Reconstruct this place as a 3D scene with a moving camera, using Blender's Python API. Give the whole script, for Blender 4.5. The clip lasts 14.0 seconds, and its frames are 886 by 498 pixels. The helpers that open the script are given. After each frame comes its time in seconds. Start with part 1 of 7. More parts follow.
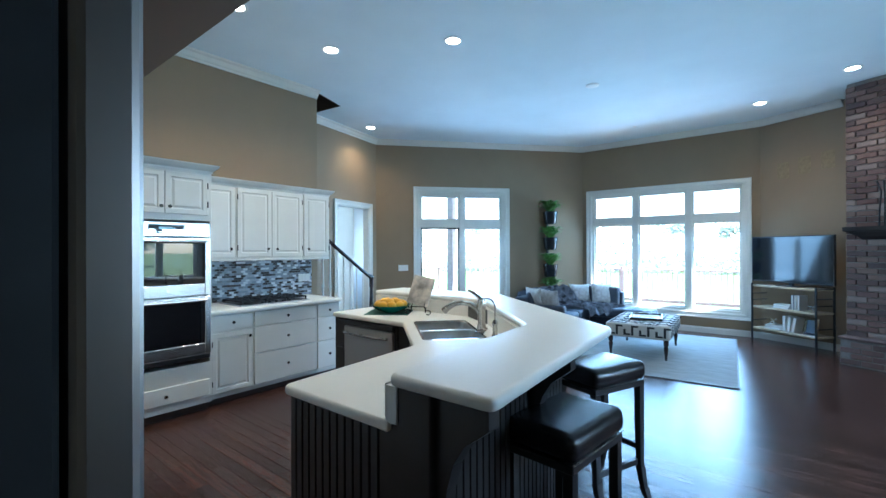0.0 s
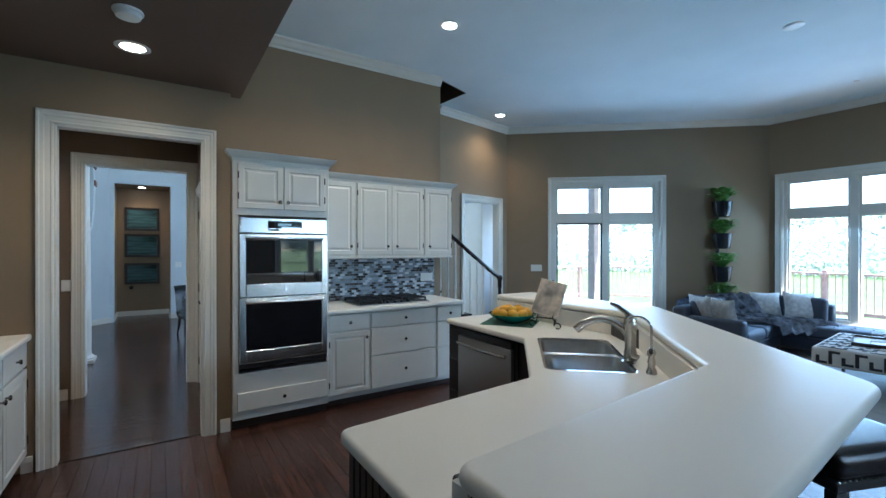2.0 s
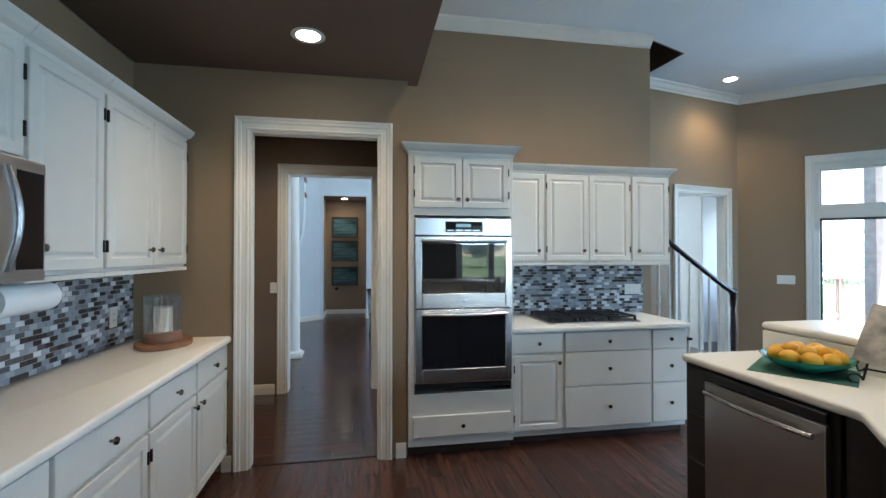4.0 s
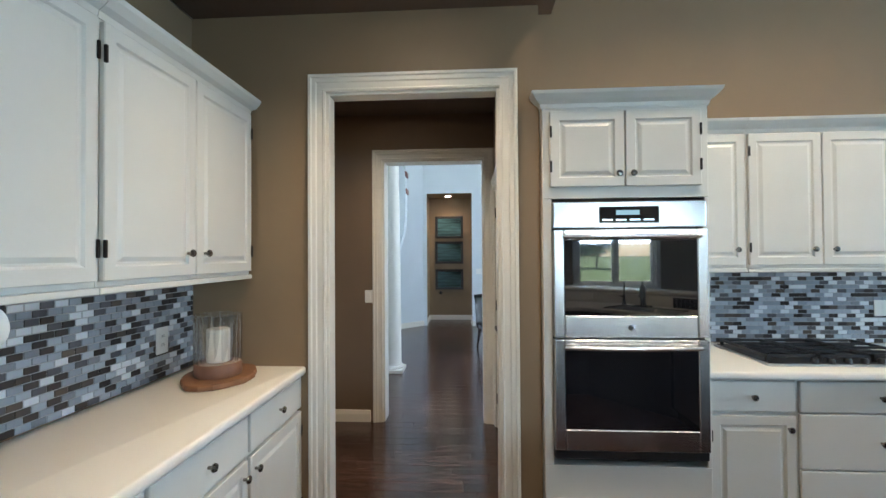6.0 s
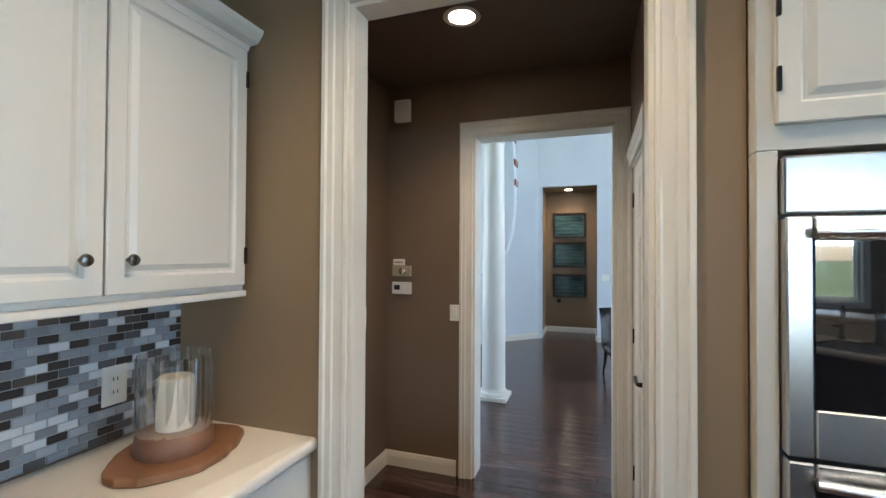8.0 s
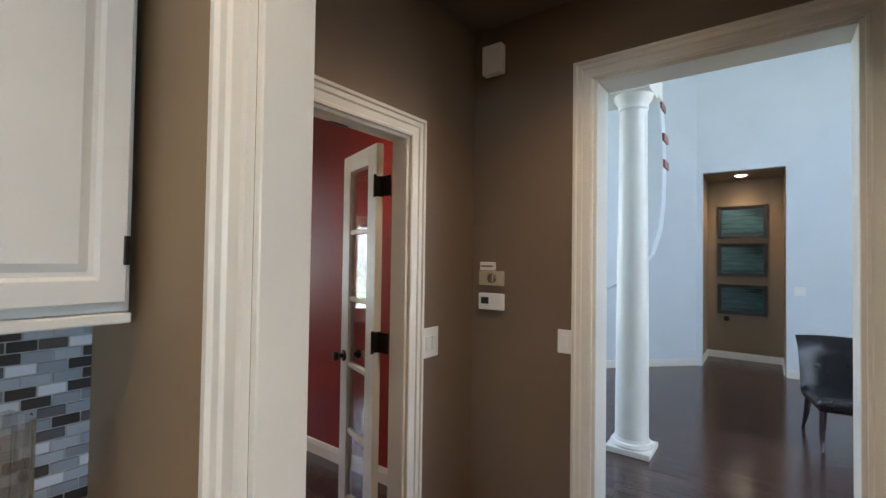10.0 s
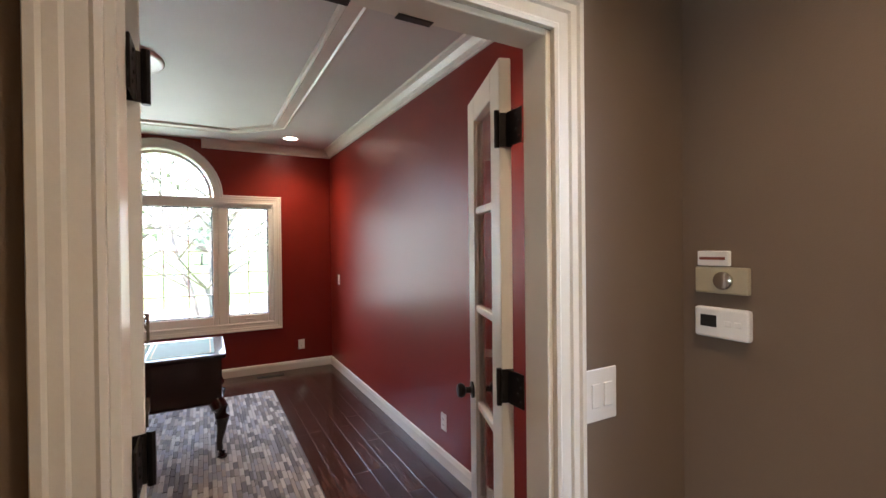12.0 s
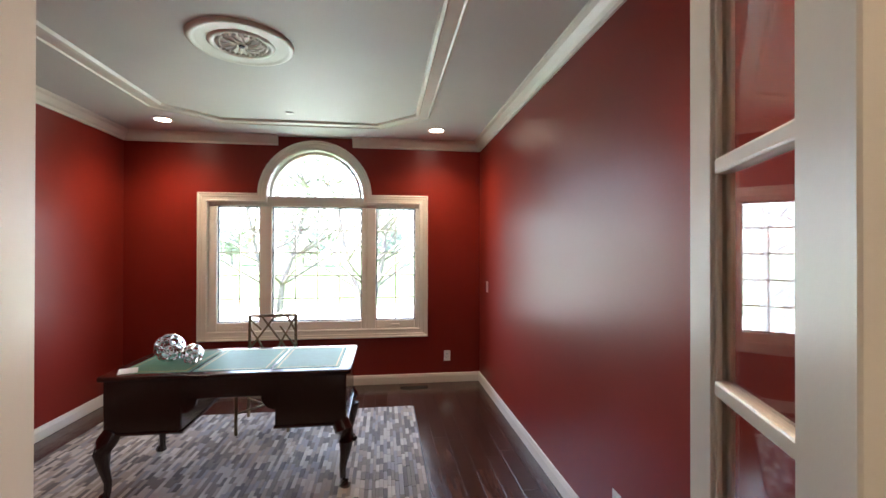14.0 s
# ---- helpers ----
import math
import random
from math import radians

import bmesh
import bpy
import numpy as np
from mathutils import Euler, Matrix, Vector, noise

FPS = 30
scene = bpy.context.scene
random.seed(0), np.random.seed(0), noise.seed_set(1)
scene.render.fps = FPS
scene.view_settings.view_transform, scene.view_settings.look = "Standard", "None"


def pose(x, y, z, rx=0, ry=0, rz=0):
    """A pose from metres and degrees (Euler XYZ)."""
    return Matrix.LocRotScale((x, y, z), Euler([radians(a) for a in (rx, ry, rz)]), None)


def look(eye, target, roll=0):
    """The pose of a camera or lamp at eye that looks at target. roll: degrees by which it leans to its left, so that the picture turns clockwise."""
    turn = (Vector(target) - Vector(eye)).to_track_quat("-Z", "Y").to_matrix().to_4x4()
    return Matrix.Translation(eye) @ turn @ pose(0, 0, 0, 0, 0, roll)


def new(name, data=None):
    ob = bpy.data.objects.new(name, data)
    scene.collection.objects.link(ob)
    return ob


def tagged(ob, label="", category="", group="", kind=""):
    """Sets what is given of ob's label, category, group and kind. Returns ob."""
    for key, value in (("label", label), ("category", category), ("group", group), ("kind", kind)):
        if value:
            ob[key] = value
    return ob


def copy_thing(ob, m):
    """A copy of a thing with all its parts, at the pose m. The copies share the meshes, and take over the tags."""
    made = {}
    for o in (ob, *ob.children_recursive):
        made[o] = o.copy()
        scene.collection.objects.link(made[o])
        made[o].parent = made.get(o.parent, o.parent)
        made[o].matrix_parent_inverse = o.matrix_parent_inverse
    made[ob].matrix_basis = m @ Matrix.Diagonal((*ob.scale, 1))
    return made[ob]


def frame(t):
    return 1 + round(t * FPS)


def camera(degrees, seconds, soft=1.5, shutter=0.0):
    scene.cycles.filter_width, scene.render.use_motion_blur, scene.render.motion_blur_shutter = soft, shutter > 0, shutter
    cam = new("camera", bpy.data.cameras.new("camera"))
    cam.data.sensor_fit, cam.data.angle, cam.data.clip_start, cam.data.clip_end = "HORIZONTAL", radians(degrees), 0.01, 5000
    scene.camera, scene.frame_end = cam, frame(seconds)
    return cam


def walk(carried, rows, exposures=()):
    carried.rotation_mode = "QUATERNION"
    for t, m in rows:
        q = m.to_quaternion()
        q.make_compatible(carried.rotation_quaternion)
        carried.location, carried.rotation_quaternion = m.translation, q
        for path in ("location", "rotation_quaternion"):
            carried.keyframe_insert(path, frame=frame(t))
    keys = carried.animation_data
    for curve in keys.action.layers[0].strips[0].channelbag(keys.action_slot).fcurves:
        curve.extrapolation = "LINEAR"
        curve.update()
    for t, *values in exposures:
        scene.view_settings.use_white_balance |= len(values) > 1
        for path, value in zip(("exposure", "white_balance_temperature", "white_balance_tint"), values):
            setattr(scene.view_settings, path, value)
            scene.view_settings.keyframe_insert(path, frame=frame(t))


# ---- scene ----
cam = camera(90.9, 14.0)
PATH = [
    (0, (0.364, 0.422, 1.489), (-0.893, 1.977, 1.493), -0.2),
    (0.5, (0.311, 0.572, 1.492), (-1.055, 2.033, 1.497), 0.1),
    (1, (0.228, 0.722, 1.474), (-1.246, 2.074, 1.473), 0.0),
    (1.5, (0.128, 0.842, 1.486), (-1.446, 2.077, 1.473), -0.1),
    (2, (-0.001, 0.952, 1.486), (-1.678, 2.04, 1.483), 0.0),
    (2.5, (-0.147, 1.039, 1.478), (-1.926, 1.955, 1.482), 0.5),
    (3, (-0.313, 1.102, 1.472), (-2.18, 1.82, 1.475), 0.5),
    (3.5, (-0.517, 1.13, 1.479), (-2.448, 1.65, 1.487), 0.2),
    (4, (-0.738, 1.146, 1.479), (-2.708, 1.491, 1.501), -0.0),
    (6.5, (-1.97, 1.075, 1.492), (-3.956, 0.842, 1.516), -0.4),
    (7, (-2.222, 1.077, 1.5), (-4.188, 0.709, 1.522), -0.3),
    (7.5, (-2.461, 1.098, 1.511), (-4.392, 0.576, 1.536), -0.0),
    (8, (-2.704, 1.094, 1.516), (-4.593, 0.438, 1.547), 0.3),
    (10.5, (-3.785, 0.876, 1.506), (-5.257, -0.478, 1.527), 0.6),
    (11, (-3.978, 0.772, 1.512), (-5.289, -0.738, 1.504), 0.1),
    (11.5, (-4.147, 0.629, 1.51), (-5.295, -1.009, 1.493), -0.5),
    (12, (-4.285, 0.492, 1.513), (-5.245, -1.262, 1.498), -0.6),
    (12.5, (-4.4, 0.311, 1.508), (-5.168, -1.535, 1.499), 0.1),
    (13, (-4.483, 0.137, 1.503), (-5.085, -1.77, 1.497), 0.3),
    (13.5, (-4.557, -0.031, 1.507), (-4.995, -1.983, 1.508), 0.2),
    (14, (-4.622, -0.196, 1.502), (-4.889, -2.178, 1.51), 0.1),
]
walk(cam, [(t, look(eye, target, roll)) for t, eye, target, roll in PATH],
     [(0, 3.38, 5250, 4), (1.5, 2.88, 5420, 6), (2.5, 2.80, 5580, 8), (4.0, 3.2, 5950, 10), (6.5, 3.48, 6350, 11), (8.2, 3.45, 6300, 13), (10.5, 3.4, 6450, 16), (11.5, 3.65, 6500, 19), (12.5, 3.9, 6450, 18), (14.0, 3.9, 6450, 16)])

# ---- world, sun and exposure ----
world = bpy.data.worlds.new("world")
scene.world = world
world.use_nodes = True
wn = world.node_tree.nodes
sky = wn.new("ShaderNodeTexSky")
sky.sky_type = 'NISHITA'
sky.sun_disc = False
sky.sun_elevation, sky.sun_rotation = radians(60), radians(77)
world.node_tree.links.new(sky.outputs[0], wn["Background"].inputs[0])
wn["Background"].inputs[1].default_value = 0.15
sun = new("sun", bpy.data.lights.new("sun", "SUN"))
sun.data.energy, sun.data.angle, sun.data.color = 4.8, radians(0.53), (1.0, 0.95, 0.88)
sun.matrix_world = look((25, 6, 45), (0, 0, 0))


def sky_lamp(name, m, w, h, power, color=(0.62, 0.80, 1.0)):
    """Daylight that enters through one window opening."""
    d = bpy.data.lights.new(name, "AREA")
    d.shape, d.size, d.size_y, d.energy, d.color = "RECTANGLE", w, h, power * 0.15, color
    ob = new(name, d)
    ob.matrix_world = m
    return ob


# ---- materials ----
def material(name, color, rough=0.5, metal=0.0, vary=0.12, scale=6.0, bump=0.0, bump_scale=60.0, coat=0.0, spec=0.5, stretch=(1, 1, 1), per_object=0.0, per_island=0.0, rough_vary=0.1):
    m = bpy.data.materials.new(name)
    m.use_nodes = True
    nt = m.node_tree
    b = nt.nodes["Principled BSDF"]
    b.inputs["Roughness"].default_value = rough
    b.inputs["Metallic"].default_value = metal
    b.inputs["Specular IOR Level"].default_value = spec
    b.inputs["Coat Weight"].default_value = coat
    b.inputs["Coat Roughness"].default_value = 0.12
    tc = nt.nodes.new("ShaderNodeTexCoord")
    mp = nt.nodes.new("ShaderNodeMapping")
    mp.inputs["Scale"].default_value = stretch
    if per_object:
        where = nt.nodes.new("ShaderNodeNewGeometry").outputs["Position"]
    else:
        where = tc.outputs["Object"]
    nt.links.new(where, mp.inputs[0])
    coarse = nt.nodes.new("ShaderNodeTexNoise")
    coarse.inputs["Scale"].default_value = scale
    coarse.inputs["Detail"].default_value = 6
    nt.links.new(mp.outputs[0], coarse.inputs["Vector"])
    ramp = nt.nodes.new("ShaderNodeValToRGB")
    c = Vector(color)
    ramp.color_ramp.elements[0].position, ramp.color_ramp.elements[1].position = 0.3, 0.7
    ramp.color_ramp.elements[0].color = (*(c * (1 - vary)), 1)
    ramp.color_ramp.elements[1].color = (*(c * (1 + vary)), 1)
    nt.links.new(coarse.outputs["Fac"], ramp.inputs[0])
    out = ramp.outputs[0]
    for amount, kind in ((per_object, "ShaderNodeObjectInfo"), (per_island, "ShaderNodeNewGeometry")):
        if amount:
            info = nt.nodes.new(kind)
            rng = nt.nodes.new("ShaderNodeMapRange")
            rng.inputs["To Min"].default_value, rng.inputs["To Max"].default_value = 1 - amount, 1 + amount
            nt.links.new(info.outputs["Random" if per_object else "Random Per Island"], rng.inputs[0])
            hsv = nt.nodes.new("ShaderNodeHueSaturation")
            nt.links.new(rng.outputs[0], hsv.inputs["Value"])
            nt.links.new(out, hsv.inputs["Color"])
            out = hsv.outputs[0]
    nt.links.new(out, b.inputs["Base Color"])
    if rough_vary:
        rr = nt.nodes.new("ShaderNodeMapRange")
        rr.inputs["To Min"].default_value, rr.inputs["To Max"].default_value = rough * (1 - rough_vary), min(1, rough * (1 + rough_vary))
        nt.links.new(coarse.outputs["Fac"], rr.inputs[0])
        nt.links.new(rr.outputs[0], b.inputs["Roughness"])
    if bump:
        fine = nt.nodes.new("ShaderNodeTexNoise")
        fine.inputs["Scale"].default_value = bump_scale
        fine.inputs["Detail"].default_value = 4
        nt.links.new(mp.outputs[0], fine.inputs["Vector"])
        bp = nt.nodes.new("ShaderNodeBump")
        bp.inputs["Strength"].default_value, bp.inputs["Distance"].default_value = bump, 0.004
        nt.links.new(fine.outputs["Fac"], bp.inputs["Height"])
        nt.links.new(bp.outputs[0], b.inputs["Normal"])
    return m


def glowing(name, color, strength):
    m = bpy.data.materials.new(name)
    m.use_nodes = True
    b = m.node_tree.nodes["Principled BSDF"]
    b.inputs["Base Color"].default_value = (0.8, 0.8, 0.8, 1)
    b.inputs["Emission Color"].default_value = (*color, 1)
    b.inputs["Emission Strength"].default_value = strength
    return m


def clear_glass(name, tint=(1, 1, 1), rough=0.0, base=0.05):
    """A thin pane: what lies behind it, with a weak mirror image on top."""
    m = bpy.data.materials.new(name)
    m.use_nodes = True
    nt = m.node_tree
    tr = nt.nodes.new("ShaderNodeBsdfTransparent")
    tr.inputs[0].default_value = (*tint, 1)
    gl = nt.nodes.new("ShaderNodeBsdfGlossy")
    gl.inputs["Roughness"].default_value = rough
    lw = nt.nodes.new("ShaderNodeLayerWeight")
    lw.inputs[0].default_value = 0.5
    pw = nt.nodes.new("ShaderNodeMath")
    pw.operation = "POWER"
    pw.inputs[1].default_value = 4.0
    nt.links.new(lw.outputs["Facing"], pw.inputs[0])
    fr = nt.nodes.new("ShaderNodeMath")
    fr.operation = "MULTIPLY_ADD"
    fr.inputs[1].default_value, fr.inputs[2].default_value = 0.7, base
    nt.links.new(pw.outputs[0], fr.inputs[0])
    mx = nt.nodes.new("ShaderNodeMixShader")
    nt.links.new(fr.outputs[0], mx.inputs[0])
    nt.links.new(tr.outputs[0], mx.inputs[1])
    nt.links.new(gl.outputs[0], mx.inputs[2])
    nt.links.new(mx.outputs[0], nt.nodes["Material Output"].inputs[0])
    return m


def tile_mix(name, source, stops, rough=0.2):
    """Mosaic: every piece takes one of a few colours by chance."""
    m = bpy.data.materials.new(name)
    m.use_nodes = True
    nt = m.node_tree
    b = nt.nodes["Principled BSDF"]
    b.inputs["Roughness"].default_value = rough
    info = nt.nodes.new("ShaderNodeObjectInfo" if source == "object" else "ShaderNodeNewGeometry")
    ramp = nt.nodes.new("ShaderNodeValToRGB")
    ramp.color_ramp.interpolation = "CONSTANT"
    for i, (p, c) in enumerate(stops):
        e = ramp.color_ramp.elements[i] if i < 2 else ramp.color_ramp.elements.new(p)
        e.position, e.color = p, (*c, 1)
    nt.links.new(info.outputs["Random" if source == "object" else "Random Per Island"], ramp.inputs[0])
    tc = nt.nodes.new("ShaderNodeTexCoord")
    nz = nt.nodes.new("ShaderNodeTexNoise")
    nz.inputs["Scale"].default_value = 90
    nt.links.new(tc.outputs["Object"], nz.inputs["Vector"])
    mixc = nt.nodes.new("ShaderNodeMix")
    mixc.data_type, mixc.blend_type = "RGBA", "MULTIPLY"
    mixc.inputs[0].default_value = 0.12
    nt.links.new(ramp.outputs[0], mixc.inputs[6])
    nt.links.new(nz.outputs["Color"], mixc.inputs[7])
    nt.links.new(mixc.outputs[2], b.inputs["Base Color"])
    return m


TAUPE = material("taupe wall paint", (0.256, 0.178, 0.103), 0.55, vary=0.04, scale=2.5, bump=0.12, bump_scale=220)
BROWN = material("brown ceiling paint", (0.125, 0.085, 0.062), 0.6, vary=0.04, scale=2.5, bump=0.12, bump_scale=220)
# brown of the hall walls, about a third darker than the taupe
HALLBROWN = material("darker hall wall brown", (0.172, 0.120, 0.080), 0.55, vary=0.04, scale=2.5, bump=0.12, bump_scale=220)
RED = material("deep red satin wall paint", (0.20, 0.018, 0.011), 0.36, spec=0.26, vary=0.06, scale=2.0, bump=0.10, bump_scale=160, rough_vary=0.12)
PALE = material("pale grey blue wall paint", (0.62, 0.66, 0.68), 0.6, vary=0.03, scale=2.0, bump=0.1, bump_scale=220)
WHITE_CEIL = material("white ceiling paint", (0.70, 0.765, 0.785), 0.75, vary=0.03, scale=2.0, bump=0.15, bump_scale=260)
GREY_CEIL = material("pale grey ceiling paint", (0.60, 0.585, 0.56), 0.6, vary=0.03, scale=2.0, bump=0.1, bump_scale=260)
TRIM = material("cream white trim paint", (0.70, 0.665, 0.59), 0.32, vary=0.03, scale=5.0, bump=0.05, bump_scale=90)
CABINET = material("white cabinet paint", (0.66, 0.645, 0.59), 0.35, vary=0.03, scale=4.0, bump=0.06, bump_scale=70)
COUNTER = material("cream solid surface", (0.80, 0.77, 0.70), 0.36, vary=0.008, scale=3.0, spec=0.5, rough_vary=0)
WOOD = material("dark walnut plank", (0.056, 0.026, 0.019), 0.21, spec=0.45, vary=0.32, scale=4.0, bump=0.25, bump_scale=26, stretch=(1, 9, 9), per_object=0.35, rough_vary=0.3)
WOOD_REST = material("dark walnut planks", (0.056, 0.026, 0.019), 0.21, spec=0.45, vary=0.32, scale=4.0, bump=0.25, bump_scale=26, stretch=(1, 9, 9), per_island=0.35, rough_vary=0.3)
WOOD_Y = material("dark walnut plank lengthwise", (0.050, 0.025, 0.019), 0.16, spec=0.6, vary=0.35, scale=4.0, bump=0.25, bump_scale=26, stretch=(9, 1, 9), per_object=0.35, rough_vary=0.3)
WOOD_Y_REST = material("dark walnut planks lengthwise", (0.050, 0.025, 0.019), 0.16, spec=0.6, vary=0.35, scale=4.0, bump=0.25, bump_scale=26, stretch=(9, 1, 9), per_island=0.35, rough_vary=0.3)
GAP = material("floor joint", (0.012, 0.008, 0.006), 0.8)
# recessed strip under the cabinets, close to the floor's brown
TOE = material("dark brown toe kick", (0.055, 0.030, 0.022), 0.5, vary=0.2, scale=6)
ESPRESSO = material("espresso painted wood", (0.020, 0.017, 0.016), 0.38, vary=0.2, scale=8, bump=0.08, bump_scale=40)
MAHOGANY = material("dark polished mahogany", (0.017, 0.007, 0.006), 0.22, vary=0.35, scale=5, stretch=(1, 8, 8), coat=0.3)
STEEL = material("brushed stainless steel", (0.56, 0.55, 0.53), 0.26, 1.0, vary=0.05, scale=30, bump=0.05, bump_scale=60, stretch=(1, 1, 40))
DARK_STEEL = material("dark stainless steel", (0.50, 0.485, 0.47), 0.30, 1.0, vary=0.03, scale=30, stretch=(1, 1, 40))
SINK_STEEL = material("satin sink steel", (0.60, 0.60, 0.60), 0.30, 1.0, vary=0.08, scale=20)
NICKEL = material("brushed nickel", (0.62, 0.60, 0.56), 0.22, 1.0, vary=0.06, scale=20)
CHROME = material("polished chrome", (0.75, 0.75, 0.76), 0.08, 1.0, vary=0.04, scale=12)
BRONZE = material("oil rubbed bronze", (0.022, 0.018, 0.016), 0.38, 0.8, vary=0.2, scale=25)
KNOB_METAL = material("dark antique nickel", (0.20, 0.185, 0.17), 0.24, 1.0, vary=0.15, scale=25)
BLACK_GLASS = material("black oven glass", (0.010, 0.010, 0.012), 0.025, vary=0.1, spec=1.0, rough_vary=0)
BLACK = material("black plastic", (0.015, 0.015, 0.016), 0.4, vary=0.2, scale=20)
IRON = material("black cast iron", (0.014, 0.014, 0.015), 0.5, 0.3, vary=0.2, scale=30, bump=0.2, bump_scale=120)
LEATHER = material("black leather", (0.014, 0.012, 0.012), 0.22, vary=0.25, scale=9, bump=0.35, bump_scale=150)
PLATE = material("white switch plastic", (0.78, 0.77, 0.73), 0.35, vary=0.02)
ALMOND = material("almond plastic", (0.42, 0.36, 0.24), 0.4, vary=0.05)
SOFA = material("charcoal blue velvet", (0.036, 0.044, 0.064), 0.6, vary=0.25, scale=12, bump=0.3, bump_scale=300)
PILLOW = material("silver grey cushion cloth", (0.38, 0.37, 0.35), 0.8, vary=0.25, scale=18, bump=0.3, bump_scale=260)
FUR = material("grey fur throw", (0.17, 0.18, 0.21), 0.9, vary=0.9, scale=11, bump=0.9, bump_scale=70)
RUG = material("grey blue woven rug", (0.27, 0.285, 0.28), 0.9, vary=0.15, scale=5, bump=0.7, bump_scale=160, stretch=(1, 3, 1))
LEAF = material("fern leaf", (0.10, 0.22, 0.04), 0.5, vary=0.4, scale=20, per_island=0.3)
POT = material("black glazed pot", (0.015, 0.016, 0.018), 0.25, vary=0.2)
LEMON = material("yellow lemon peel", (0.72, 0.36, 0.02), 0.42, vary=0.12, scale=12, bump=0.3, bump_scale=160)
TEAL = material("teal glazed ceramic", (0.02, 0.17, 0.135), 0.22, vary=0.2, scale=9)
BARK_SLAB = material("rustic brown wood slab", (0.20, 0.095, 0.045), 0.55, vary=0.4, scale=9, bump=0.4, bump_scale=50)
COPPER_WOOD = material("reddish brown wood base", (0.20, 0.10, 0.06), 0.45, vary=0.2, scale=14)
WAX = material("ivory candle wax", (0.80, 0.75, 0.64), 0.5, vary=0.05)
CLEAR = clear_glass("clear window glass")
CLEAR_RIBBED = clear_glass("ribbed hurricane glass", (0.84, 0.87, 0.87), 0.07, 0.3)
OFFICE_GLASS = clear_glass("door glass", (0.9, 0.9, 0.9))
GLOW_WARM = glowing("warm lamp lens", (1.0, 0.86, 0.66), 4.0)
GLOW_COOL = glowing("white lamp lens", (1.0, 0.93, 0.82), 4.0)
DISPLAY = glowing("oven display", (0.35, 0.6, 0.7), 0.08)
DISPLAY.node_tree.nodes["Principled BSDF"].inputs["Base Color"].default_value = (0.02, 0.03, 0.03, 1)
PAPER = material("white paper", (0.80, 0.80, 0.78), 0.8, vary=0.03, bump=0.2, bump_scale=80)
GROUT = material("grey grout", (0.42, 0.42, 0.41), 0.85, vary=0.1, scale=40)
STOPS = [(0.0, (0.055, 0.046, 0.042)), (0.20, (0.12, 0.118, 0.125)), (0.30, (0.33, 0.36, 0.40)), (0.56, (0.45, 0.48, 0.53)), (0.72, (0.27, 0.28, 0.30)), (0.80, (0.76, 0.78, 0.80)), (0.95, (0.11, 0.088, 0.075))]
MOSAIC = tile_mix("glass and stone mosaic piece", "object", STOPS)
MOSAIC_REST = tile_mix("glass and stone mosaic", "island", STOPS)
HIDE_STOPS = [(0.0, (0.30, 0.26, 0.22)), (0.2, (0.16, 0.135, 0.12)), (0.4, (0.42, 0.38, 0.34)), (0.6, (0.09, 0.078, 0.075)), (0.75, (0.24, 0.235, 0.24)), (0.9, (0.50, 0.46, 0.41))]
HIDE = tile_mix("patchwork hide piece", "island", HIDE_STOPS, 0.65)
BRICK_STOPS = [(0.0, (0.17, 0.095, 0.078)), (0.25, (0.22, 0.14, 0.115)), (0.5, (0.13, 0.078, 0.067)), (0.7, (0.30, 0.225, 0.195)), (0.88, (0.11, 0.072, 0.065))]
BRICK = tile_mix("old red brick", "object", BRICK_STOPS, 0.85)
BRICK_REST = tile_mix("old red bricks", "island", BRICK_STOPS, 0.85)
MORTAR = material("grey mortar", (0.26, 0.235, 0.21), 0.9, vary=0.15, scale=30, bump=0.5, bump_scale=120)
GRASS = material("lawn", (0.075, 0.13, 0.035), 0.9, vary=0.4, scale=1.2, bump=0.5, bump_scale=40)
DECK = material("weathered deck boards", (0.24, 0.19, 0.155), 0.8, vary=0.25, scale=6, per_island=0.2)
RAILWOOD = material("weathered brown deck rail", (0.32, 0.24, 0.215), 0.7, vary=0.25, scale=9)
FRIDGE_STEEL = material("warm brushed refrigerator steel", (0.26, 0.225, 0.205), 0.36, 1.0, vary=0.02, scale=2)
PALE_WOOD = material("weathered pale deck post", (0.40, 0.35, 0.31), 0.8, vary=0.15, scale=9)
# distance haze and overexposure are mixed into this leaf colour
HAZED_LEAF = material("leaf paled for distance haze", (0.60, 0.64, 0.60), 0.7, vary=0.12, scale=0.4, per_island=0.15)
TREE_LEAF = material("tree leaf", (0.36, 0.42, 0.29), 0.6, vary=0.4, scale=8, per_island=0.4)
BARK = material("tree bark", (0.24, 0.21, 0.19), 0.9, vary=0.3, scale=9, bump=0.8, bump_scale=30)
CONCRETE = material("pale driveway concrete", (0.45, 0.44, 0.42), 0.85, vary=0.1, scale=4)
PATCH = material("bare tan plaster", (0.27, 0.20, 0.11), 0.8, vary=0.15, scale=20)
DESK_LEATHER = material("green tooled desk leather", (0.09, 0.22, 0.155), 0.5, spec=0.15, vary=0.1, scale=20)
GILT = material("gilt tooling", (0.45, 0.33, 0.12), 0.4, 0.7)
ZEBRA_A = material("cream upholstery", (0.48, 0.45, 0.40), 0.85, vary=0.1, bump=0.3, bump_scale=260)
ZEBRA_B = material("black upholstery", (0.018, 0.018, 0.02), 0.8, vary=0.2)
BLOND = material("blond shelf board", (0.42, 0.33, 0.21), 0.5, vary=0.2, scale=6, stretch=(1, 8, 8))
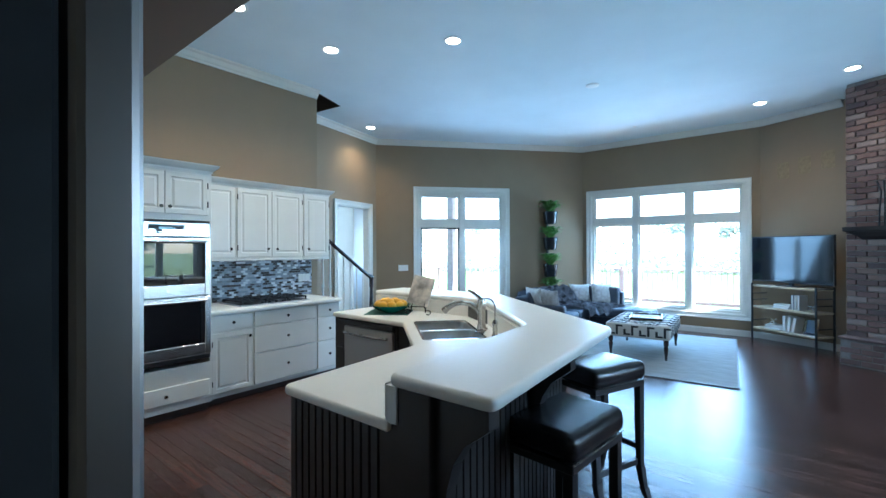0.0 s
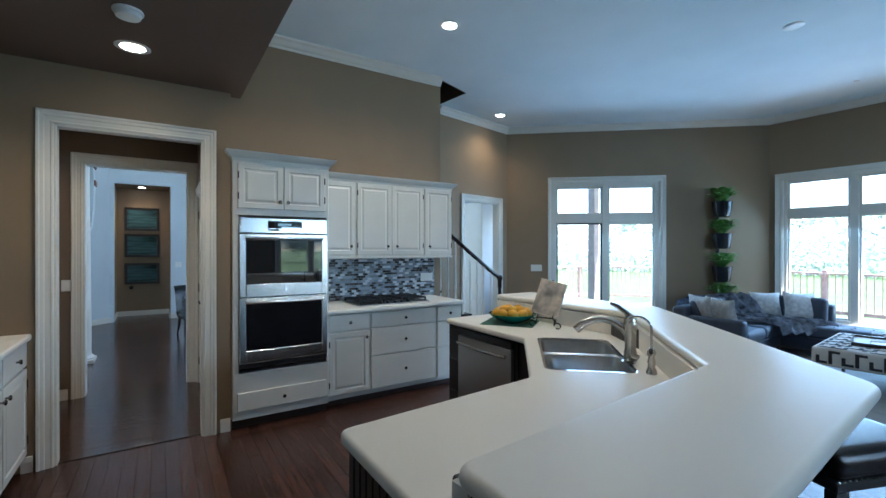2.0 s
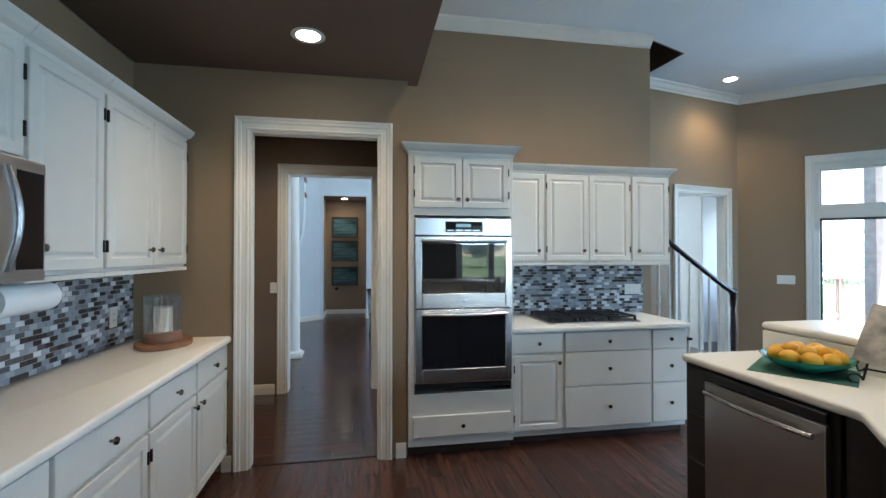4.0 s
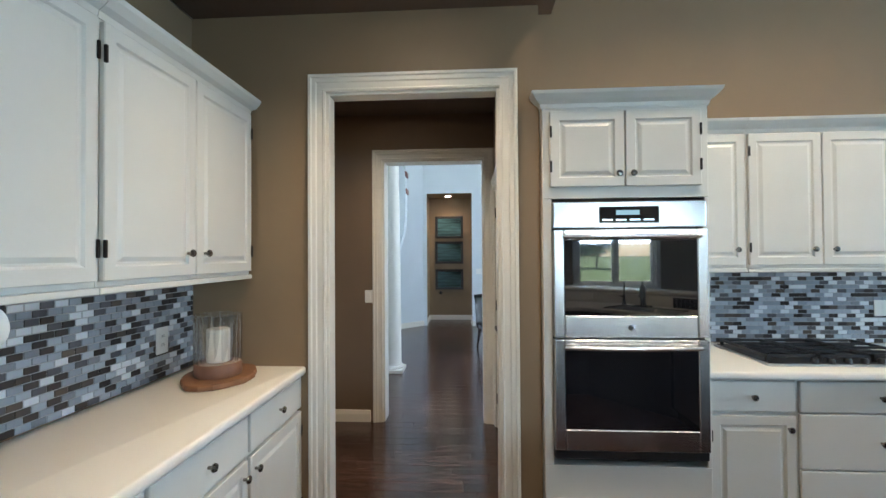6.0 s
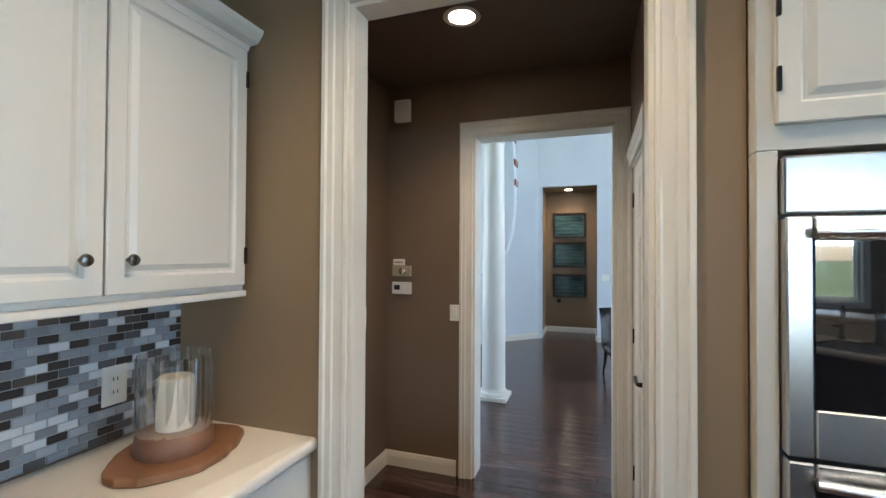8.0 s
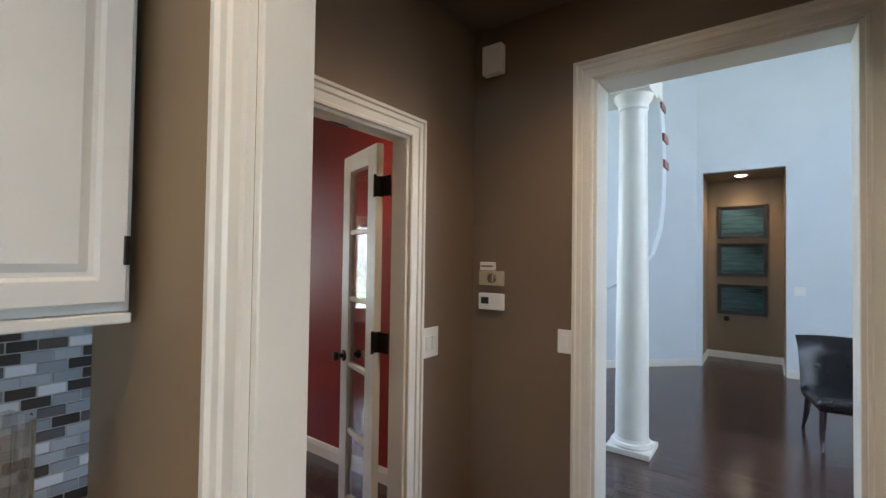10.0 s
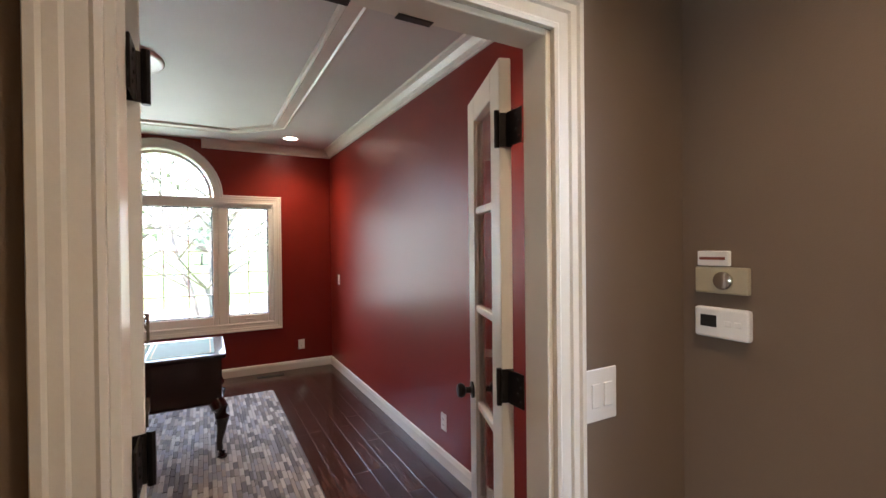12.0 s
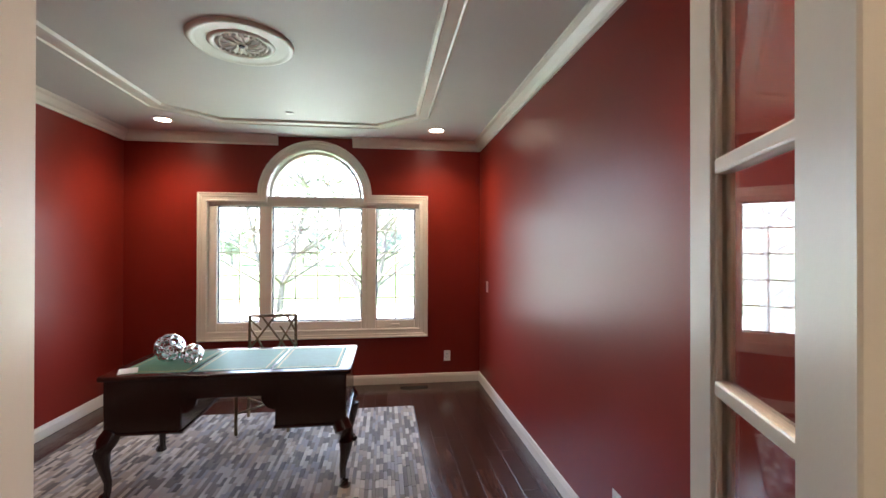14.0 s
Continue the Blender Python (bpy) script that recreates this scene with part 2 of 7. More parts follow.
SCREEN = material("dark television screen", (0.008, 0.009, 0.012), 0.07, vary=0.1, spec=0.7, rough_vary=0)
PICTURE = material("dark teal seascape print", (0.045, 0.10, 0.11), 0.12, vary=0.9, scale=3, stretch=(0.5, 0.5, 6))
PHOTO = material("soft brown photograph print", (0.54, 0.47, 0.39), 0.35, vary=0.8, scale=9)
GREEN_CLOTH = material("green place mat", (0.05, 0.16, 0.12), 0.8, vary=0.1)
TREAD = material("red brown stair tread", (0.20, 0.05, 0.03), 0.35, vary=0.2)
BOOK_A = material("white book cloth", (0.66, 0.64, 0.60), 0.6, vary=0.06)
BOOK_B = material("blue grey book cloth", (0.16, 0.21, 0.27), 0.6, vary=0.1)


# ---- mesh helpers ----
def box(bm, x0, x1, y0, y1, z0, z1, bevel=0.0, seg=1):
    r = bmesh.ops.create_cube(bm, size=1.0)
    vs = r["verts"]
    bmesh.ops.scale(bm, vec=(abs(x1 - x0), abs(y1 - y0), abs(z1 - z0)), verts=vs)
    bmesh.ops.translate(bm, vec=((x0 + x1) / 2, (y0 + y1) / 2, (z0 + z1) / 2), verts=vs)
    if bevel:
        es = list({e for v in vs for e in v.link_edges})
        bmesh.ops.bevel(bm, geom=es, offset=bevel, segments=seg, profile=0.5, affect="EDGES")
    return bm


def boxes(*args, bevel=0.0, seg=1):
    bm = bmesh.new()
    for a in args:
        box(bm, *a, bevel=bevel, seg=seg)
    return bm


def lathe(bm, prof, n=20, at=(0, 0, 0)):
    """A turned shape from (radius, height) pairs."""
    rings = []
    for r, z in prof:
        rings.append([bm.verts.new((at[0] + r * math.cos(2 * math.pi * i / n), at[1] + r * math.sin(2 * math.pi * i / n), at[2] + z)) for i in range(n)])
    for a, b in zip(rings, rings[1:]):
        for i in range(n):
            bm.faces.new((a[i], a[(i + 1) % n], b[(i + 1) % n], b[i]))
    bm.faces.new(list(reversed(rings[0])))
    bm.faces.new(rings[-1])
    return bm


def tube(bm, pts, rad, n=8, taper=None):
    """A round bar along a line of points."""
    pts = [Vector(p) for p in pts]
    rings = []
    for i, p in enumerate(pts):
        d = (pts[min(i + 1, len(pts) - 1)] - pts[max(i - 1, 0)]).normalized()
        up = Vector((0, 0, 1)) if abs(d.z) < 0.9 else Vector((1, 0, 0))
        a = d.cross(up).normalized()
        b = d.cross(a)
        r = rad if taper is None else taper[i]
        rings.append([bm.verts.new(p + r * (math.cos(2 * math.pi * k / n) * a + math.sin(2 * math.pi * k / n) * b)) for k in range(n)])
    for u, v in zip(rings, rings[1:]):
        for k in range(n):
            bm.faces.new((u[k], u[(k + 1) % n], v[(k + 1) % n], v[k]))
    bm.faces.new(rings[0])
    bm.faces.new(list(reversed(rings[-1])))
    return bm


def sweep(bm, path, prof, closed=False, m=None):
    """A moulding: the profile (offset to the left of the path, height) run along a flat path with mitred corners."""
    m = m or Matrix()
    n = len(path)
    rings = []
    for i in range(n):
        p = Vector(path[i])
        a = Vector(path[i]) - Vector(path[i - 1]) if (i > 0 or closed) else None
        b = Vector(path[(i + 1) % n]) - Vector(path[i]) if (i < n - 1 or closed) else None
        a, b = a or b, b or a
        a, b = a.normalized(), b.normalized()
        na, nb = Vector((-a.y, a.x)), Vector((-b.y, b.x))
        h = (na + nb).normalized()
        k = 1 / max(0.3, h.dot(na))
        rings.append([bm.verts.new(m @ Vector((p.x + h.x * k * d, p.y + h.y * k * d, z))) for d, z in prof])
    q = len(prof)
    for i in range(n if closed else n - 1):
        u, v = rings[i], rings[(i + 1) % n]
        for j in range(q):
            bm.faces.new((u[j], v[j], v[(j + 1) % q], u[(j + 1) % q]))
    if not closed:
        bm.faces.new(list(reversed(rings[0])))
        bm.faces.new(rings[-1])
    return bm


def slab(bm, outline, z0, z1, rnd=0.0, seg=3):
    """A flat slab on an outline; rnd rounds its upper and lower edges off."""
    pts = [Vector((p[0], p[1])) for p in outline]
    n = len(pts)
    turn = 1 if sum(pts[i].x * pts[(i + 1) % n].y - pts[(i + 1) % n].x * pts[i].y for i in range(n)) > 0 else -1
    inward = []
    for i in range(n):
        a, b = (pts[i] - pts[i - 1]).normalized(), (pts[(i + 1) % n] - pts[i]).normalized()
        na, nb = Vector((-a.y, a.x)) * turn, Vector((-b.y, b.x)) * turn
        mid = (na + nb).normalized()
        inward.append(mid / max(0.35, mid.dot(na)))
    levels = [(0.0, z0), (0.0, z1)]
    if rnd:
        arc = [math.pi / 2 * k / seg for k in range(seg + 1)]
        levels = [(rnd * (1 - math.sin(t)), z0 + rnd * (1 - math.cos(t))) for t in arc] + [(rnd * (1 - math.cos(t)), z1 - rnd * (1 - math.sin(t))) for t in arc]
    rings = [[bm.verts.new((p.x + k.x * d, p.y + k.y * d, z)) for p, k in zip(pts, inward)] for d, z in levels]
    for lo, hi in zip(rings, rings[1:]):
        for i in range(n):
            j = (i + 1) % n
            bm.faces.new((lo[i], lo[j], hi[j], hi[i]) if turn > 0 else (lo[j], lo[i], hi[i], hi[j]))
    bm.faces.new(list(reversed(rings[0])) if turn > 0 else rings[0])
    bm.faces.new(rings[-1] if turn > 0 else list(reversed(rings[-1])))


def finish(bm, smooth=False):
    bmesh.ops.recalc_face_normals(bm, faces=bm.faces)
    me = bpy.data.meshes.new("mesh")
    bm.to_mesh(me)
    bm.free()
    if smooth:
        for p in me.polygons:
            p.use_smooth = True
        try:
            me.set_sharp_from_angle(angle=radians(40))
        except AttributeError:
            pass
    return me


def part(name, bm, mat, parent=None, label="", smooth=False, m=None):
    me = finish(bm, smooth)
    me.materials.append(mat)
    ob = new(name, me)
    if parent is not None:
        ob.parent = parent
    if m is not None:
        ob.matrix_local = m
    if label:
        ob["label"] = label
    return ob


def thing(name, m, label, category, group="", kind=""):
    """An empty at the base of a thing, which carries its parts."""
    ob = new(name)
    ob.empty_display_size = 0.05
    ob.matrix_basis = m
    return tagged(ob, label, category, group, kind)


def structure(name, bm, mat, label, category, smooth=False, parent=None):
    ob = part(name, bm, mat, parent, smooth=smooth)
    return tagged(ob, label, category, kind="structure")


def wall(name, p0, p1, z0, z1, thick, mat, label, holes=()):
    """A wall whose face runs from p0 to p1 and whose body lies to the right of that line; holes: (from, to, bottom, top) along it."""
    p0, p1 = Vector(p0), Vector(p1)
    length = (p1 - p0).length
    bm = bmesh.new()
    s = 0.0
    for a, b, c, d in sorted(holes):
        if a > s:
            box(bm, s, a, -thick, 0, z0, z1)
        if c > z0:
            box(bm, a, b, -thick, 0, z0, c)
        if d < z1:
            box(bm, a, b, -thick, 0, d, z1)
        s = b
    if s < length:
        box(bm, s, length, -thick, 0, z0, z1)
    bmesh.ops.remove_doubles(bm, verts=bm.verts, dist=1e-5)
    ang = math.atan2(p1.y - p0.y, p1.x - p0.x)
    bmesh.ops.transform(bm, matrix=Matrix.Translation((p0.x, p0.y, 0)) @ Matrix.Rotation(ang, 4, "Z"), verts=bm.verts)
    return structure(name, bm, mat, label, "wall")


# ---- plan ----
KX, KY, HX = -3.93, -0.38, -4.022          # kitchen end wall, kitchen side wall, hall side of the end wall
FX, GX = -5.6, -5.77                       # hall and foyer faces of the inner opening
LOW, HIGH = 2.75, 3.62                     # ceilings
P1, P2, P3, P4, P5 = (-5.92, 6.15), (-3.11, 9.39), (-0.085, 9.39), (0.907, 8.88), (3.8, 7.39)
S1, S2 = (-5.43, 3.9), (-5.08, 2.3)
OW, OS, OE, ON = -5.72, -5.16, -1.92, -0.442  # office walls

# walls, each in the colour of its own room
wall("wall_kitchen_side", (KX, KY), (3.8, KY), 0, LOW, 0.03, TAUPE, "taupe painted kitchen wall behind the white cabinets")
wall("wall_east", (3.8, KY), P5, 0, HIGH, 0.12, TAUPE, "taupe painted wall with a broad window", [(3.83, 5.53, 0.80, 2.1)])
wall("wall_fireplace", P5, P3, 0, HIGH, 0.12, TAUPE, "taupe painted angled wall beside the brick fireplace")
wall("wall_north", P3, P2, 0, HIGH, 0.14, TAUPE, "taupe painted wall round the wide living room window", [(0.21, 2.85, 0.36, 2.60)])
wall("wall_patio", P2, P1, 0, HIGH, 0.14, TAUPE, "taupe painted angled wall round the glazed patio door", [(1.70, 3.48, 0, 2.64)])
wall("wall_stair", P1, S2, 0, HIGH, 0.12, TAUPE, "taupe painted wall behind the staircase", [(0.24, 1.13, 0, 2.27)])
wall("wall_stair_end", S2, (-4.76, 2.3), 0, HIGH, 0.1, TAUPE, "taupe painted wall closing the stairwell")
wall("wall_cooktop", (-4.64, 3.92), (-4.64, 1.44), 0, HIGH, 0.12, TAUPE, "tall taupe painted wall above the white wall cabinets")
wall("wall_oven_return", (-4.64, 1.44), (HX, 1.44), 0, HIGH, 0.05, TAUPE, "taupe painted return beside the oven cabinet")
wall("wall_kitchen_end", (KX, 1.44), (KX, KY), 0, HIGH, 0.092, TAUPE, "taupe painted wall with the cased opening to the hall", [(0.2, 1.095, 0, 2.335)])
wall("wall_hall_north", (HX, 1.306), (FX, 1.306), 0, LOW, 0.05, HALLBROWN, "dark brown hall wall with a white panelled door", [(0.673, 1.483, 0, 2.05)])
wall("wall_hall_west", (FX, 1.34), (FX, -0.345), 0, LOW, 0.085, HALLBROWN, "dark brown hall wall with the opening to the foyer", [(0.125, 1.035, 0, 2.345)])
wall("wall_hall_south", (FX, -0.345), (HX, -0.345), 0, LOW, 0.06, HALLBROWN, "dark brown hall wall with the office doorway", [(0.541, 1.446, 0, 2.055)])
wall("wall_foyer_east", (GX, -0.41), (GX, 4.2), 0, 5.4, 0.085, PALE, "pale painted foyer wall", [(0.715, 1.625, 0, 2.345)])
wall("wall_foyer_east_end", (GX, -3.2), (GX, -0.41), 0, 5.4, 0.008, PALE, "pale painted foyer wall behind the office")
wall("wall_foyer_south", (-9.0, -3.2), (GX, -3.2), 0, 5.4, 0.1, PALE, "pale painted foyer wall with an added tall window", [(0.5, 2.7, 0.5, 4.6)])
wall("wall_foyer_angled", (-10.97, 0.14), (-9.0, -3.2 + 1.45), 0, 5.4, 0.1, PALE, "pale blue grey angled foyer wall")
wall("wall_foyer_corner", (-9.0, -1.75), (-9.0, -3.2), 0, 5.4, 0.1, PALE, "pale painted foyer wall")
wall("wall_foyer_west", (-10.93, 4.2), (-10.93, 0.02), 0, 5.4, 0.1, PALE, "pale painted foyer wall with a picture alcove", [(3.06, 4.02, 0, 2.8)])
wall("wall_foyer_north", (GX, 4.2), (-10.93, 4.2), 0, 5.4, 0.1, PALE, "pale painted foyer wall with added tall windows", [(0.3, 3.1, 0.5, 4.6)])
wall("wall_alcove_back", (-11.8, 1.3), (-11.8, 0.0), 0, 2.9, 0.1, TAUPE, "taupe painted back of the picture alcove")
wall("wall_alcove_south", (-11.8, 0.16), (-11.03, 0.16), 0, 2.9, 0.1, TAUPE, "taupe painted side of the picture alcove")
wall("wall_alcove_north", (-11.03, 1.13), (-11.8, 1.13), 0, 2.9, 0.1, TAUPE, "taupe painted side of the picture alcove")
wall("wall_office_north", (OE, ON), (OW, ON), 0, LOW, 0.035, RED, "deep red office wall with the doorway", [(2.2, 3.175, 0, 2.075)])
wall("wall_office_west", (OW, ON), (OW, OS), 0, LOW, 0.04, RED, "deep red satin office wall with soft window glare")
AX, AZ, AR = -3.87, 2.10, 0.52
arch = [(-5.02 - OW, AX - AR - OW, 0.62, 2.03)]
for i in range(90):
    a0, a1 = -AR + 2 * AR * i / 90, -AR + 2 * AR * (i + 1) / 90
    arch.append((AX + a0 - OW, AX + a1 - OW, 0.62, AZ + math.sqrt(max(0, AR * AR - ((a0 + a1) / 2) ** 2))))
arch.append((AX + AR - OW, -2.74 - OW, 0.62, 2.03))
wall("wall_office_south", (OW, OS), (OE, OS), 0, LOW, 0.16, RED, "deep red office wall round the arched window", arch)
wall("wall_office_east", (OE, OS), (OE, ON), 0, LOW, 0.06, RED, "deep red satin office wall")
wall("wall_stair_room_back", (-7.2, 7.6), (-7.2, 4.3), 0, 2.8, 0.1, PALE, "pale wall of the room behind the stair door")
wall("wall_stair_room_side", (-7.2, 4.3), (-5.72, 4.3), 0, 2.8, 0.1, PALE, "pale wall of the room behind the stair door")
# the hole in this wall is added out of view, for a lamp
wall("wall_stair_room_far", (-6.1, 7.0), (-7.2, 7.6), 0, 2.8, 0.1, PALE, "pale wall of the room behind the stair door", [(0.15, 1.1, 0.9, 2.2)])

# ceilings
bm = bmesh.new()
slab(bm, [(3.92, 1.52), P5, P4, P3, P2, P1, (-5.56, 4.42), (-4.86, 4.49), (-4.64, 3.92), (-4.64, 1.52)], HIGH, HIGH + 0.1)
structure("ceiling_great_room", bm, WHITE_CEIL, "high white ceiling over the kitchen and living room", "ceiling")
bm = boxes((KX - 0.09, 3.92, KY - 0.03, 1.36, LOW, LOW + 0.05))
structure("ceiling_low", bm, BROWN, "low brown painted ceiling over the kitchen entry", "ceiling")
bm = boxes((KX - 0.09, 3.92, 1.36, 1.52, LOW, HIGH + 0.1))
structure("ceiling_drop", bm, BROWN, "brown face of the dropped ceiling", "ceiling")
bm = boxes((FX - 0.085, HX, -0.405, 1.39, LOW, LOW + 0.05))
structure("ceiling_hall", bm, BROWN, "brown painted hall ceiling", "ceiling")
bm = boxes((OW - 0.04, OE + 0.06, OS - 0.16, ON + 0.07, LOW, LOW + 0.05))
structure("ceiling_office", bm, GREY_CEIL, "pale grey office ceiling", "ceiling")
bm = boxes((-11.9, GX + 0.085, -3.3, 4.3, 5.4, 5.5))
structure("ceiling_foyer", bm, WHITE_CEIL, "high white foyer ceiling", "ceiling")
bm = boxes((-11.9, -11.03, 0.0, 1.3, 2.8, 2.9))
structure("ceiling_alcove", bm, TAUPE, "taupe alcove ceiling", "ceiling")
bm = bmesh.new()
slab(bm, [(-7.3, 4.2), (-5.66, 4.2), (-6.08, 6.2), (-6.1, 7.1), (-7.3, 7.75)], 2.8, 2.9)
structure("ceiling_stair_room", bm, WHITE_CEIL, "white ceiling of the room behind the stair door", "ceiling")
# the stairwell opening above the upper flight: a brown painted shaft
bm = bmesh.new()
slab(bm, [(-4.6, 3.9), (-4.8, 4.6), (-5.7, 4.5), (-5.5, 2.2), (-4.6, 2.2)], HIGH + 0.9, HIGH + 1.0)
sweep(bm, [(-4.66, 3.92), (-4.87, 4.48), (-5.58, 4.42), (-5.1, 2.3), (-4.66, 2.3)], [(0.0, HIGH + 0.001), (-0.05, HIGH + 0.001), (-0.05, HIGH + 0.95), (0.0, HIGH + 0.95)], closed=True)
structure("ceiling_stairwell", bm, BROWN, "brown painted shaft above the stairs", "ceiling")

# unseen slabs that keep sun and sky from leaking past the ceilings
bm = boxes((-6.4, 4.0, -0.6, 9.9, 4.72, 4.8), (-5.8, -1.8, -5.4, -0.62, 3.0, 3.1), (-4.75, -4.0, 1.28, 1.5, HIGH + 0.001, HIGH + 0.12), (-7.5, -6.42, 4.4, 8.2, 3.0, 3.1))
structure("roof", bm, GAP, "unseen slabs above the ceilings, added to stop light leaks", "roof")

# ground and floors
bm = boxes((-400, 400, -400, 400, -0.9, -0.6))
structure("ground", bm, GRASS, "mown green lawn around the house", "ground")
bm = boxes((-12, 3.95, -5.3, 9.6, -0.6, -0.012))
structure("floor", bm, GAP, "dark subfloor under the hardwood planks", "floor")


# ---- trim ----
def face(origin, u, w):
    """Maps (along, up, out) of a wall face into the world."""
    u, w = Vector((*u, 0)).normalized(), Vector((*w, 0)).normalized()
    m = Matrix((u, Vector((0, 0, 1)), w)).transposed().to_4x4()
    m.translation = Vector(origin)
    return m


CASING = [(d * 0.8, w) for d, w in [(0, 0), (0, 0.014), (0.012, 0.017), (0.02, 0.013), (0.055, 0.015), (0.062, 0.021), (0.085, 0.022), (0.092, 0.029), (0.108, 0.029), (0.112, 0.022), (0.112, 0)]]


def doorway(name, m, u0, u1, top, depth, label, back=True, prof=None):
    """Casing on one or both faces of an opening, with the jamb boards between."""
    prof = prof or CASING
    root = thing(name, Matrix.Translation(m.translation), label, "door frame", kind="structure")
    inv = Matrix.Translation(-m.translation)
    bm = bmesh.new()
    sweep(bm, [(u0, 0), (u0, top), (u1, top), (u1, 0)], prof, m=inv @ m)
    part("casing", bm, TRIM, root)
    if back:
        bm = bmesh.new()
        sweep(bm, [(u0, 0), (u0, top), (u1, top), (u1, 0)], [(d, -depth - z) for d, z in prof], m=inv @ m)
        part("casing", bm, TRIM, root)
    for a, b, c, d in ((u0 - 0.002, u0 + 0.016, 0, top), (u1 - 0.016, u1 + 0.002, 0, top), (u0 + 0.016, u1 - 0.016, top - 0.016, top + 0.002)):
        bm = boxes((a, b, c, d, -depth + 0.001, -0.001), bevel=0.002)
        bmesh.ops.transform(bm, matrix=inv @ m, verts=bm.verts)
        part("jamb", bm, TRIM, root)
    return root


doorway("doorway_kitchen", face((KX, 0, 0), (0, 1), (1, 0)), 0.345, 1.24, 2.335, 0.092, "wide cream white casing round the kitchen opening", back=False)
doorway("doorway_foyer", face((FX, 0, 0), (0, 1), (1, 0)), 0.305, 1.215, 2.345, 0.17, "cream white casing round the foyer opening")
doorway("doorway_office", face((0, -0.345, 0), (-1, 0), (0, 1)), 4.154, 5.059, 2.055, 0.092, "cream white casing round the office doorway", back=False)
doorway("doorway_office_inside", face((0, ON, 0), (-1, 0), (0, -1)), 4.12, 5.095, 2.075, 0.02, "cream white casing on the office side of the doorway", back=False)
doorway("doorway_closet", face((0, 1.306, 0), (1, 0), (0, -1)), -5.52, -4.71, 2.05, 0.05, "cream white casing round the hall closet door", back=False)
d1 = (Vector(P1) - Vector(S2)).normalized()
doorway("doorway_stair", face((P1[0], P1[1], 0), (-d1.x, -d1.y), (d1.y, -d1.x)), 0.24, 1.13, 2.27, 0.12, "white casing round the door behind the stairs", back=False)

BASE = [(0, 0), (0.016, 0), (0.016, 0.07), (0.012, 0.085), (0.008, 0.10), (0, 0.105)]
CROWN = [(0, 0), (0.012, 0), (0.016, 0.02), (0.035, 0.035), (0.06, 0.07), (0.085, 0.085), (0.09, 0.1), (0, 0.1)]


def runs(name, label, prof, z, *paths):
    bm = bmesh.new()
    for p in paths:
        sweep(bm, p, [(d, z + h) for d, h in prof])
    return structure(name, bm, TRIM, label, "trim")


runs("baseboard_office", "white office baseboard", BASE, 0, [(-5.14, ON), (OW, ON), (OW, OS), (OE, OS), (OE, ON), (-4.07, ON)])
runs("baseboard_hall", "white hall baseboard", BASE, 0, [(FX, 0.19), (FX, -0.345), (-5.14, -0.345)], [(HX, 1.306), (-4.59, 1.306)])
runs("baseboard_kitchen", "white kitchen baseboard", BASE, 0, [(KX, 1.43), (KX, 1.358)], [(KX, 0.24), (KX, 0.18)])
q = (Vector(P2) - Vector(P1)).normalized()
runs("baseboard_living", "white living room baseboard", BASE, 0, [P4, P3, P2, tuple(Vector(P2) - q * 1.56)], [tuple(Vector(P1) + q * 0.68), P1, tuple(Vector(P1) - d1 * 0.14)])
runs("baseboard_foyer", "white foyer baseboard", BASE, 0, [(-10.93, 4.2), (-10.93, 1.14)], [(-10.97, 0.14), (-9.0, -1.75)], [(-11.03, 1.13), (-11.8, 1.13), (-11.8, 0.16), (-11.03, 0.16)])
runs("crown_living", "white crown moulding under the high ceiling", CROWN, HIGH - 0.1, [P4, P3, P2, P1, (-5.555, 4.47)], [(-4.64, 3.92), (-4.64, 1.52)])
runs("crown_office", "white office crown moulding, broken at the arched window", CROWN, LOW - 0.1, [(-3.47, OS), (OE, OS), (OE, ON), (OW, ON), (OW, OS), (-4.27, OS)])


# ---- floor boards ----
def board_mesh(length, width):
    bm = boxes((0, length, 0, width, -0.012, 0.0), bevel=0.0018)
    return bm


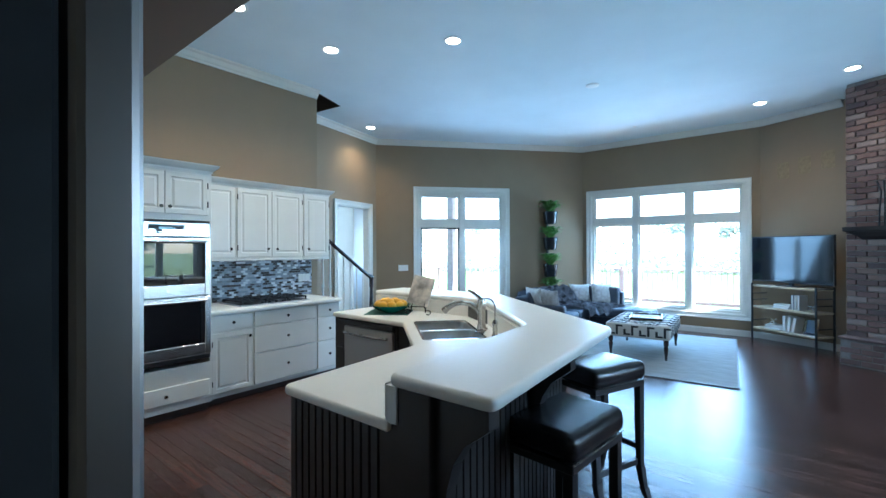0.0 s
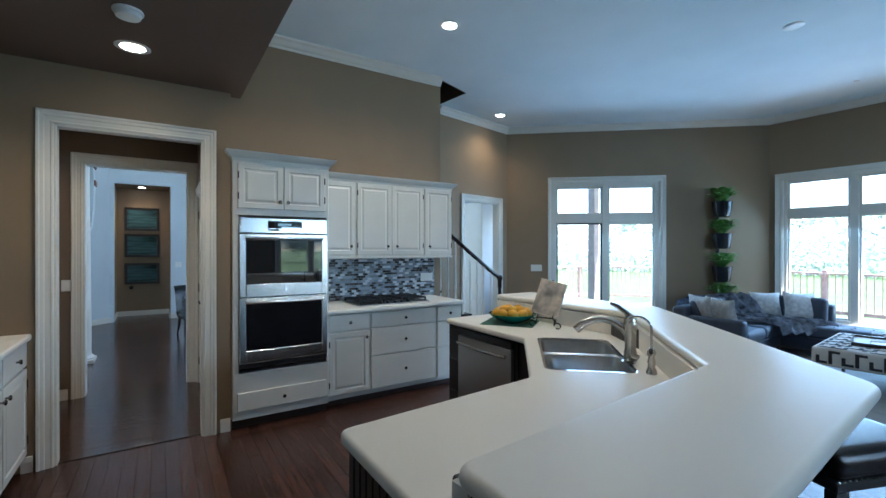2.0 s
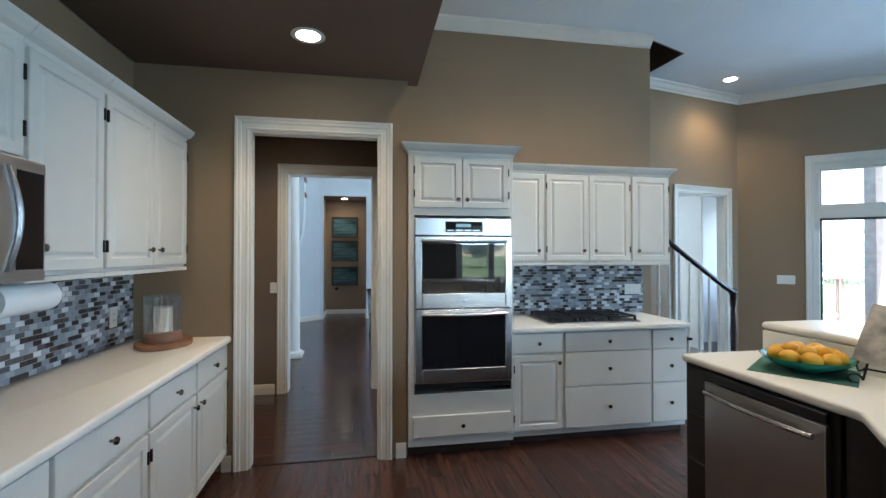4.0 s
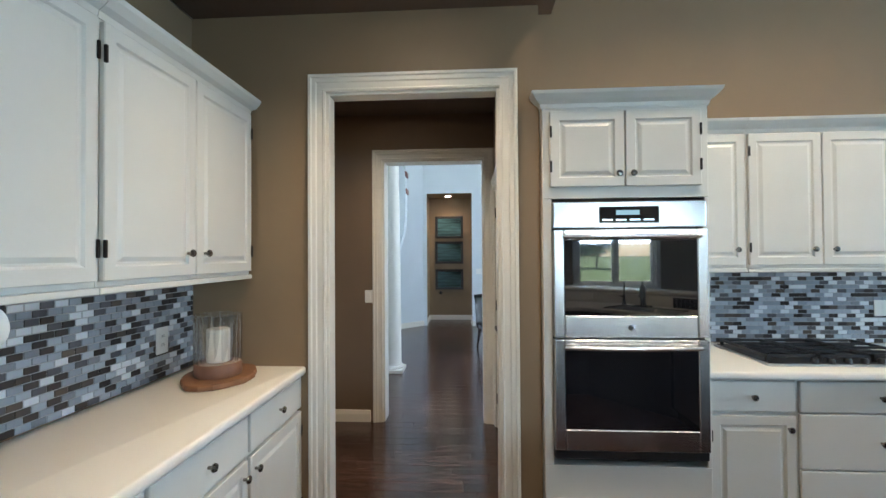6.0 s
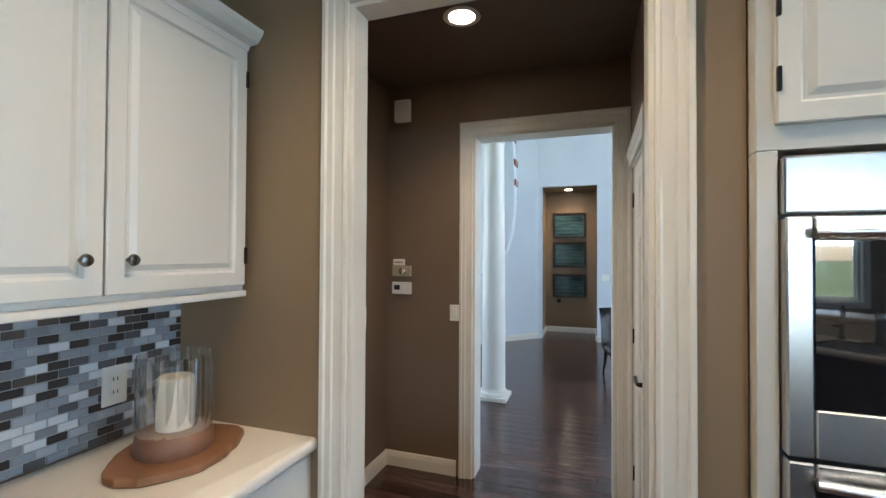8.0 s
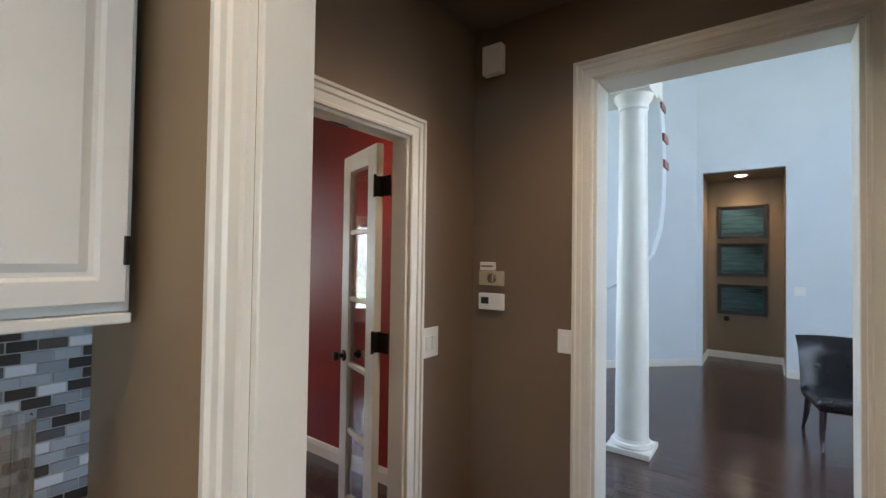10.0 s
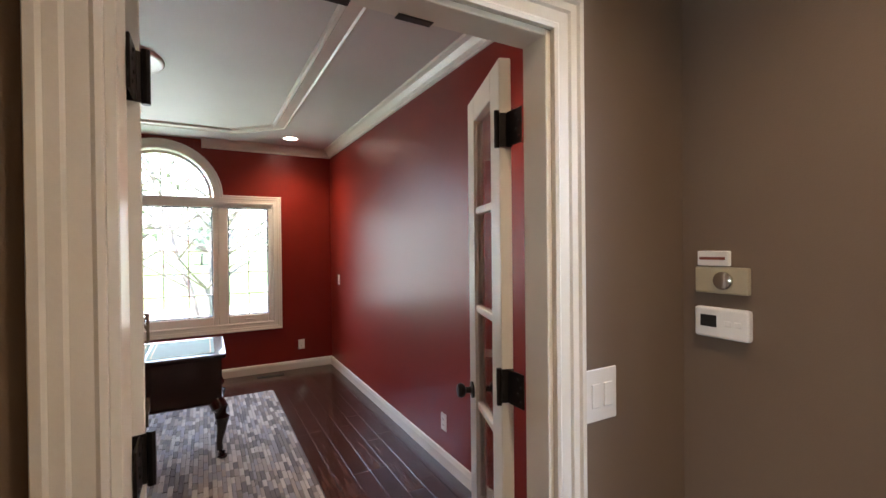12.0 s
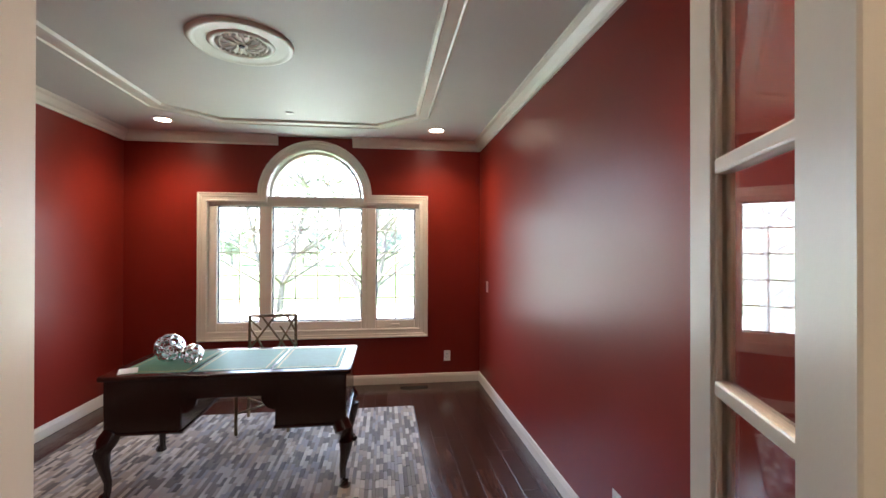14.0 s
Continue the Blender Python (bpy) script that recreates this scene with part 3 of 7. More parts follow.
def lay_boards(prefix, x0, x1, y0, y1, width, mat, mat_rest, along_x, near, parent, seed):
    """Rows of planks of a few lengths; those inside the near stretch are pieces of their own, the others are joined."""
    rnd = random.Random(seed)
    lengths = (0.55, 0.8, 1.05, 1.3)
    made = {}
    for ln in lengths:
        me = finish(board_mesh(ln - 0.0025, width - 0.002))
        me.materials.append(mat)
        made[ln] = me
    verts, faces = [], []
    a0, a1, b0, b1 = (x0, x1, y0, y1) if along_x else (y0, y1, x0, x1)
    rows = int((b1 - b0) / width)
    count = 0
    for r in range(rows):
        b = b0 + r * width
        a = a0 - rnd.random() * 0.9
        while a < a1:
            ln = rnd.choice(lengths)
            cx, cy = (a + ln / 2, b) if along_x else (b, a + ln / 2)
            inside = near[0] < cx < near[1] and near[2] < cy < near[3]
            if inside and a > a0 and a + ln < a1 and count < 300:
                ob = new(prefix, made[ln])
                ob.matrix_basis = pose(a, b, 0) if along_x else pose(b + width, a, 0, 0, 0, 90)
                ob.parent = parent
                count += 1
            else:
                s, e = max(a, a0), min(a + ln, a1)
                if e - s > 0.02:
                    k = len(verts)
                    g = 0.001
                    lo, hi = (s + g, b + g), (e - g, b + width - g)
                    if not along_x:
                        lo, hi = (b + g, s + g), (b + width - g, e - g)
                    for z in (-0.012, 0.0):
                        verts += [(lo[0], lo[1], z), (hi[0], lo[1], z), (hi[0], hi[1], z), (lo[0], hi[1], z)]
                    faces += [(k + 4, k + 5, k + 6, k + 7), (k, k + 1, k + 5, k + 4), (k + 1, k + 2, k + 6, k + 5), (k + 2, k + 3, k + 7, k + 6), (k + 3, k, k + 4, k + 7)]
            a += ln
    me = bpy.data.meshes.new("boards")
    me.from_pydata(verts, [], faces)
    me.materials.append(mat_rest)
    ob = new(prefix + "_rest", me)
    ob.parent = parent
    return tagged(ob, kind="stuff")


# ---- windows ----
def window_unit(name, m, cols, rows_z, width, z0, z1, label, depth=0.14, cas=True, trim=None, dark=()):
    """A framed window in the face m from 0 to width along it: cols are the glass spans, rows_z the glass bands."""
    trim = trim or TRIM
    root = thing(name, Matrix.Translation(m.translation), label, "window", kind="structure")
    t = Matrix.Translation(-m.translation) @ m

    def put(nm, bm, mat):
        bmesh.ops.transform(bm, matrix=t, verts=bm.verts)
        return part(nm, bm, mat, root)
    if cas:
        bm = bmesh.new()
        sweep(bm, [(0, z0), (0, z1), (width, z1), (width, z0)], CASING, closed=True, m=t)
        part("casing", bm, trim, root)
    spans = [0] + [v for c in cols for v in c] + [width]
    for a, b in zip(spans[::2], spans[1::2]):
        put("window_frame", boxes((a, b, z0, z1, -depth + 0.02, -0.03), bevel=0.006), trim)
    for c0, c1 in cols:
        zs = [z0] + [v for r in rows_z for v in r] + [z1]
        for a, b in zip(zs[::2], zs[1::2]):
            put("window_rail", boxes((c0, c1, a, b, -depth + 0.025, -0.035), bevel=0.006), trim)
        for r0, r1 in rows_z:
            e = 0.028
            mat = BLACK if (c0, r0) in dark else trim
            bm = boxes((c0, c0 + e, r0, r1, -0.10, -0.055), (c1 - e, c1, r0, r1, -0.10, -0.055), (c0 + e, c1 - e, r0, r0 + e, -0.10, -0.055), (c0 + e, c1 - e, r1 - e, r1, -0.10, -0.055), bevel=0.003)
            put("sash", bm, mat)
            p = put("pane", boxes((c0 + e, c1 - e, r0 + e, r1 - e, -0.084, -0.078)), CLEAR)
            p.visible_shadow = False
    # the reveal that lines the wall's thickness
    put("reveal", boxes((-0.004, 0.012, z0, z1, -depth, 0), (width - 0.012, width + 0.004, z0, z1, -depth, 0), (0.012, width - 0.012, z1 - 0.012, z1 + 0.004, -depth, 0), (0.012, width - 0.012, z0 - 0.004, z0 + 0.012, -depth, 0)), trim)
    return root


# wide living room window: three casements under three transoms
window_unit("window_living", face((P2[0] + 0.175, 9.39, 0), (1, 0), (0, -1)), [(0.06, 0.82), (0.92, 1.74), (1.84, 2.58)], [(0.42, 1.98), (2.10, 2.55)], 2.64, 0.36, 2.60, "wide white framed window with three tall panes and three transoms")
window_unit("window_patio", face((P1[0] + q.x * 0.81, P1[1] + q.y * 0.81, 0), q, (q.y, -q.x)), [(0.06, 0.84), (0.94, 1.70)], [(0.06, 1.93), (2.08, 2.56)], 1.78, 0.0, 2.64, "white sliding patio door under two transoms", dark=((0.06, 0.06),))
window_unit("window_east", face((3.8, 3.45, 0), (0, 1), (-1, 0)), [(0.06, 0.80), (0.90, 1.64)], [(0.86, 2.04)], 1.7, 0.80, 2.1, "broad two pane window behind the breakfast side", depth=0.12)
# both foyer windows are added out of view, to bring daylight in
window_unit("window_foyer_south", face((-8.5, -3.2, 0), (1, 0), (0, 1)), [(0.08, 1.05), (1.15, 2.12)], [(0.6, 2.6), (2.75, 4.5)], 2.2, 0.5, 4.6, "tall white foyer window, added out of view", depth=0.1)
window_unit("window_foyer_north", face((-6.07, 4.2, 0), (-1, 0), (0, -1)), [(0.08, 1.35), (1.45, 2.72)], [(0.6, 2.6), (2.75, 4.5)], 2.8, 0.5, 4.6, "tall white foyer window, added out of view", depth=0.1)

# arched office window
root = thing("window_office", pose(AX, OS, 0), "cream white triple window with a half round light above", "window", kind="structure")
A, Bq = -5.02 - AX, -2.74 - AX
bm = bmesh.new()
outline = [(Bq, 0.62), (Bq, 2.03), (AR, 2.03)] + [(AR * math.cos(math.pi * i / 28), AZ + AR * math.sin(math.pi * i / 28)) for i in range(0, 29)] + [(-AR, 2.03), (A, 2.03), (A, 0.62)]
fm = Matrix(((1, 0, 0, 0), (0, 0, 1, 0), (0, 1, 0, 0), (0, 0, 0, 1)))
sweep(bm, list(reversed(outline)), [(d * 1.05, w) for d, w in CASING], closed=True, m=fm)
part("casing", bm, TRIM, root)
bm = boxes((A, Bq, -0.13, -0.03, 1.985, 2.10), bevel=0.008)
part("transom_bar", bm, TRIM, root)
for a, b in ((A, -1.10), (-0.555, -0.50), (0.47, 0.60), (1.04, Bq)):
    part("window_frame", boxes((a, b, -0.13, -0.03, 0.62, 1.985), bevel=0.008), TRIM, root)
GL = [(-1.10, -0.66), (-0.50, 0.47), (0.60, 1.04)]
part("window_frame", boxes((-0.66, -0.555, -0.13, -0.03, 0.62, 1.985), bevel=0.008), TRIM, root)
for a, b in GL:
    part("sill_rail", boxes((a, b, -0.13, -0.03, 0.62, 0.715), bevel=0.008), TRIM, root)
    p = part("pane", boxes((a, b, -0.085, -0.079, 0.715, 1.985)), CLEAR, root)
    p.visible_shadow = False
    bm = bmesh.new()
    nx = 4 if b - a > 0.6 else 2
    for i in range(1, nx):
        x = a + (b - a) * i / nx
        box(bm, x - 0.006, x + 0.006, -0.092, -0.074, 0.715, 1.985)
    for i in range(1, 5):
        z = 0.715 + 1.27 * i / 5
        box(bm, a, b, -0.093, -0.073, z - 0.006, z + 0.006)
    part("grille", bm, TRIM, root)
    bm = boxes((a, a + 0.012, -0.10, -0.06, 0.715, 1.985), (b - 0.012, b, -0.10, -0.06, 0.715, 1.985), (a + 0.012, b - 0.012, -0.10, -0.06, 0.715, 0.727), (a + 0.012, b - 0.012, -0.10, -0.06, 1.973, 1.985))
    part("gasket", bm, BLACK, root)
for x in (-0.88, 0.82):
    part("crank", boxes((x - 0.05, x + 0.05, -0.03, -0.012, 0.655, 0.675), bevel=0.005), TRIM, root)
bm = bmesh.new()
sweep(bm, [((AR - 0.02) * math.cos(math.pi * i / 28), AZ + (AR - 0.02) * math.sin(math.pi * i / 28)) for i in range(29)], [(0, -0.12), (0.028, -0.12), (0.028, -0.04), (0, -0.04)], m=fm)
part("arch_frame", bm, TRIM, root)
bm = bmesh.new()
slab(bm, [((AR - 0.04) * math.cos(math.pi * i / 28), AZ + (AR - 0.04) * math.sin(math.pi * i / 28)) for i in range(29)], -0.085, -0.079)
for v in bm.verts:
    v.co = (v.co.x, v.co.z, v.co.y)
p = part("pane", bm, CLEAR, root)
p.visible_shadow = False
bm = bmesh.new()
for k in (1, 2, 3, 4):
    an = math.pi * k / 5
    tube(bm, [(0.19 * math.cos(an), -0.083, AZ + 0.19 * math.sin(an)), (0.48 * math.cos(an), -0.083, AZ + 0.48 * math.sin(an))], 0.007, 6)
tube(bm, [(0, -0.083, AZ), (0, -0.083, AZ + 0.48)], 0.006, 6)
tube(bm, [(0.19 * math.cos(math.pi * i / 16), -0.083, AZ + 0.19 * math.sin(math.pi * i / 16)) for i in range(17)], 0.007, 6)
part("grille", bm, TRIM, root)
# the reveal of the opening
bm = bmesh.new()
sweep(bm, list(reversed(outline)), [(-0.004, -0.16), (0.012, -0.16), (0.012, 0), (-0.004, 0)], closed=True, m=fm)
part("reveal", bm, TRIM, root)

# ---- daylight in the openings ----
sky_lamp("sky_living", look((-1.6, 9.56, 1.5), (-1.6, 5.0, -0.6)), 2.6, 2.2, 135, (0.42, 0.70, 1.0))
pm = Vector(P1) + q * 1.7
sky_lamp("sky_patio", look((pm.x - q.y * 0.2, pm.y + q.x * 0.2, 1.35), (pm.x + q.y * 3, pm.y - q.x * 3, 0.0)), 1.7, 2.5, 75, (0.42, 0.70, 1.0))
sky_lamp("sky_east", look((3.98, 4.3, 1.9), (0, 4.0, 0.6)), 1.6, 0.36, 120, (0.55, 0.78, 1.0))
sky_lamp("sky_office", look((AX, OS - 0.22, 1.5), (AX, -1.0, 0.5)), 2.2, 1.9, 40, (0.78, 0.91, 1.0))
# foyer lamps sit in the two added windows; the north one reaches the hall
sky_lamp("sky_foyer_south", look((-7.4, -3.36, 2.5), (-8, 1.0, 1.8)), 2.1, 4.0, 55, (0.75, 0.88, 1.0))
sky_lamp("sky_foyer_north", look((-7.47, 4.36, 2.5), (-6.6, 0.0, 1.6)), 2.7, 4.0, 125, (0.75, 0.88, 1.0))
# extra lamp in an unseen opening, added to brighten the room behind the stairs
sky_lamp("fill_stair_room", look((-6.72, 7.5, 1.55), (-6.4, 5.0, 1.2)), 0.9, 1.2, 8, (0.75, 0.88, 1.0))


# ---- ceiling lamps ----
def downlight(x, y, z, mat, power, color, trim_label):
    root = thing("recessed_light", pose(x, y, z), trim_label, "ceiling light", "recessed ceiling lights")
    bm = bmesh.new()
    ring = [(0.068, 0), (0.095, -0.001), (0.098, -0.005), (0.088, -0.009), (0.068, -0.006)]
    n = 24
    cir = [(math.cos(2 * math.pi * i / n), math.sin(2 * math.pi * i / n)) for i in range(n)]
    rs = [[bm.verts.new((r * c, r * s, h)) for c, s in cir] for r, h in ring]
    for i in range(len(rs)):
        a, b = rs[i], rs[(i + 1) % len(rs)]
        for k in range(n):
            bm.faces.new((a[k], a[(k + 1) % n], b[(k + 1) % n], b[k]))
    part("trim_ring", bm, PLATE, root, smooth=True)
    bm = bmesh.new()
    slab(bm, [(0.07 * c, 0.07 * s) for c, s in cir], -0.005, -0.002)
    part("lens", bm, mat, root)
    d = bpy.data.lights.new("downlight_lamp", "SPOT")
    d.energy, d.spot_size, d.spot_blend, d.shadow_soft_size, d.color = power * 0.16, radians(135), 0.9, 0.07, color
    lamp = new("lamp", d)
    lamp.parent = root
    lamp.location = (0, 0, -0.03)
    return root


WARM = (1.0, 0.77, 0.51)
for x, y in ((-3.47, 3.28), (-2.34, 3.94), (-5.37, 5.53), (-0.03, 8.3), (0.9, 7.47), (-3.42, 2.247)):
    downlight(x, y, HIGH, GLOW_COOL, 24 if x > -1 else 45, WARM, "white recessed ceiling light, switched on")
# unseen extra light, added to brighten the island top
downlight(-1.15, 2.3, HIGH, GLOW_COOL, 42, (1.0, 0.86, 0.68), "white recessed light over the island, added out of view")
downlight(-3.357, 0.809, LOW, GLOW_WARM, 40, WARM, "recessed light in the brown ceiling, switched on")
downlight(-4.837, 0.449, LOW, GLOW_WARM, 32, WARM, "recessed light in the hall ceiling, switched on")
for x, y in ((-2.53, -4.66), (-5.158, -4.673), (-5.158, -1.0), (-2.53, -1.0)):
    downlight(x, y, LOW, GLOW_WARM, 32, WARM, "recessed light in the office ceiling, switched on")
downlight(-11.4, 0.62, 2.8, GLOW_WARM, 24, WARM, "recessed light in the alcove ceiling, switched on")


# ---- kitchen cabinets ----
def panel(w, h, t=0.02, rail=0.058):
    """A raised panel door, its lower left corner at the origin, front towards -y."""
    bm = boxes((0, w, 0, t, 0, h), bevel=0.003)
    f = min((f for f in bm.faces), key=lambda f: f.calc_center_median().y)
    for th, dp in ((rail, 0.0), (0.010, -0.008), (0.012, 0.0), (0.022, 0.007)):
        bmesh.ops.inset_individual(bm, faces=[f], thickness=th, depth=dp)
    return bm


def drawer_front(w, h, t=0.02):
    return boxes((0, w, 0, t, 0, h), bevel=0.005, seg=2)


KNOB = finish(lathe(bmesh.new(), [(0.006, 0), (0.006, 0.012), (0.013, 0.016), (0.016, 0.022), (0.013, 0.028), (0.004, 0.030)], 14), True)
KNOB.materials.append(KNOB_METAL)
HINGE = finish(boxes((-0.0045, 0.0045, -0.007, 0.004, -0.028, 0.028), bevel=0.0015))
HINGE.materials.append(BRONZE)


def knob(parent, x, z):
    ob = new("knob", KNOB)
    ob.parent = parent
    ob.matrix_local = pose(x, 0, z, 90)
    return ob


def hinges(parent, x, h):
    for z in (0.10, h - 0.10):
        ob = new("hinge", HINGE)
        ob.parent = parent
        ob.matrix_local = pose(x, 0, z)


def door_part(root, x, y, z, w, h, knob_x=None, knob_z=None, hinge=None):
    d = part("door", panel(w, h), CABINET, root, m=pose(x, y - 0.02, z))
    if knob_x is not None:
        knob(d, knob_x, knob_z)
    if hinge is not None:
        hinges(d, hinge, h)
    return d


def drawer_part(root, x, y, z, w, h):
    d = part("drawer", drawer_front(w, h), CABINET, root, m=pose(x, y - 0.02, z))
    knob(d, w / 2, h / 2)
    return d


CAB_CROWN = [(0, 0), (0.006, 0), (0.01, 0.02), (0.03, 0.035), (0.05, 0.06), (0.055, 0.075), (0, 0.075)]


def cab_crown(root, w, d, z, sides=(True, True)):
    """Crown round the front and the open sides of a cabinet; the front is at y = 0, the back at y = d."""
    path = [(w, 0), (0, 0)]
    if sides[1]:
        path = [(w, d)] + path
    if sides[0]:
        path = path + [(0, d)]
    bm = bmesh.new()
    sweep(bm, list(reversed(path)), [(-a, z + b) for a, b in CAB_CROWN])
    part("crown", bm, CABINET, root)


R90, R180 = 90, 180
# oven cabinet
oc = thing("oven_cabinet", pose(-3.885, 1.445, 0, 0, 0, R90), "tall white cabinet housing a double wall oven", "cabinet")
W = 0.79
part("body", boxes((0, W, 0.0, 0.75, 0.125, 0.46), bevel=0.002), CABINET, oc)
part("top_box", boxes((0, W, 0.0, 0.75, 1.76, 2.21), bevel=0.002), CABINET, oc)
part("side_panel", boxes((0, 0.043, 0, 0.75, 0.461, 1.759), bevel=0.002), CABINET, oc)
part("side_panel", boxes((W - 0.02, W, 0, 0.75, 0.461, 1.759), bevel=0.002), CABINET, oc)
part("plinth", boxes((0.0, W, 0.012, 0.75, 0.08, 0.123)), CABINET, oc)
part("toe_kick", boxes((0.0, W, 0.075, 0.75, 0.0, 0.079)), TOE, oc)
door_part(oc, 0.035, 0.0, 1.815, 0.355, 0.37, 0.325, 0.06, 0.004)
door_part(oc, 0.397, 0.0, 1.815, 0.355, 0.37, 0.03, 0.06, 0.351)
drawer_part(oc, 0.03, 0.0, 0.155, W - 0.06, 0.15)
cab_crown(oc, W, 0.10, 2.205)

ov = thing("double_oven", pose(-3.885, 1.445, 0, 0, 0, R90), "stainless steel double wall oven with black glass doors", "oven")
ox0, ox1 = 0.045, 0.768
part("oven_body", boxes((ox0, ox1, 0.01, 0.55, 0.5, 1.74)), BLACK, ov)
cp = part("control_panel", boxes((ox0, ox1, -0.022, 0.01, 1.612, 1.742), bevel=0.006, seg=2), STEEL, ov)
part("display", boxes((0.265, 0.548, -0.025, -0.021, 1.636, 1.716), bevel=0.002), BLACK_GLASS, cp)
part("clock", boxes((0.345, 0.455, -0.0265, -0.0245, 1.675, 1.698)), DISPLAY, cp)
for i in range(4):
    part("button", boxes((0.280 + 0.065 * i, 0.328 + 0.065 * i, -0.0265, -0.0245, 1.648, 1.655)), SINK_STEEL, cp)
for nm, z0, z1, g0, g1 in (("upper_door", 1.085, 1.605, 1.19, 1.555), ("lower_door", 0.545, 1.075, 0.645, 1.035)):
    dr = part(nm, boxes((ox0 + 0.051, ox1 - 0.051, -0.035, 0.01, z0, g0), bevel=0.004), STEEL, ov)
    part("stile", boxes((ox0, ox0 + 0.05, -0.035, 0.01, z0, z1), bevel=0.004), STEEL, dr)
    part("stile", boxes((ox1 - 0.05, ox1, -0.035, 0.01, z0, z1), bevel=0.004), STEEL, dr)
    part("top_rail", boxes((ox0 + 0.051, ox1 - 0.051, -0.035, 0.01, g1, z1), bevel=0.004), STEEL, dr)
    part("glass", boxes((ox0 + 0.05, ox1 - 0.05, -0.032, -0.005, g0, g1), bevel=0.003), BLACK_GLASS, dr)
    bm = bmesh.new()
    hz = z1 - 0.035
    n = 14
    pts = [(ox0 + 0.045 + (ox1 - ox0 - 0.09) * i / n, -0.055 - 0.02 * math.sin(math.pi * i / n), hz) for i in range(n + 1)]
    tube(bm, pts, 0.012, 10)
    for x in (ox0 + 0.06, ox1 - 0.06):
        tube(bm, [(x, -0.03, hz), (x, -0.062, hz)], 0.01, 8)
    part("handle", bm, STEEL, dr, smooth=True)
bm = lathe(bmesh.new(), [(0.014, 0), (0.014, 0.006), (0.010, 0.008)], 16)
part("badge", bm, CHROME, ov, m=pose((ox0 + ox1) / 2, -0.035, 1.135, 90))
part("vent", boxes((ox0, ox1, -0.02, 0.01, 0.5, 0.538), bevel=0.003), BLACK, ov)


def base_cabinet(name, m, w, depth, rows, label, group, doors=1, flip=False, toe=0.108):
    """rows: heights of drawer fronts from the top; None is a door (or two) filling the rest."""
    root = thing(name, m, label, "cabinet", group)
    part("body", boxes((0, w, 0, depth, toe, 0.872), bevel=0.001), CABINET, root)
    part("plinth", boxes((0, w, 0.02, depth, 0.065, toe - 0.002)), CABINET, root)
    part("toe_kick", boxes((0, w, 0.075, depth, 0, 0.064)), TOE, root)
    z = 0.862
    for h in rows:
        if h is None:
            hh = z - toe - 0.02
            dw = (w - 0.02 - 0.006 * (doors - 1)) / doors
            for k in range(doors):
                right = (k == 0 and doors == 2) or (doors == 1 and not flip)
                door_part(root, 0.01 + k * (dw + 0.006), 0.0, toe + 0.01, dw, hh, dw - 0.035 if right else 0.035, hh - 0.06, 0.004 if right else dw - 0.004)
        else:
            drawer_part(root, 0.01, 0.0, z - h, w - 0.02, h)
            z -= h + 0.008
    return root


grp = "white cabinets under the cooktop"
bx = -3.955
base_cabinet("base_cabinet", pose(bx, 2.245, 0, 0, 0, R90), 0.42, 0.62, (0.15, None), "white base cabinet with a drawer over a panelled door", grp)
base_cabinet("drawer_cabinet", pose(bx, 2.667, 0, 0, 0, R90), 0.755, 0.62, (0.15, 0.265, 0.315), "white base cabinet with three wide drawers", grp)
base_cabinet("drawer_cabinet", pose(bx, 3.424, 0, 0, 0, R90), 0.33, 0.62, (0.15, 0.265, 0.315), "narrow white base cabinet with three drawers", grp)


def rounded(pts, r, seg=5):
    """The outline with its corners rounded off; r is one radius or one for each corner."""
    out = []
    n = len(pts)
    for i in range(n):
        rr = r[i] if isinstance(r, (list, tuple)) else r
        p, a, b = Vector(pts[i]), Vector(pts[i - 1]), Vector(pts[(i + 1) % n])
        if rr < 0.003:
            out.append(tuple(p))
            continue
        p0, p2 = p + (a - p).normalized() * rr, p + (b - p).normalized() * rr
        for k in range(seg + 1):
            t = k / seg
            out.append(tuple((1 - t) ** 2 * p0 + 2 * t * (1 - t) * p + t * t * p2))
    return out


bm = bmesh.new()
slab(bm, rounded([(-4.63, 2.24), (-3.905, 2.24), (-3.905, 3.765), (-4.63, 3.765)], [0, 0, 0.03, 0]), 0.875, 0.915, 0.012)
tagged(part("countertop", bm, COUNTER, smooth=True), "cream solid countertop under the cooktop", "countertop")

# wall cabinets over the cooktop
grp = "white wall cabinets over the cooktop"


def wall_cabinet(m, w, depth, z0, z1, doors, label, grp, sides=(False, False), knob_left=False, crown=True, name="wall_cabinet"):
    root = thing(name, m, label, "cabinet", grp)
    part("body", boxes((0, w, 0, depth, z0, z1), bevel=0.001), CABINET, root)
    part("light_rail", boxes((0, w, -0.018, 0.012, z0 - 0.022, z0 - 0.001), bevel=0.003), CABINET, root)
    dw = (w - 0.02 - 0.006 * (doors - 1)) / doors
    for k in range(doors):
        right = (k == 0 and doors == 2) or (doors == 1 and not knob_left)
        door_part(root, 0.01 + k * (dw + 0.006), 0.0, z0 + 0.018, dw, z1 - z0 - 0.036, dw - 0.052 if right else 0.052, 0.088, 0.003 if right else dw - 0.003)
    if crown:
        cab_crown(root, w, depth, z1 - 0.01, sides)
    return root


ux, uz0, uz1 = -4.31, 1.40, 2.185
wall_cabinet(pose(ux, 2.24, 0, 0, 0, R90), 0.422, 0.32, uz0, uz1, 1, "white wall cabinet with one panelled door", grp)
wall_cabinet(pose(ux, 2.664, 0, 0, 0, R90), 0.815, 0.32, uz0, uz1, 2, "white wall cabinet with two panelled doors", grp)
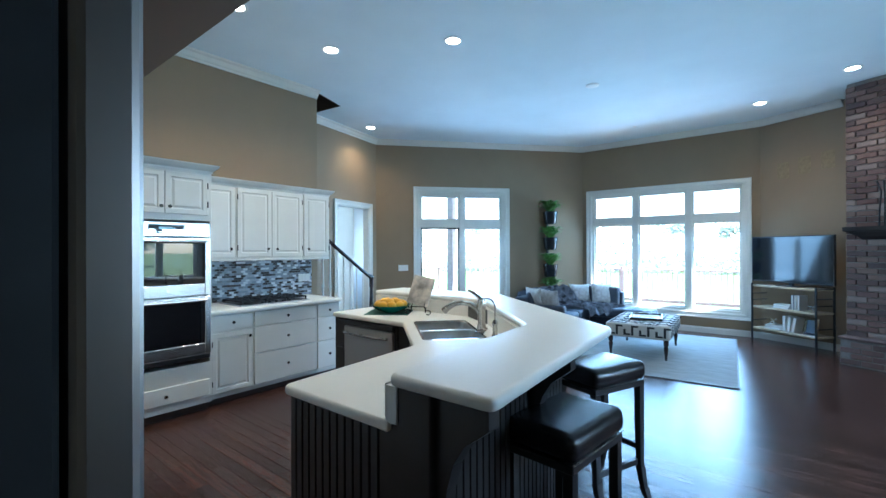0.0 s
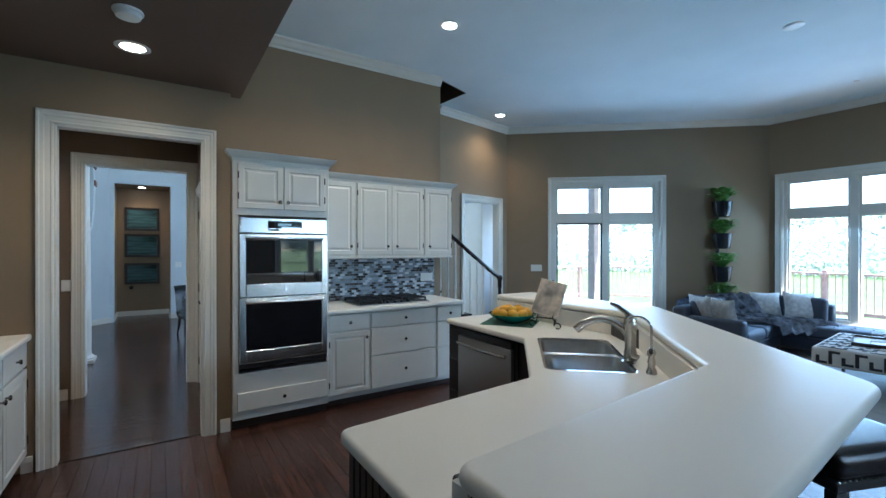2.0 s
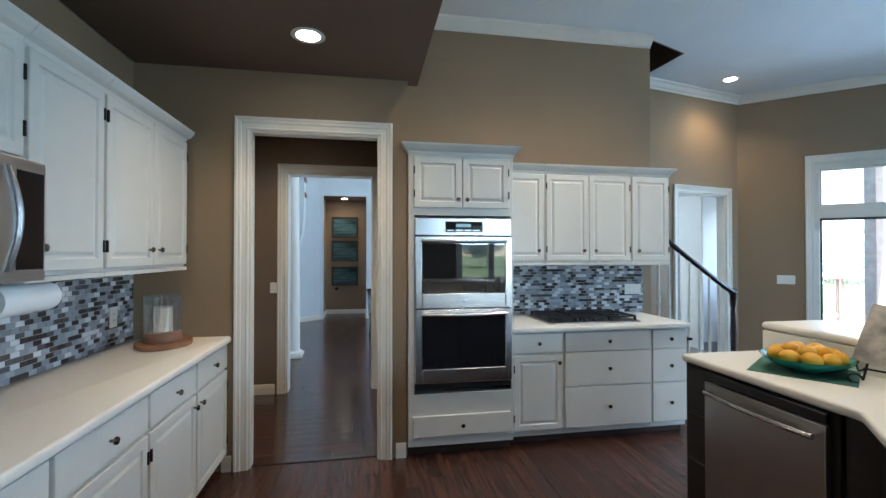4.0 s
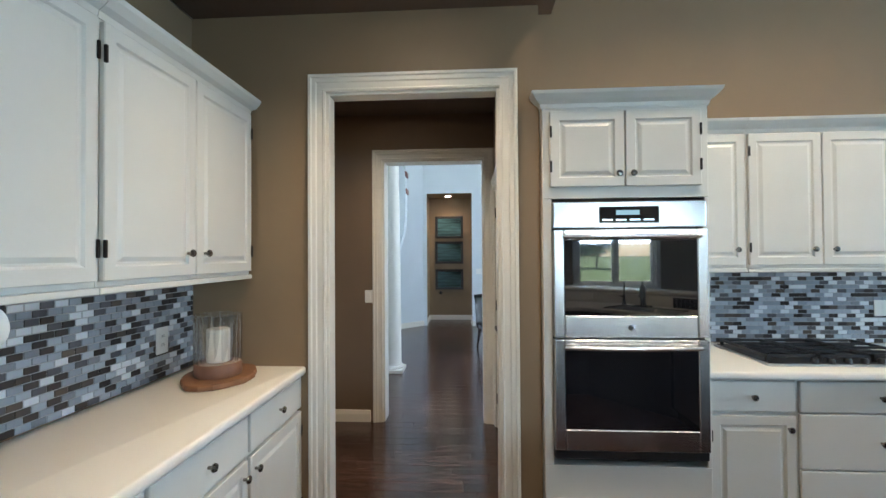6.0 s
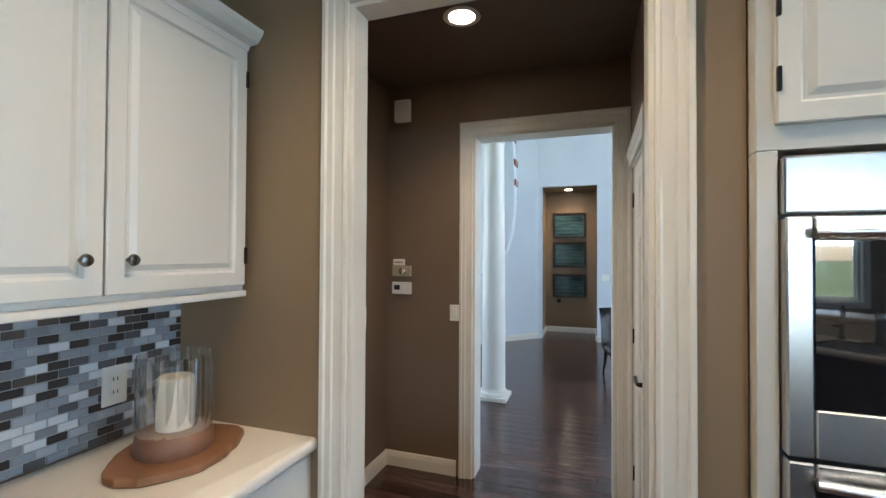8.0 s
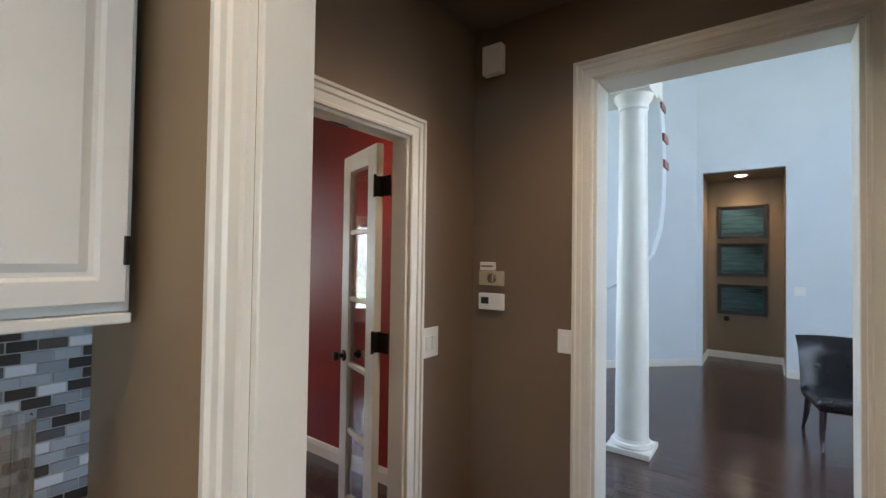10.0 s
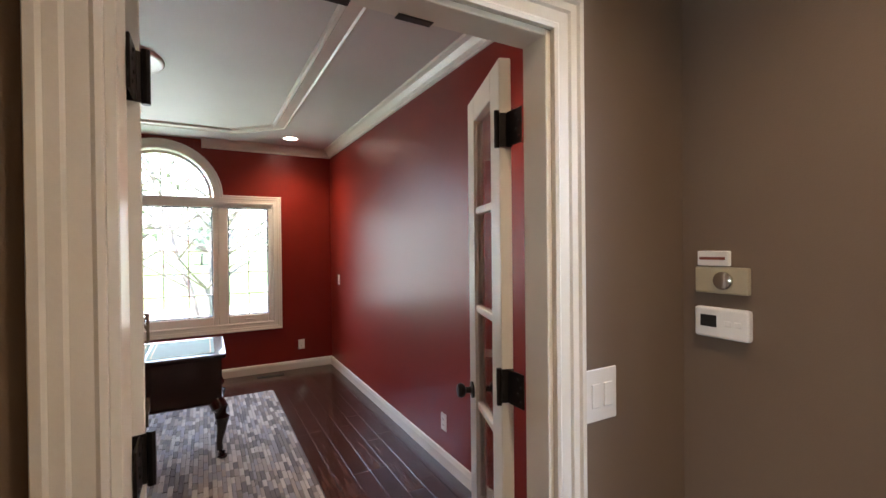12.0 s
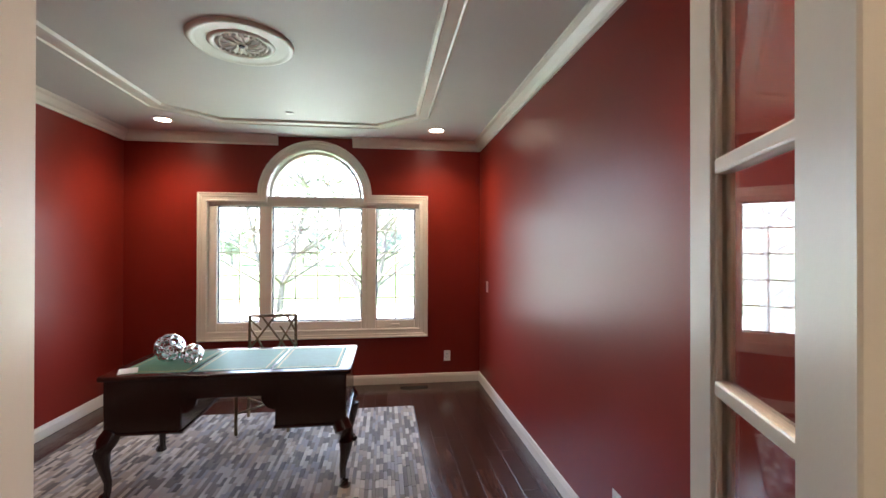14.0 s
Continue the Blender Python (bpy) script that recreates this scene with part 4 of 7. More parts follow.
wall_cabinet(pose(ux, 3.481, 0, 0, 0, R90), 0.385, 0.32, uz0, uz1, 1, "white wall cabinet with one panelled door", grp, (False, True), True)

# cooktop
ct = thing("gas_cooktop", pose(-4.26, 2.98, 0.915, 0, 0, R90), "black gas cooktop with cast iron grates", "cooktop")
part("tray", boxes((-0.40, 0.40, -0.25, 0.25, 0, 0.012), bevel=0.005, seg=2), SINK_STEEL, ct)
part("burner_plate", boxes((-0.385, 0.385, -0.235, 0.235, 0.0125, 0.016)), BLACK, ct)
for gx in (-0.26, 0.0, 0.26):
    bm = bmesh.new()
    for k in (-0.115, 0.115):
        box(bm, gx + k - 0.006, gx + k + 0.006, -0.21, 0.21, 0.038, 0.052)
    for k in (-0.205, -0.10, 0.0, 0.10, 0.205):
        box(bm, gx - 0.12, gx + 0.12, k - 0.005, k + 0.005, 0.04, 0.053)
    for a in (-0.115, 0.115):
        for b in (-0.2, 0.2):
            box(bm, gx + a - 0.007, gx + a + 0.007, b - 0.007, b + 0.007, 0.016, 0.04)
    part("grate", bm, IRON, ct)
    for b in (-0.1, 0.1):
        bm = lathe(bmesh.new(), [(0.045, 0), (0.045, 0.008), (0.032, 0.012), (0.032, 0.02), (0.01, 0.022)], 16, (gx, b, 0.016))
        part("burner", bm, IRON, ct, smooth=True)
for k in range(5):
    bm = lathe(bmesh.new(), [(0.018, 0), (0.018, 0.012), (0.014, 0.022), (0.004, 0.023)], 12, (-0.16 + 0.08 * k, -0.225, 0.016))
    part("knob", bm, BLACK, ct, smooth=True)


# ---- cabinets along the side wall ----
grp = "white base cabinets along the side wall"
fy = 0.19
xe = -3.945
for k, (x_right, w) in enumerate(((xe, 0.545), (xe + 0.547, 0.545), (xe + 1.094, 0.60), (xe + 1.696, 0.60), (xe + 2.298, 0.60))):
    base_cabinet("base_cabinet", pose(x_right + w, fy, 0, 0, 0, R180), w, 0.565, (0.155, None), "white base cabinet with a drawer over a panelled door", grp, flip=k % 2 == 0)
bm = bmesh.new()
slab(bm, rounded([(-3.93 - 0.02, KY + 0.004), (-1.045, KY + 0.004), (-1.045, 0.235), (-3.93 - 0.02, 0.235)], [0, 0, 0, 0.03]), 0.875, 0.917, 0.014)
tagged(part("countertop", bm, COUNTER, smooth=True), "long cream solid countertop along the tiled wall", "countertop")
grp = "white wall cabinets along the side wall"
wall_cabinet(pose(-2.976, -0.055, 0, 0, 0, R180), 0.928, 0.322, 1.395, 2.235, 2, "white wall cabinet with two panelled doors", grp, (False, True))
wall_cabinet(pose(-2.502, -0.055, 0, 0, 0, R180), 0.472, 0.322, 1.395, 2.235, 1, "white wall cabinet with one panelled door and a knob", grp, knob_left=True)
wall_cabinet(pose(-1.745, -0.055, 0, 0, 0, R180), 0.755, 0.322, 1.80, 2.235, 2, "short white wall cabinet above the microwave", grp)
wall_cabinet(pose(-1.05, -0.055, 0, 0, 0, R180), 0.693, 0.322, 1.395, 2.235, 2, "white wall cabinet with two panelled doors beside the fridge", grp)

mw = thing("microwave", pose(-1.742, 0.03, 1.385, 0, 0, R180), "dark stainless microwave under a wall cabinet", "microwave")
part("body", boxes((0.002, 0.755, 0.025, 0.40, 0, 0.41), bevel=0.003), BLACK, mw)
d = part("door", boxes((0.002, 0.755, 0, 0.024, 0.0, 0.41), bevel=0.006, seg=2), DARK_STEEL, mw)
part("window", boxes((0.05, 0.50, -0.004, 0.001, 0.06, 0.34), bevel=0.002), BLACK_GLASS, d)
part("keypad", boxes((0.62, 0.74, -0.004, 0.001, 0.04, 0.37), bevel=0.002), BLACK_GLASS, d)
bm = bmesh.new()
tube(bm, [(0.565, -0.012 - 0.035 * math.sin(math.pi * i / 12), 0.04 + 0.33 * i / 12) for i in range(13)], 0.012, 10)
part("handle", bm, STEEL, d, smooth=True)
pt = thing("paper_towel_roll", pose(-2.60, -0.12, 1.312), "white paper towel roll under the wall cabinet", "paper towel")
bm = lathe(bmesh.new(), [(0.02, -0.14), (0.055, -0.14), (0.057, -0.13), (0.057, 0.13), (0.055, 0.14), (0.02, 0.14)], 28)
part("roll", bm, PAPER, pt, smooth=True, m=pose(0, 0, 0, 0, 90, 0))
bm = boxes((-0.16, -0.15, -0.02, 0.02, -0.02, 0.075), (0.15, 0.16, -0.02, 0.02, -0.02, 0.075), (-0.15, 0.15, -0.006, 0.006, -0.006, 0.006), bevel=0.002)
part("holder", bm, BLACK, pt)

# fridge
fr = thing("refrigerator", pose(-0.09, 0.5045, 0, 0, 0, R180), "tall stainless refrigerator with two doors and bowed handles", "refrigerator")
part("body", boxes((0.002, 0.91, 0.004, 0.85, 0.02, 1.78), bevel=0.005), BLACK, fr)
part("top_cap", boxes((0.002, 0.91, 0.004, 0.5, 1.781, 1.80), bevel=0.003), BLACK, fr)
for nm, x0, x1, z0, z1, hx in (("door", 0.0, 0.453, 0.74, 1.785, 0.415), ("door", 0.459, 0.912, 0.74, 1.785, 0.497), ("freezer_drawer", 0.0, 0.912, 0.06, 0.73, None)):
    d = part(nm, boxes((x0, x1, -0.056, 0.0, z0, z1), bevel=0.012, seg=3), FRIDGE_STEEL, fr)
    bm = bmesh.new()
    if hx:
        tube(bm, [(hx, -0.075 - 0.05 * math.sin(math.pi * i / 16), z0 + 0.12 + (z1 - z0 - 0.2) * i / 16) for i in range(17)], 0.014, 10)
    else:
        tube(bm, [(0.08 + 0.75 * i / 16, -0.075 - 0.05 * math.sin(math.pi * i / 16), 0.66) for i in range(17)], 0.014, 10)
    part("handle", bm, STEEL, d, smooth=True)

# candle on a wood slab
sl = thing("wood_slab", pose(-3.69, -0.085, 0.917) @ Matrix.Diagonal((1.15, 1.15, 1.0, 1.0)), "round rustic wood slab with a bark edge", "tray")
bm = bmesh.new()
rr = random.Random(4)
oval = [((0.165 + 0.012 * math.sin(3 * a + 1) + 0.006 * rr.random()) * math.cos(a), (0.135 + 0.012 * math.sin(2 * a) + 0.006 * rr.random()) * math.sin(a)) for a in [2 * math.pi * i / 40 for i in range(40)]]
slab(bm, oval, 0.0, 0.026, 0.006)
part("slab", bm, BARK_SLAB, sl)
hc = thing("hurricane_candle", pose(-3.675, -0.082, 0.943) @ Matrix.Scale(1.12, 4), "white pillar candle in a ribbed glass hurricane on a wood base", "candle")
part("base", lathe(bmesh.new(), [(0.088, 0), (0.092, 0.01), (0.090, 0.045), (0.084, 0.052)], 32), COPPER_WOOD, hc, smooth=True)
part("candle", lathe(bmesh.new(), [(0.044, 0.055), (0.045, 0.06), (0.045, 0.185), (0.040, 0.19), (0.02, 0.186)], 24), WAX, hc, smooth=True)
bm = bmesh.new()
n = 48
ringsz = [(0.083, 0.053), (0.086, 0.07), (0.087, 0.245), (0.084, 0.247)]
rs = []
for r, zz in ringsz:
    rs.append([bm.verts.new(((r + (0.0045 if k % 2 else 0)) * math.cos(2 * math.pi * k / n), (r + (0.0045 if k % 2 else 0)) * math.sin(2 * math.pi * k / n), zz + (0.004 * (k % 4 < 2) if zz > 0.2 else 0))) for k in range(n)])
for a, b in zip(rs, rs[1:]):
    for k in range(n):
        bm.faces.new((a[k], a[(k + 1) % n], b[(k + 1) % n], b[k]))
g = part("glass", bm, CLEAR_RIBBED, hc, "ribbed clear glass cylinder", smooth=True)
g.visible_shadow = False


# ---- plates on walls ----
def wall_plate(name, m, w, h, kind, label):
    """A cover plate flat on a wall: x along, z up, front towards -y."""
    root = thing(name, m, label, "switch" if kind == "switch" else "outlet")
    part("plate", boxes((-w / 2, w / 2, -0.006, 0, -h / 2, h / 2), bevel=0.003, seg=2), PLATE, root)
    n = max(1, round(w / 0.075))
    for k in range(n):
        x = (k - (n - 1) / 2) * 0.046
        if kind == "switch":
            part("rocker", boxes((x - 0.016, x + 0.016, -0.010, -0.006, -0.033, 0.033), bevel=0.002), PLATE, root)
        else:
            for z in (-0.02, 0.02):
                part("socket", boxes((x - 0.015, x + 0.015, -0.008, -0.006, z - 0.014, z + 0.014), bevel=0.002), PLATE, root)
                part("slot", boxes((x - 0.008, x - 0.005, -0.0085, -0.0078, z - 0.006, z + 0.006), (x + 0.005, x + 0.008, -0.0085, -0.0078, z - 0.006, z + 0.006)), BLACK, root)
    return root


wall_plate("outlet_plate", pose(-3.69, KY + 0.012, 1.095, 0, 0, 180), 0.078, 0.125, "outlet", "white outlet plate on the mosaic backsplash")
wall_plate("outlet_plate", pose(-4.628, 3.71, 1.135, 0, 0, 90), 0.17, 0.10, "switch", "white switch plate on the mosaic backsplash")
wall_plate("switch_plate", pose(FX, 0.178, 1.12, 0, 0, 90), 0.072, 0.112, "switch", "white switch plate beside the foyer opening")
wall_plate("switch_plate", pose(-5.225, -0.345, 1.105, 0, 0, 180), 0.12, 0.142, "switch", "white double switch plate beside the office doorway")
wall_plate("outlet_plate", pose(OW, -2.14, 0.30, 0, 0, 90), 0.075, 0.118, "outlet", "white outlet low on the red wall")
wall_plate("switch_plate", pose(OW, -4.77, 1.115, 0, 0, 90), 0.075, 0.12, "switch", "white switch plate on the red wall")
wall_plate("outlet_plate", pose(-5.34, OS, 0.30, 0, 0, 180), 0.075, 0.118, "outlet", "white outlet low on the window wall")
qa = math.degrees(math.atan2(q.y, q.x))
wall_plate("switch_plate", pose(P1[0] + q.x * 0.52, P1[1] + q.y * 0.52, 1.14, 0, 0, qa), 0.19, 0.115, "switch", "white three gang switch plate beside the patio door")
wall_plate("switch_plate", pose(-10.93, 1.28, 1.14, 0, 0, 90), 0.12, 0.115, "switch", "white switch plate beside the alcove")

th = thing("thermostat", pose(FX, -0.22, 1.282, 0, 0, 90), "white thermostat with a small grey display", "thermostat")
part("case", boxes((-0.075, 0.075, -0.026, 0, -0.044, 0.044), bevel=0.008, seg=3), PLATE, th)
part("display", boxes((-0.055, -0.01, -0.028, -0.025, -0.012, 0.022)), BLACK, th)
for k in range(2):
    part("button", boxes((0.012 + 0.026 * k, 0.032 + 0.026 * k, -0.029, -0.025, -0.006, 0.010), bevel=0.002), PLATE, th)
th = thing("wall_dial", pose(FX, -0.222, 1.405, 0, 0, 90), "almond plastic humidistat with a round dial", "thermostat")
part("case", boxes((-0.073, 0.073, -0.022, 0, -0.038, 0.038), bevel=0.005, seg=2), ALMOND, th)
part("dial", lathe(bmesh.new(), [(0.026, 0), (0.026, 0.008), (0.018, 0.013), (0.004, 0.014)], 20), NICKEL, th, smooth=True, m=pose(0.01, -0.022, 0, 90))
th = thing("wall_sensor", pose(FX, -0.245, 1.468, 0, 0, 90), "small white temperature sensor box", "sensor")
part("case", boxes((-0.044, 0.044, -0.02, 0, -0.022, 0.022), bevel=0.004, seg=2), PLATE, th)
part("label_strip", boxes((-0.036, 0.036, -0.0215, -0.0198, -0.004, 0.004)), TREAD, th)
th = thing("door_chime", pose(FX, -0.216, 2.56, 0, 0, 90), "white door chime box high on the hall wall", "door chime")
part("case", boxes((-0.058, 0.058, -0.05, 0, -0.078, 0.078), bevel=0.006, seg=2), PLATE, th)
th = thing("smoke_detector", pose(-2.86, 0.81, LOW, 180), "round white smoke detector on the brown ceiling", "smoke detector")
part("base", lathe(bmesh.new(), [(0.07, 0), (0.072, 0.008), (0.07, 0.014)], 28), PLATE, th, smooth=True)
part("cover", lathe(bmesh.new(), [(0.06, 0.014), (0.062, 0.022), (0.056, 0.036), (0.03, 0.044), (0.01, 0.045)], 28), PLATE, th, smooth=True)
for x, y, r in ((-1.68, 6.05, 0.085), (-1.8, 8.4, 0.03)):
    th = thing("ceiling_speaker" if r > 0.05 else "sprinkler", pose(x, y, HIGH, 180), "round white speaker grille in the ceiling" if r > 0.05 else "small white sprinkler cap in the ceiling", "ceiling fitting")
    part("cover", lathe(bmesh.new(), [(r, 0), (r, 0.006), (r * 0.9, 0.012), (r * 0.3, 0.014)], 24), PLATE, th, smooth=True)

# hall closet door
cd = thing("closet_door", pose(-5.515, 1.318, 0), "closed white six panel door with a black lever", "door")
bm = boxes((0.005, 0.795, 0, 0.035, 0.008, 2.045), bevel=0.002)
part("slab", bm, TRIM, cd)
for x0, x1 in ((0.11, 0.36), (0.44, 0.69)):
    for z0, z1 in ((0.22, 0.82), (0.98, 1.62), (1.74, 1.93)):
        bm = boxes((x0, x1, -0.004, 0.001, z0, z1), bevel=0.0015)
        f = min(bm.faces, key=lambda f: f.calc_center_median().y)
        bmesh.ops.inset_individual(bm, faces=[f], thickness=0.02, depth=-0.002)
        bmesh.ops.inset_individual(bm, faces=[f], thickness=0.025, depth=0.006)
        part("panel", bm, TRIM, cd)
for z in (0.25, 1.05, 1.85):
    part("hinge", boxes((-0.004, 0.012, -0.012, 0.0, z - 0.045, z + 0.045), bevel=0.003), BRONZE, cd)
bm = lathe(bmesh.new(), [(0.03, 0), (0.03, 0.008), (0.012, 0.012), (0.010, 0.045)], 16)
tube(bm, [(0, 0, 0.045), (-0.04, 0, 0.05), (-0.10, 0.006, 0.048)], 0.009, 8)
part("lever", bm, BRONZE, cd, smooth=True, m=pose(0.735, 0, 0.96, 90))


# ---- island ----
INNER = [(-0.665, 1.415), (-0.768, 2.53), (-1.63, 3.38), (-2.87, 3.38)]
LOWTOP = [(-2.875, 2.84), (-1.98, 2.83), (-1.37, 2.285), (-1.29, 1.405), (-0.665, 1.405)] + INNER[1:]
IZ = 0.02
isl = thing("kitchen_island", pose(-1.4, 2.4, IZ), "espresso beadboard kitchen island on two levels", "kitchen island")


def loc(pts):
    return [(x + 1.4, y - 2.4) for x, y in pts]


bm = bmesh.new()
slab(bm, loc([(-2.84, 2.885), (-1.955, 2.875), (-1.335, 2.315), (-1.265, 1.45), (-0.68, 1.45), (-0.79, 2.54), (-1.64, 3.385), (-2.84, 3.385)]), 0.09, 0.874)
body = part("body", bm, ESPRESSO, isl)
bm = bmesh.new()
slab(bm, loc([(-2.80, 2.95), (-1.93, 2.94), (-1.27, 2.35), (-1.20, 1.50), (-0.70, 1.50), (-0.80, 2.55), (-1.65, 3.37), (-2.80, 3.37)]), -IZ, 0.088)
part("plinth", bm, BLACK, isl)
bm = bmesh.new()
sweep(bm, loc([(-0.665, 1.45), INNER[1], INNER[2], (-2.84, 3.38)]), [(-0.03, -IZ), (-0.165, -IZ), (-0.165, 1.028), (-0.03, 1.028)])
part("bar_wall", bm, ESPRESSO, isl)
# beadboard on the end and on the seating side
def beads(a, b, z0, z1, proud):
    """Narrow upright boards with open grooves between them."""
    a, b = Vector(a), Vector(b)
    n = max(3, int((b - a).length / 0.045))
    d = (b - a) / n
    ang = math.degrees(math.atan2(d.y, d.x))
    w = d.length
    bm = bmesh.new()
    slab(bm, [(0.002, 0), (0.006, -proud), (w - 0.006, -proud), (w - 0.002, 0)], z0, z1)
    me = finish(bm)
    me.materials.append(ESPRESSO)
    for i in range(n):
        ob = new("bead_board", me)
        o = a + d * i
        ob.parent = isl
        ob.matrix_local = pose(o.x + 1.4, o.y - 2.4, 0, 0, 0, ang)


beads((-1.24, 1.449), (-0.70, 1.449), 0.10, 0.865, 0.010)
op = [(-0.50, 1.46), (-0.612, 2.62), (-2.02, 3.54), (-2.83, 3.54)]
for a, b in zip(op, op[1:]):
    beads(a, b, 0.10, 1.02, 0.010)
part("corner_post", boxes((-1.275 + 1.4, -1.235 + 1.4, 1.435 - 2.4, 1.475 - 2.4, -IZ, 0.872), bevel=0.004), ESPRESSO, isl)
part("corner_post", boxes((-0.70 + 1.4, -0.50 + 1.4, 1.425 - 2.4, 1.455 - 2.4, -IZ, 1.028), bevel=0.004), ESPRESSO, isl)
part("corner_post", boxes((-2.865 + 1.4, -2.72 + 1.4, 2.868 - 2.4, 2.90 - 2.4, 0.09, 0.872), bevel=0.004), ESPRESSO, isl)


def corbel(x, y, ang):
    prof = [(0, 0.0), (0.0, -0.42), (0.025, -0.42), (0.04, -0.36), (0.05, -0.28), (0.075, -0.20), (0.12, -0.13), (0.18, -0.085), (0.21, -0.06), (0.21, 0.0)]
    bm = bmesh.new()
    lo = [bm.verts.new((p, -0.022, z)) for p, z in prof]
    hi = [bm.verts.new((p, 0.022, z)) for p, z in prof]
    bm.faces.new(lo)
    bm.faces.new(list(reversed(hi)))
    for i in range(len(prof)):
        bm.faces.new((lo[i], lo[(i + 1) % len(prof)], hi[(i + 1) % len(prof)], hi[i]))
    part("corbel", bm, ESPRESSO, isl, m=pose(x + 1.4, y - 2.4, 1.027, 0, 0, ang))


corbel(-0.502, 1.475, -5)
corbel(-0.57, 2.2, -5)
corbel(-0.95, 2.93, 45)
corbel(-1.36, 3.335, 45)

bm = bmesh.new()
slab(bm, loc(rounded(LOWTOP, [0.03, 0.02, 0.04, 0.04, 0.01, 0, 0, 0.0])), 0.875, 0.915, 0.014, 4)
lowtop = part("worktop", bm, COUNTER, None, smooth=True)
lowtop.location = (-1.4, 2.4, IZ)
# cut the sink opening
SM = pose(-1.54, 2.815, IZ, 0, 0, -42.5)
cut = part("cutter", boxes((-0.36, 0.36, -0.205, 0.205, 0.6, 1.2), bevel=0.05, seg=4), COUNTER)
cut.matrix_basis = SM
for target in (lowtop, body):
    md = target.modifiers.new("opening", "BOOLEAN")
    md.object, md.operation, md.solver = cut, "DIFFERENCE", "EXACT"
bpy.context.view_layer.update()
dg = bpy.context.evaluated_depsgraph_get()
for target in (lowtop, body):
    me = bpy.data.meshes.new_from_object(target.evaluated_get(dg))
    target.modifiers.clear()
    target.data = me
bpy.data.objects.remove(cut)
tagged(lowtop, "cream solid worktop of the island with a corner sink", "countertop")
bm = bmesh.new()
sweep(bm, INNER, [(0.017, 0.906), (-0.028, 0.906), (-0.028, 1.028), (0.017, 1.028)])
part("backsplash", bm, COUNTER, isl, "cream upstand between worktop and raised bar", m=pose(1.4, -2.4, 0))
bm = bmesh.new()
slab(bm, rounded([(-0.665, 1.40), (-0.255, 1.40), (-0.365, 2.71), (-1.69, 3.79), (-2.90, 3.79), (-2.90, 3.37), (-1.625, 3.37), (-0.77, 2.522)], [0.045, 0.045, 0.05, 0.05, 0.05, 0.04, 0.0, 0.0]), 1.029, 1.071, 0.019, 6)
part("bar_top", bm, COUNTER, isl, "cream solid raised bar top with a rounded edge", smooth=True, m=pose(1.4, -2.4, 0))

# sink
sk = thing("kitchen_sink", SM, "stainless double bowl sink set in the worktop", "sink")
bm = bmesh.new()


def bowl(bm, x0, x1, y0, y1, top, deep):
    seg = 5
    def ring(e, z, r):
        return [bm.verts.new((x, y, z)) for x, y in rounded([(x0 + e, y0 + e), (x1 - e, y0 + e), (x1 - e, y1 - e), (x0 + e, y1 - e)], r, seg)]
    rs = [ring(-0.012, top, 0.06), ring(0.0, top - 0.004, 0.06), ring(0.004, top - 0.02, 0.06), ring(0.012, top - deep + 0.03, 0.06), ring(0.045, top - deep, 0.05)]
    for a, b in zip(rs, rs[1:]):
        for k in range(len(a)):
            bm.faces.new((a[k], a[(k + 1) % len(a)], b[(k + 1) % len(a)], b[k]))
    bm.faces.new(rs[-1])


for nm, x0, x1 in (("bowl", -0.348, -0.018), ("bowl", 0.018, 0.348)):
    bm = bmesh.new()
    bowl(bm, x0, x1, -0.192, 0.192, 0.909, 0.19)
    b = part(nm, bm, SINK_STEEL, sk, smooth=True)
    bm = lathe(bmesh.new(), [(0.04, 0), (0.042, 0.003), (0.03, 0.004), (0.01, 0.002)], 20, ((x0 + x1) / 2, 0, 0.720))
    part("drain", bm, CHROME, b, smooth=True)
part("divider", boxes((-0.012, 0.012, -0.19, 0.19, 0.897, 0.909), bevel=0.004, seg=2), SINK_STEEL, sk)
bm = bmesh.new()
rim = rounded([(-0.362, -0.207), (0.362, -0.207), (0.362, 0.207), (-0.362, 0.207)], 0.05, 5)
sweep(bm, rim, [(0.0, 0.9155), (0.014, 0.9155), (0.014, 0.907), (0.0, 0.907)], closed=True)
part("rim", bm, CHROME, sk)

fc = thing("kitchen_faucet", pose(-1.30, 2.895, 0.915 + IZ, 0, 0, 205) @ Matrix.Scale(1.1, 4), "brushed nickel pull-out faucet with a top lever", "faucet")
part("base_plate", boxes((-0.03, 0.03, -0.085, 0.085, 0, 0.01), bevel=0.006, seg=2), NICKEL, fc)
part("column", lathe(bmesh.new(), [(0.028, 0.01), (0.03, 0.02), (0.024, 0.05), (0.025, 0.13), (0.03, 0.16), (0.026, 0.19), (0.008, 0.205)], 20), NICKEL, fc, smooth=True)
bm = bmesh.new()
tube(bm, [(0.0, 0, 0.10), (0.03, 0, 0.14), (0.07, 0, 0.165), (0.12, 0, 0.175), (0.17, 0, 0.165), (0.215, 0, 0.14), (0.24, 0, 0.115)], 0.017, 12, [0.018, 0.018, 0.017, 0.016, 0.017, 0.020, 0.021])
part("spout", bm, NICKEL, fc, smooth=True)
bm = bmesh.new()
tube(bm, [(0.0, 0, 0.19), (0.02, 0, 0.212), (0.055, 0, 0.238), (0.085, 0, 0.25)], 0.009, 8, [0.017, 0.012, 0.010, 0.007])
part("lever", bm, NICKEL, fc, smooth=True)
ft = thing("filter_tap", pose(-1.11, 2.765, 0.915 + IZ, 0, 0, 195), "slim brushed nickel water filter tap", "faucet")
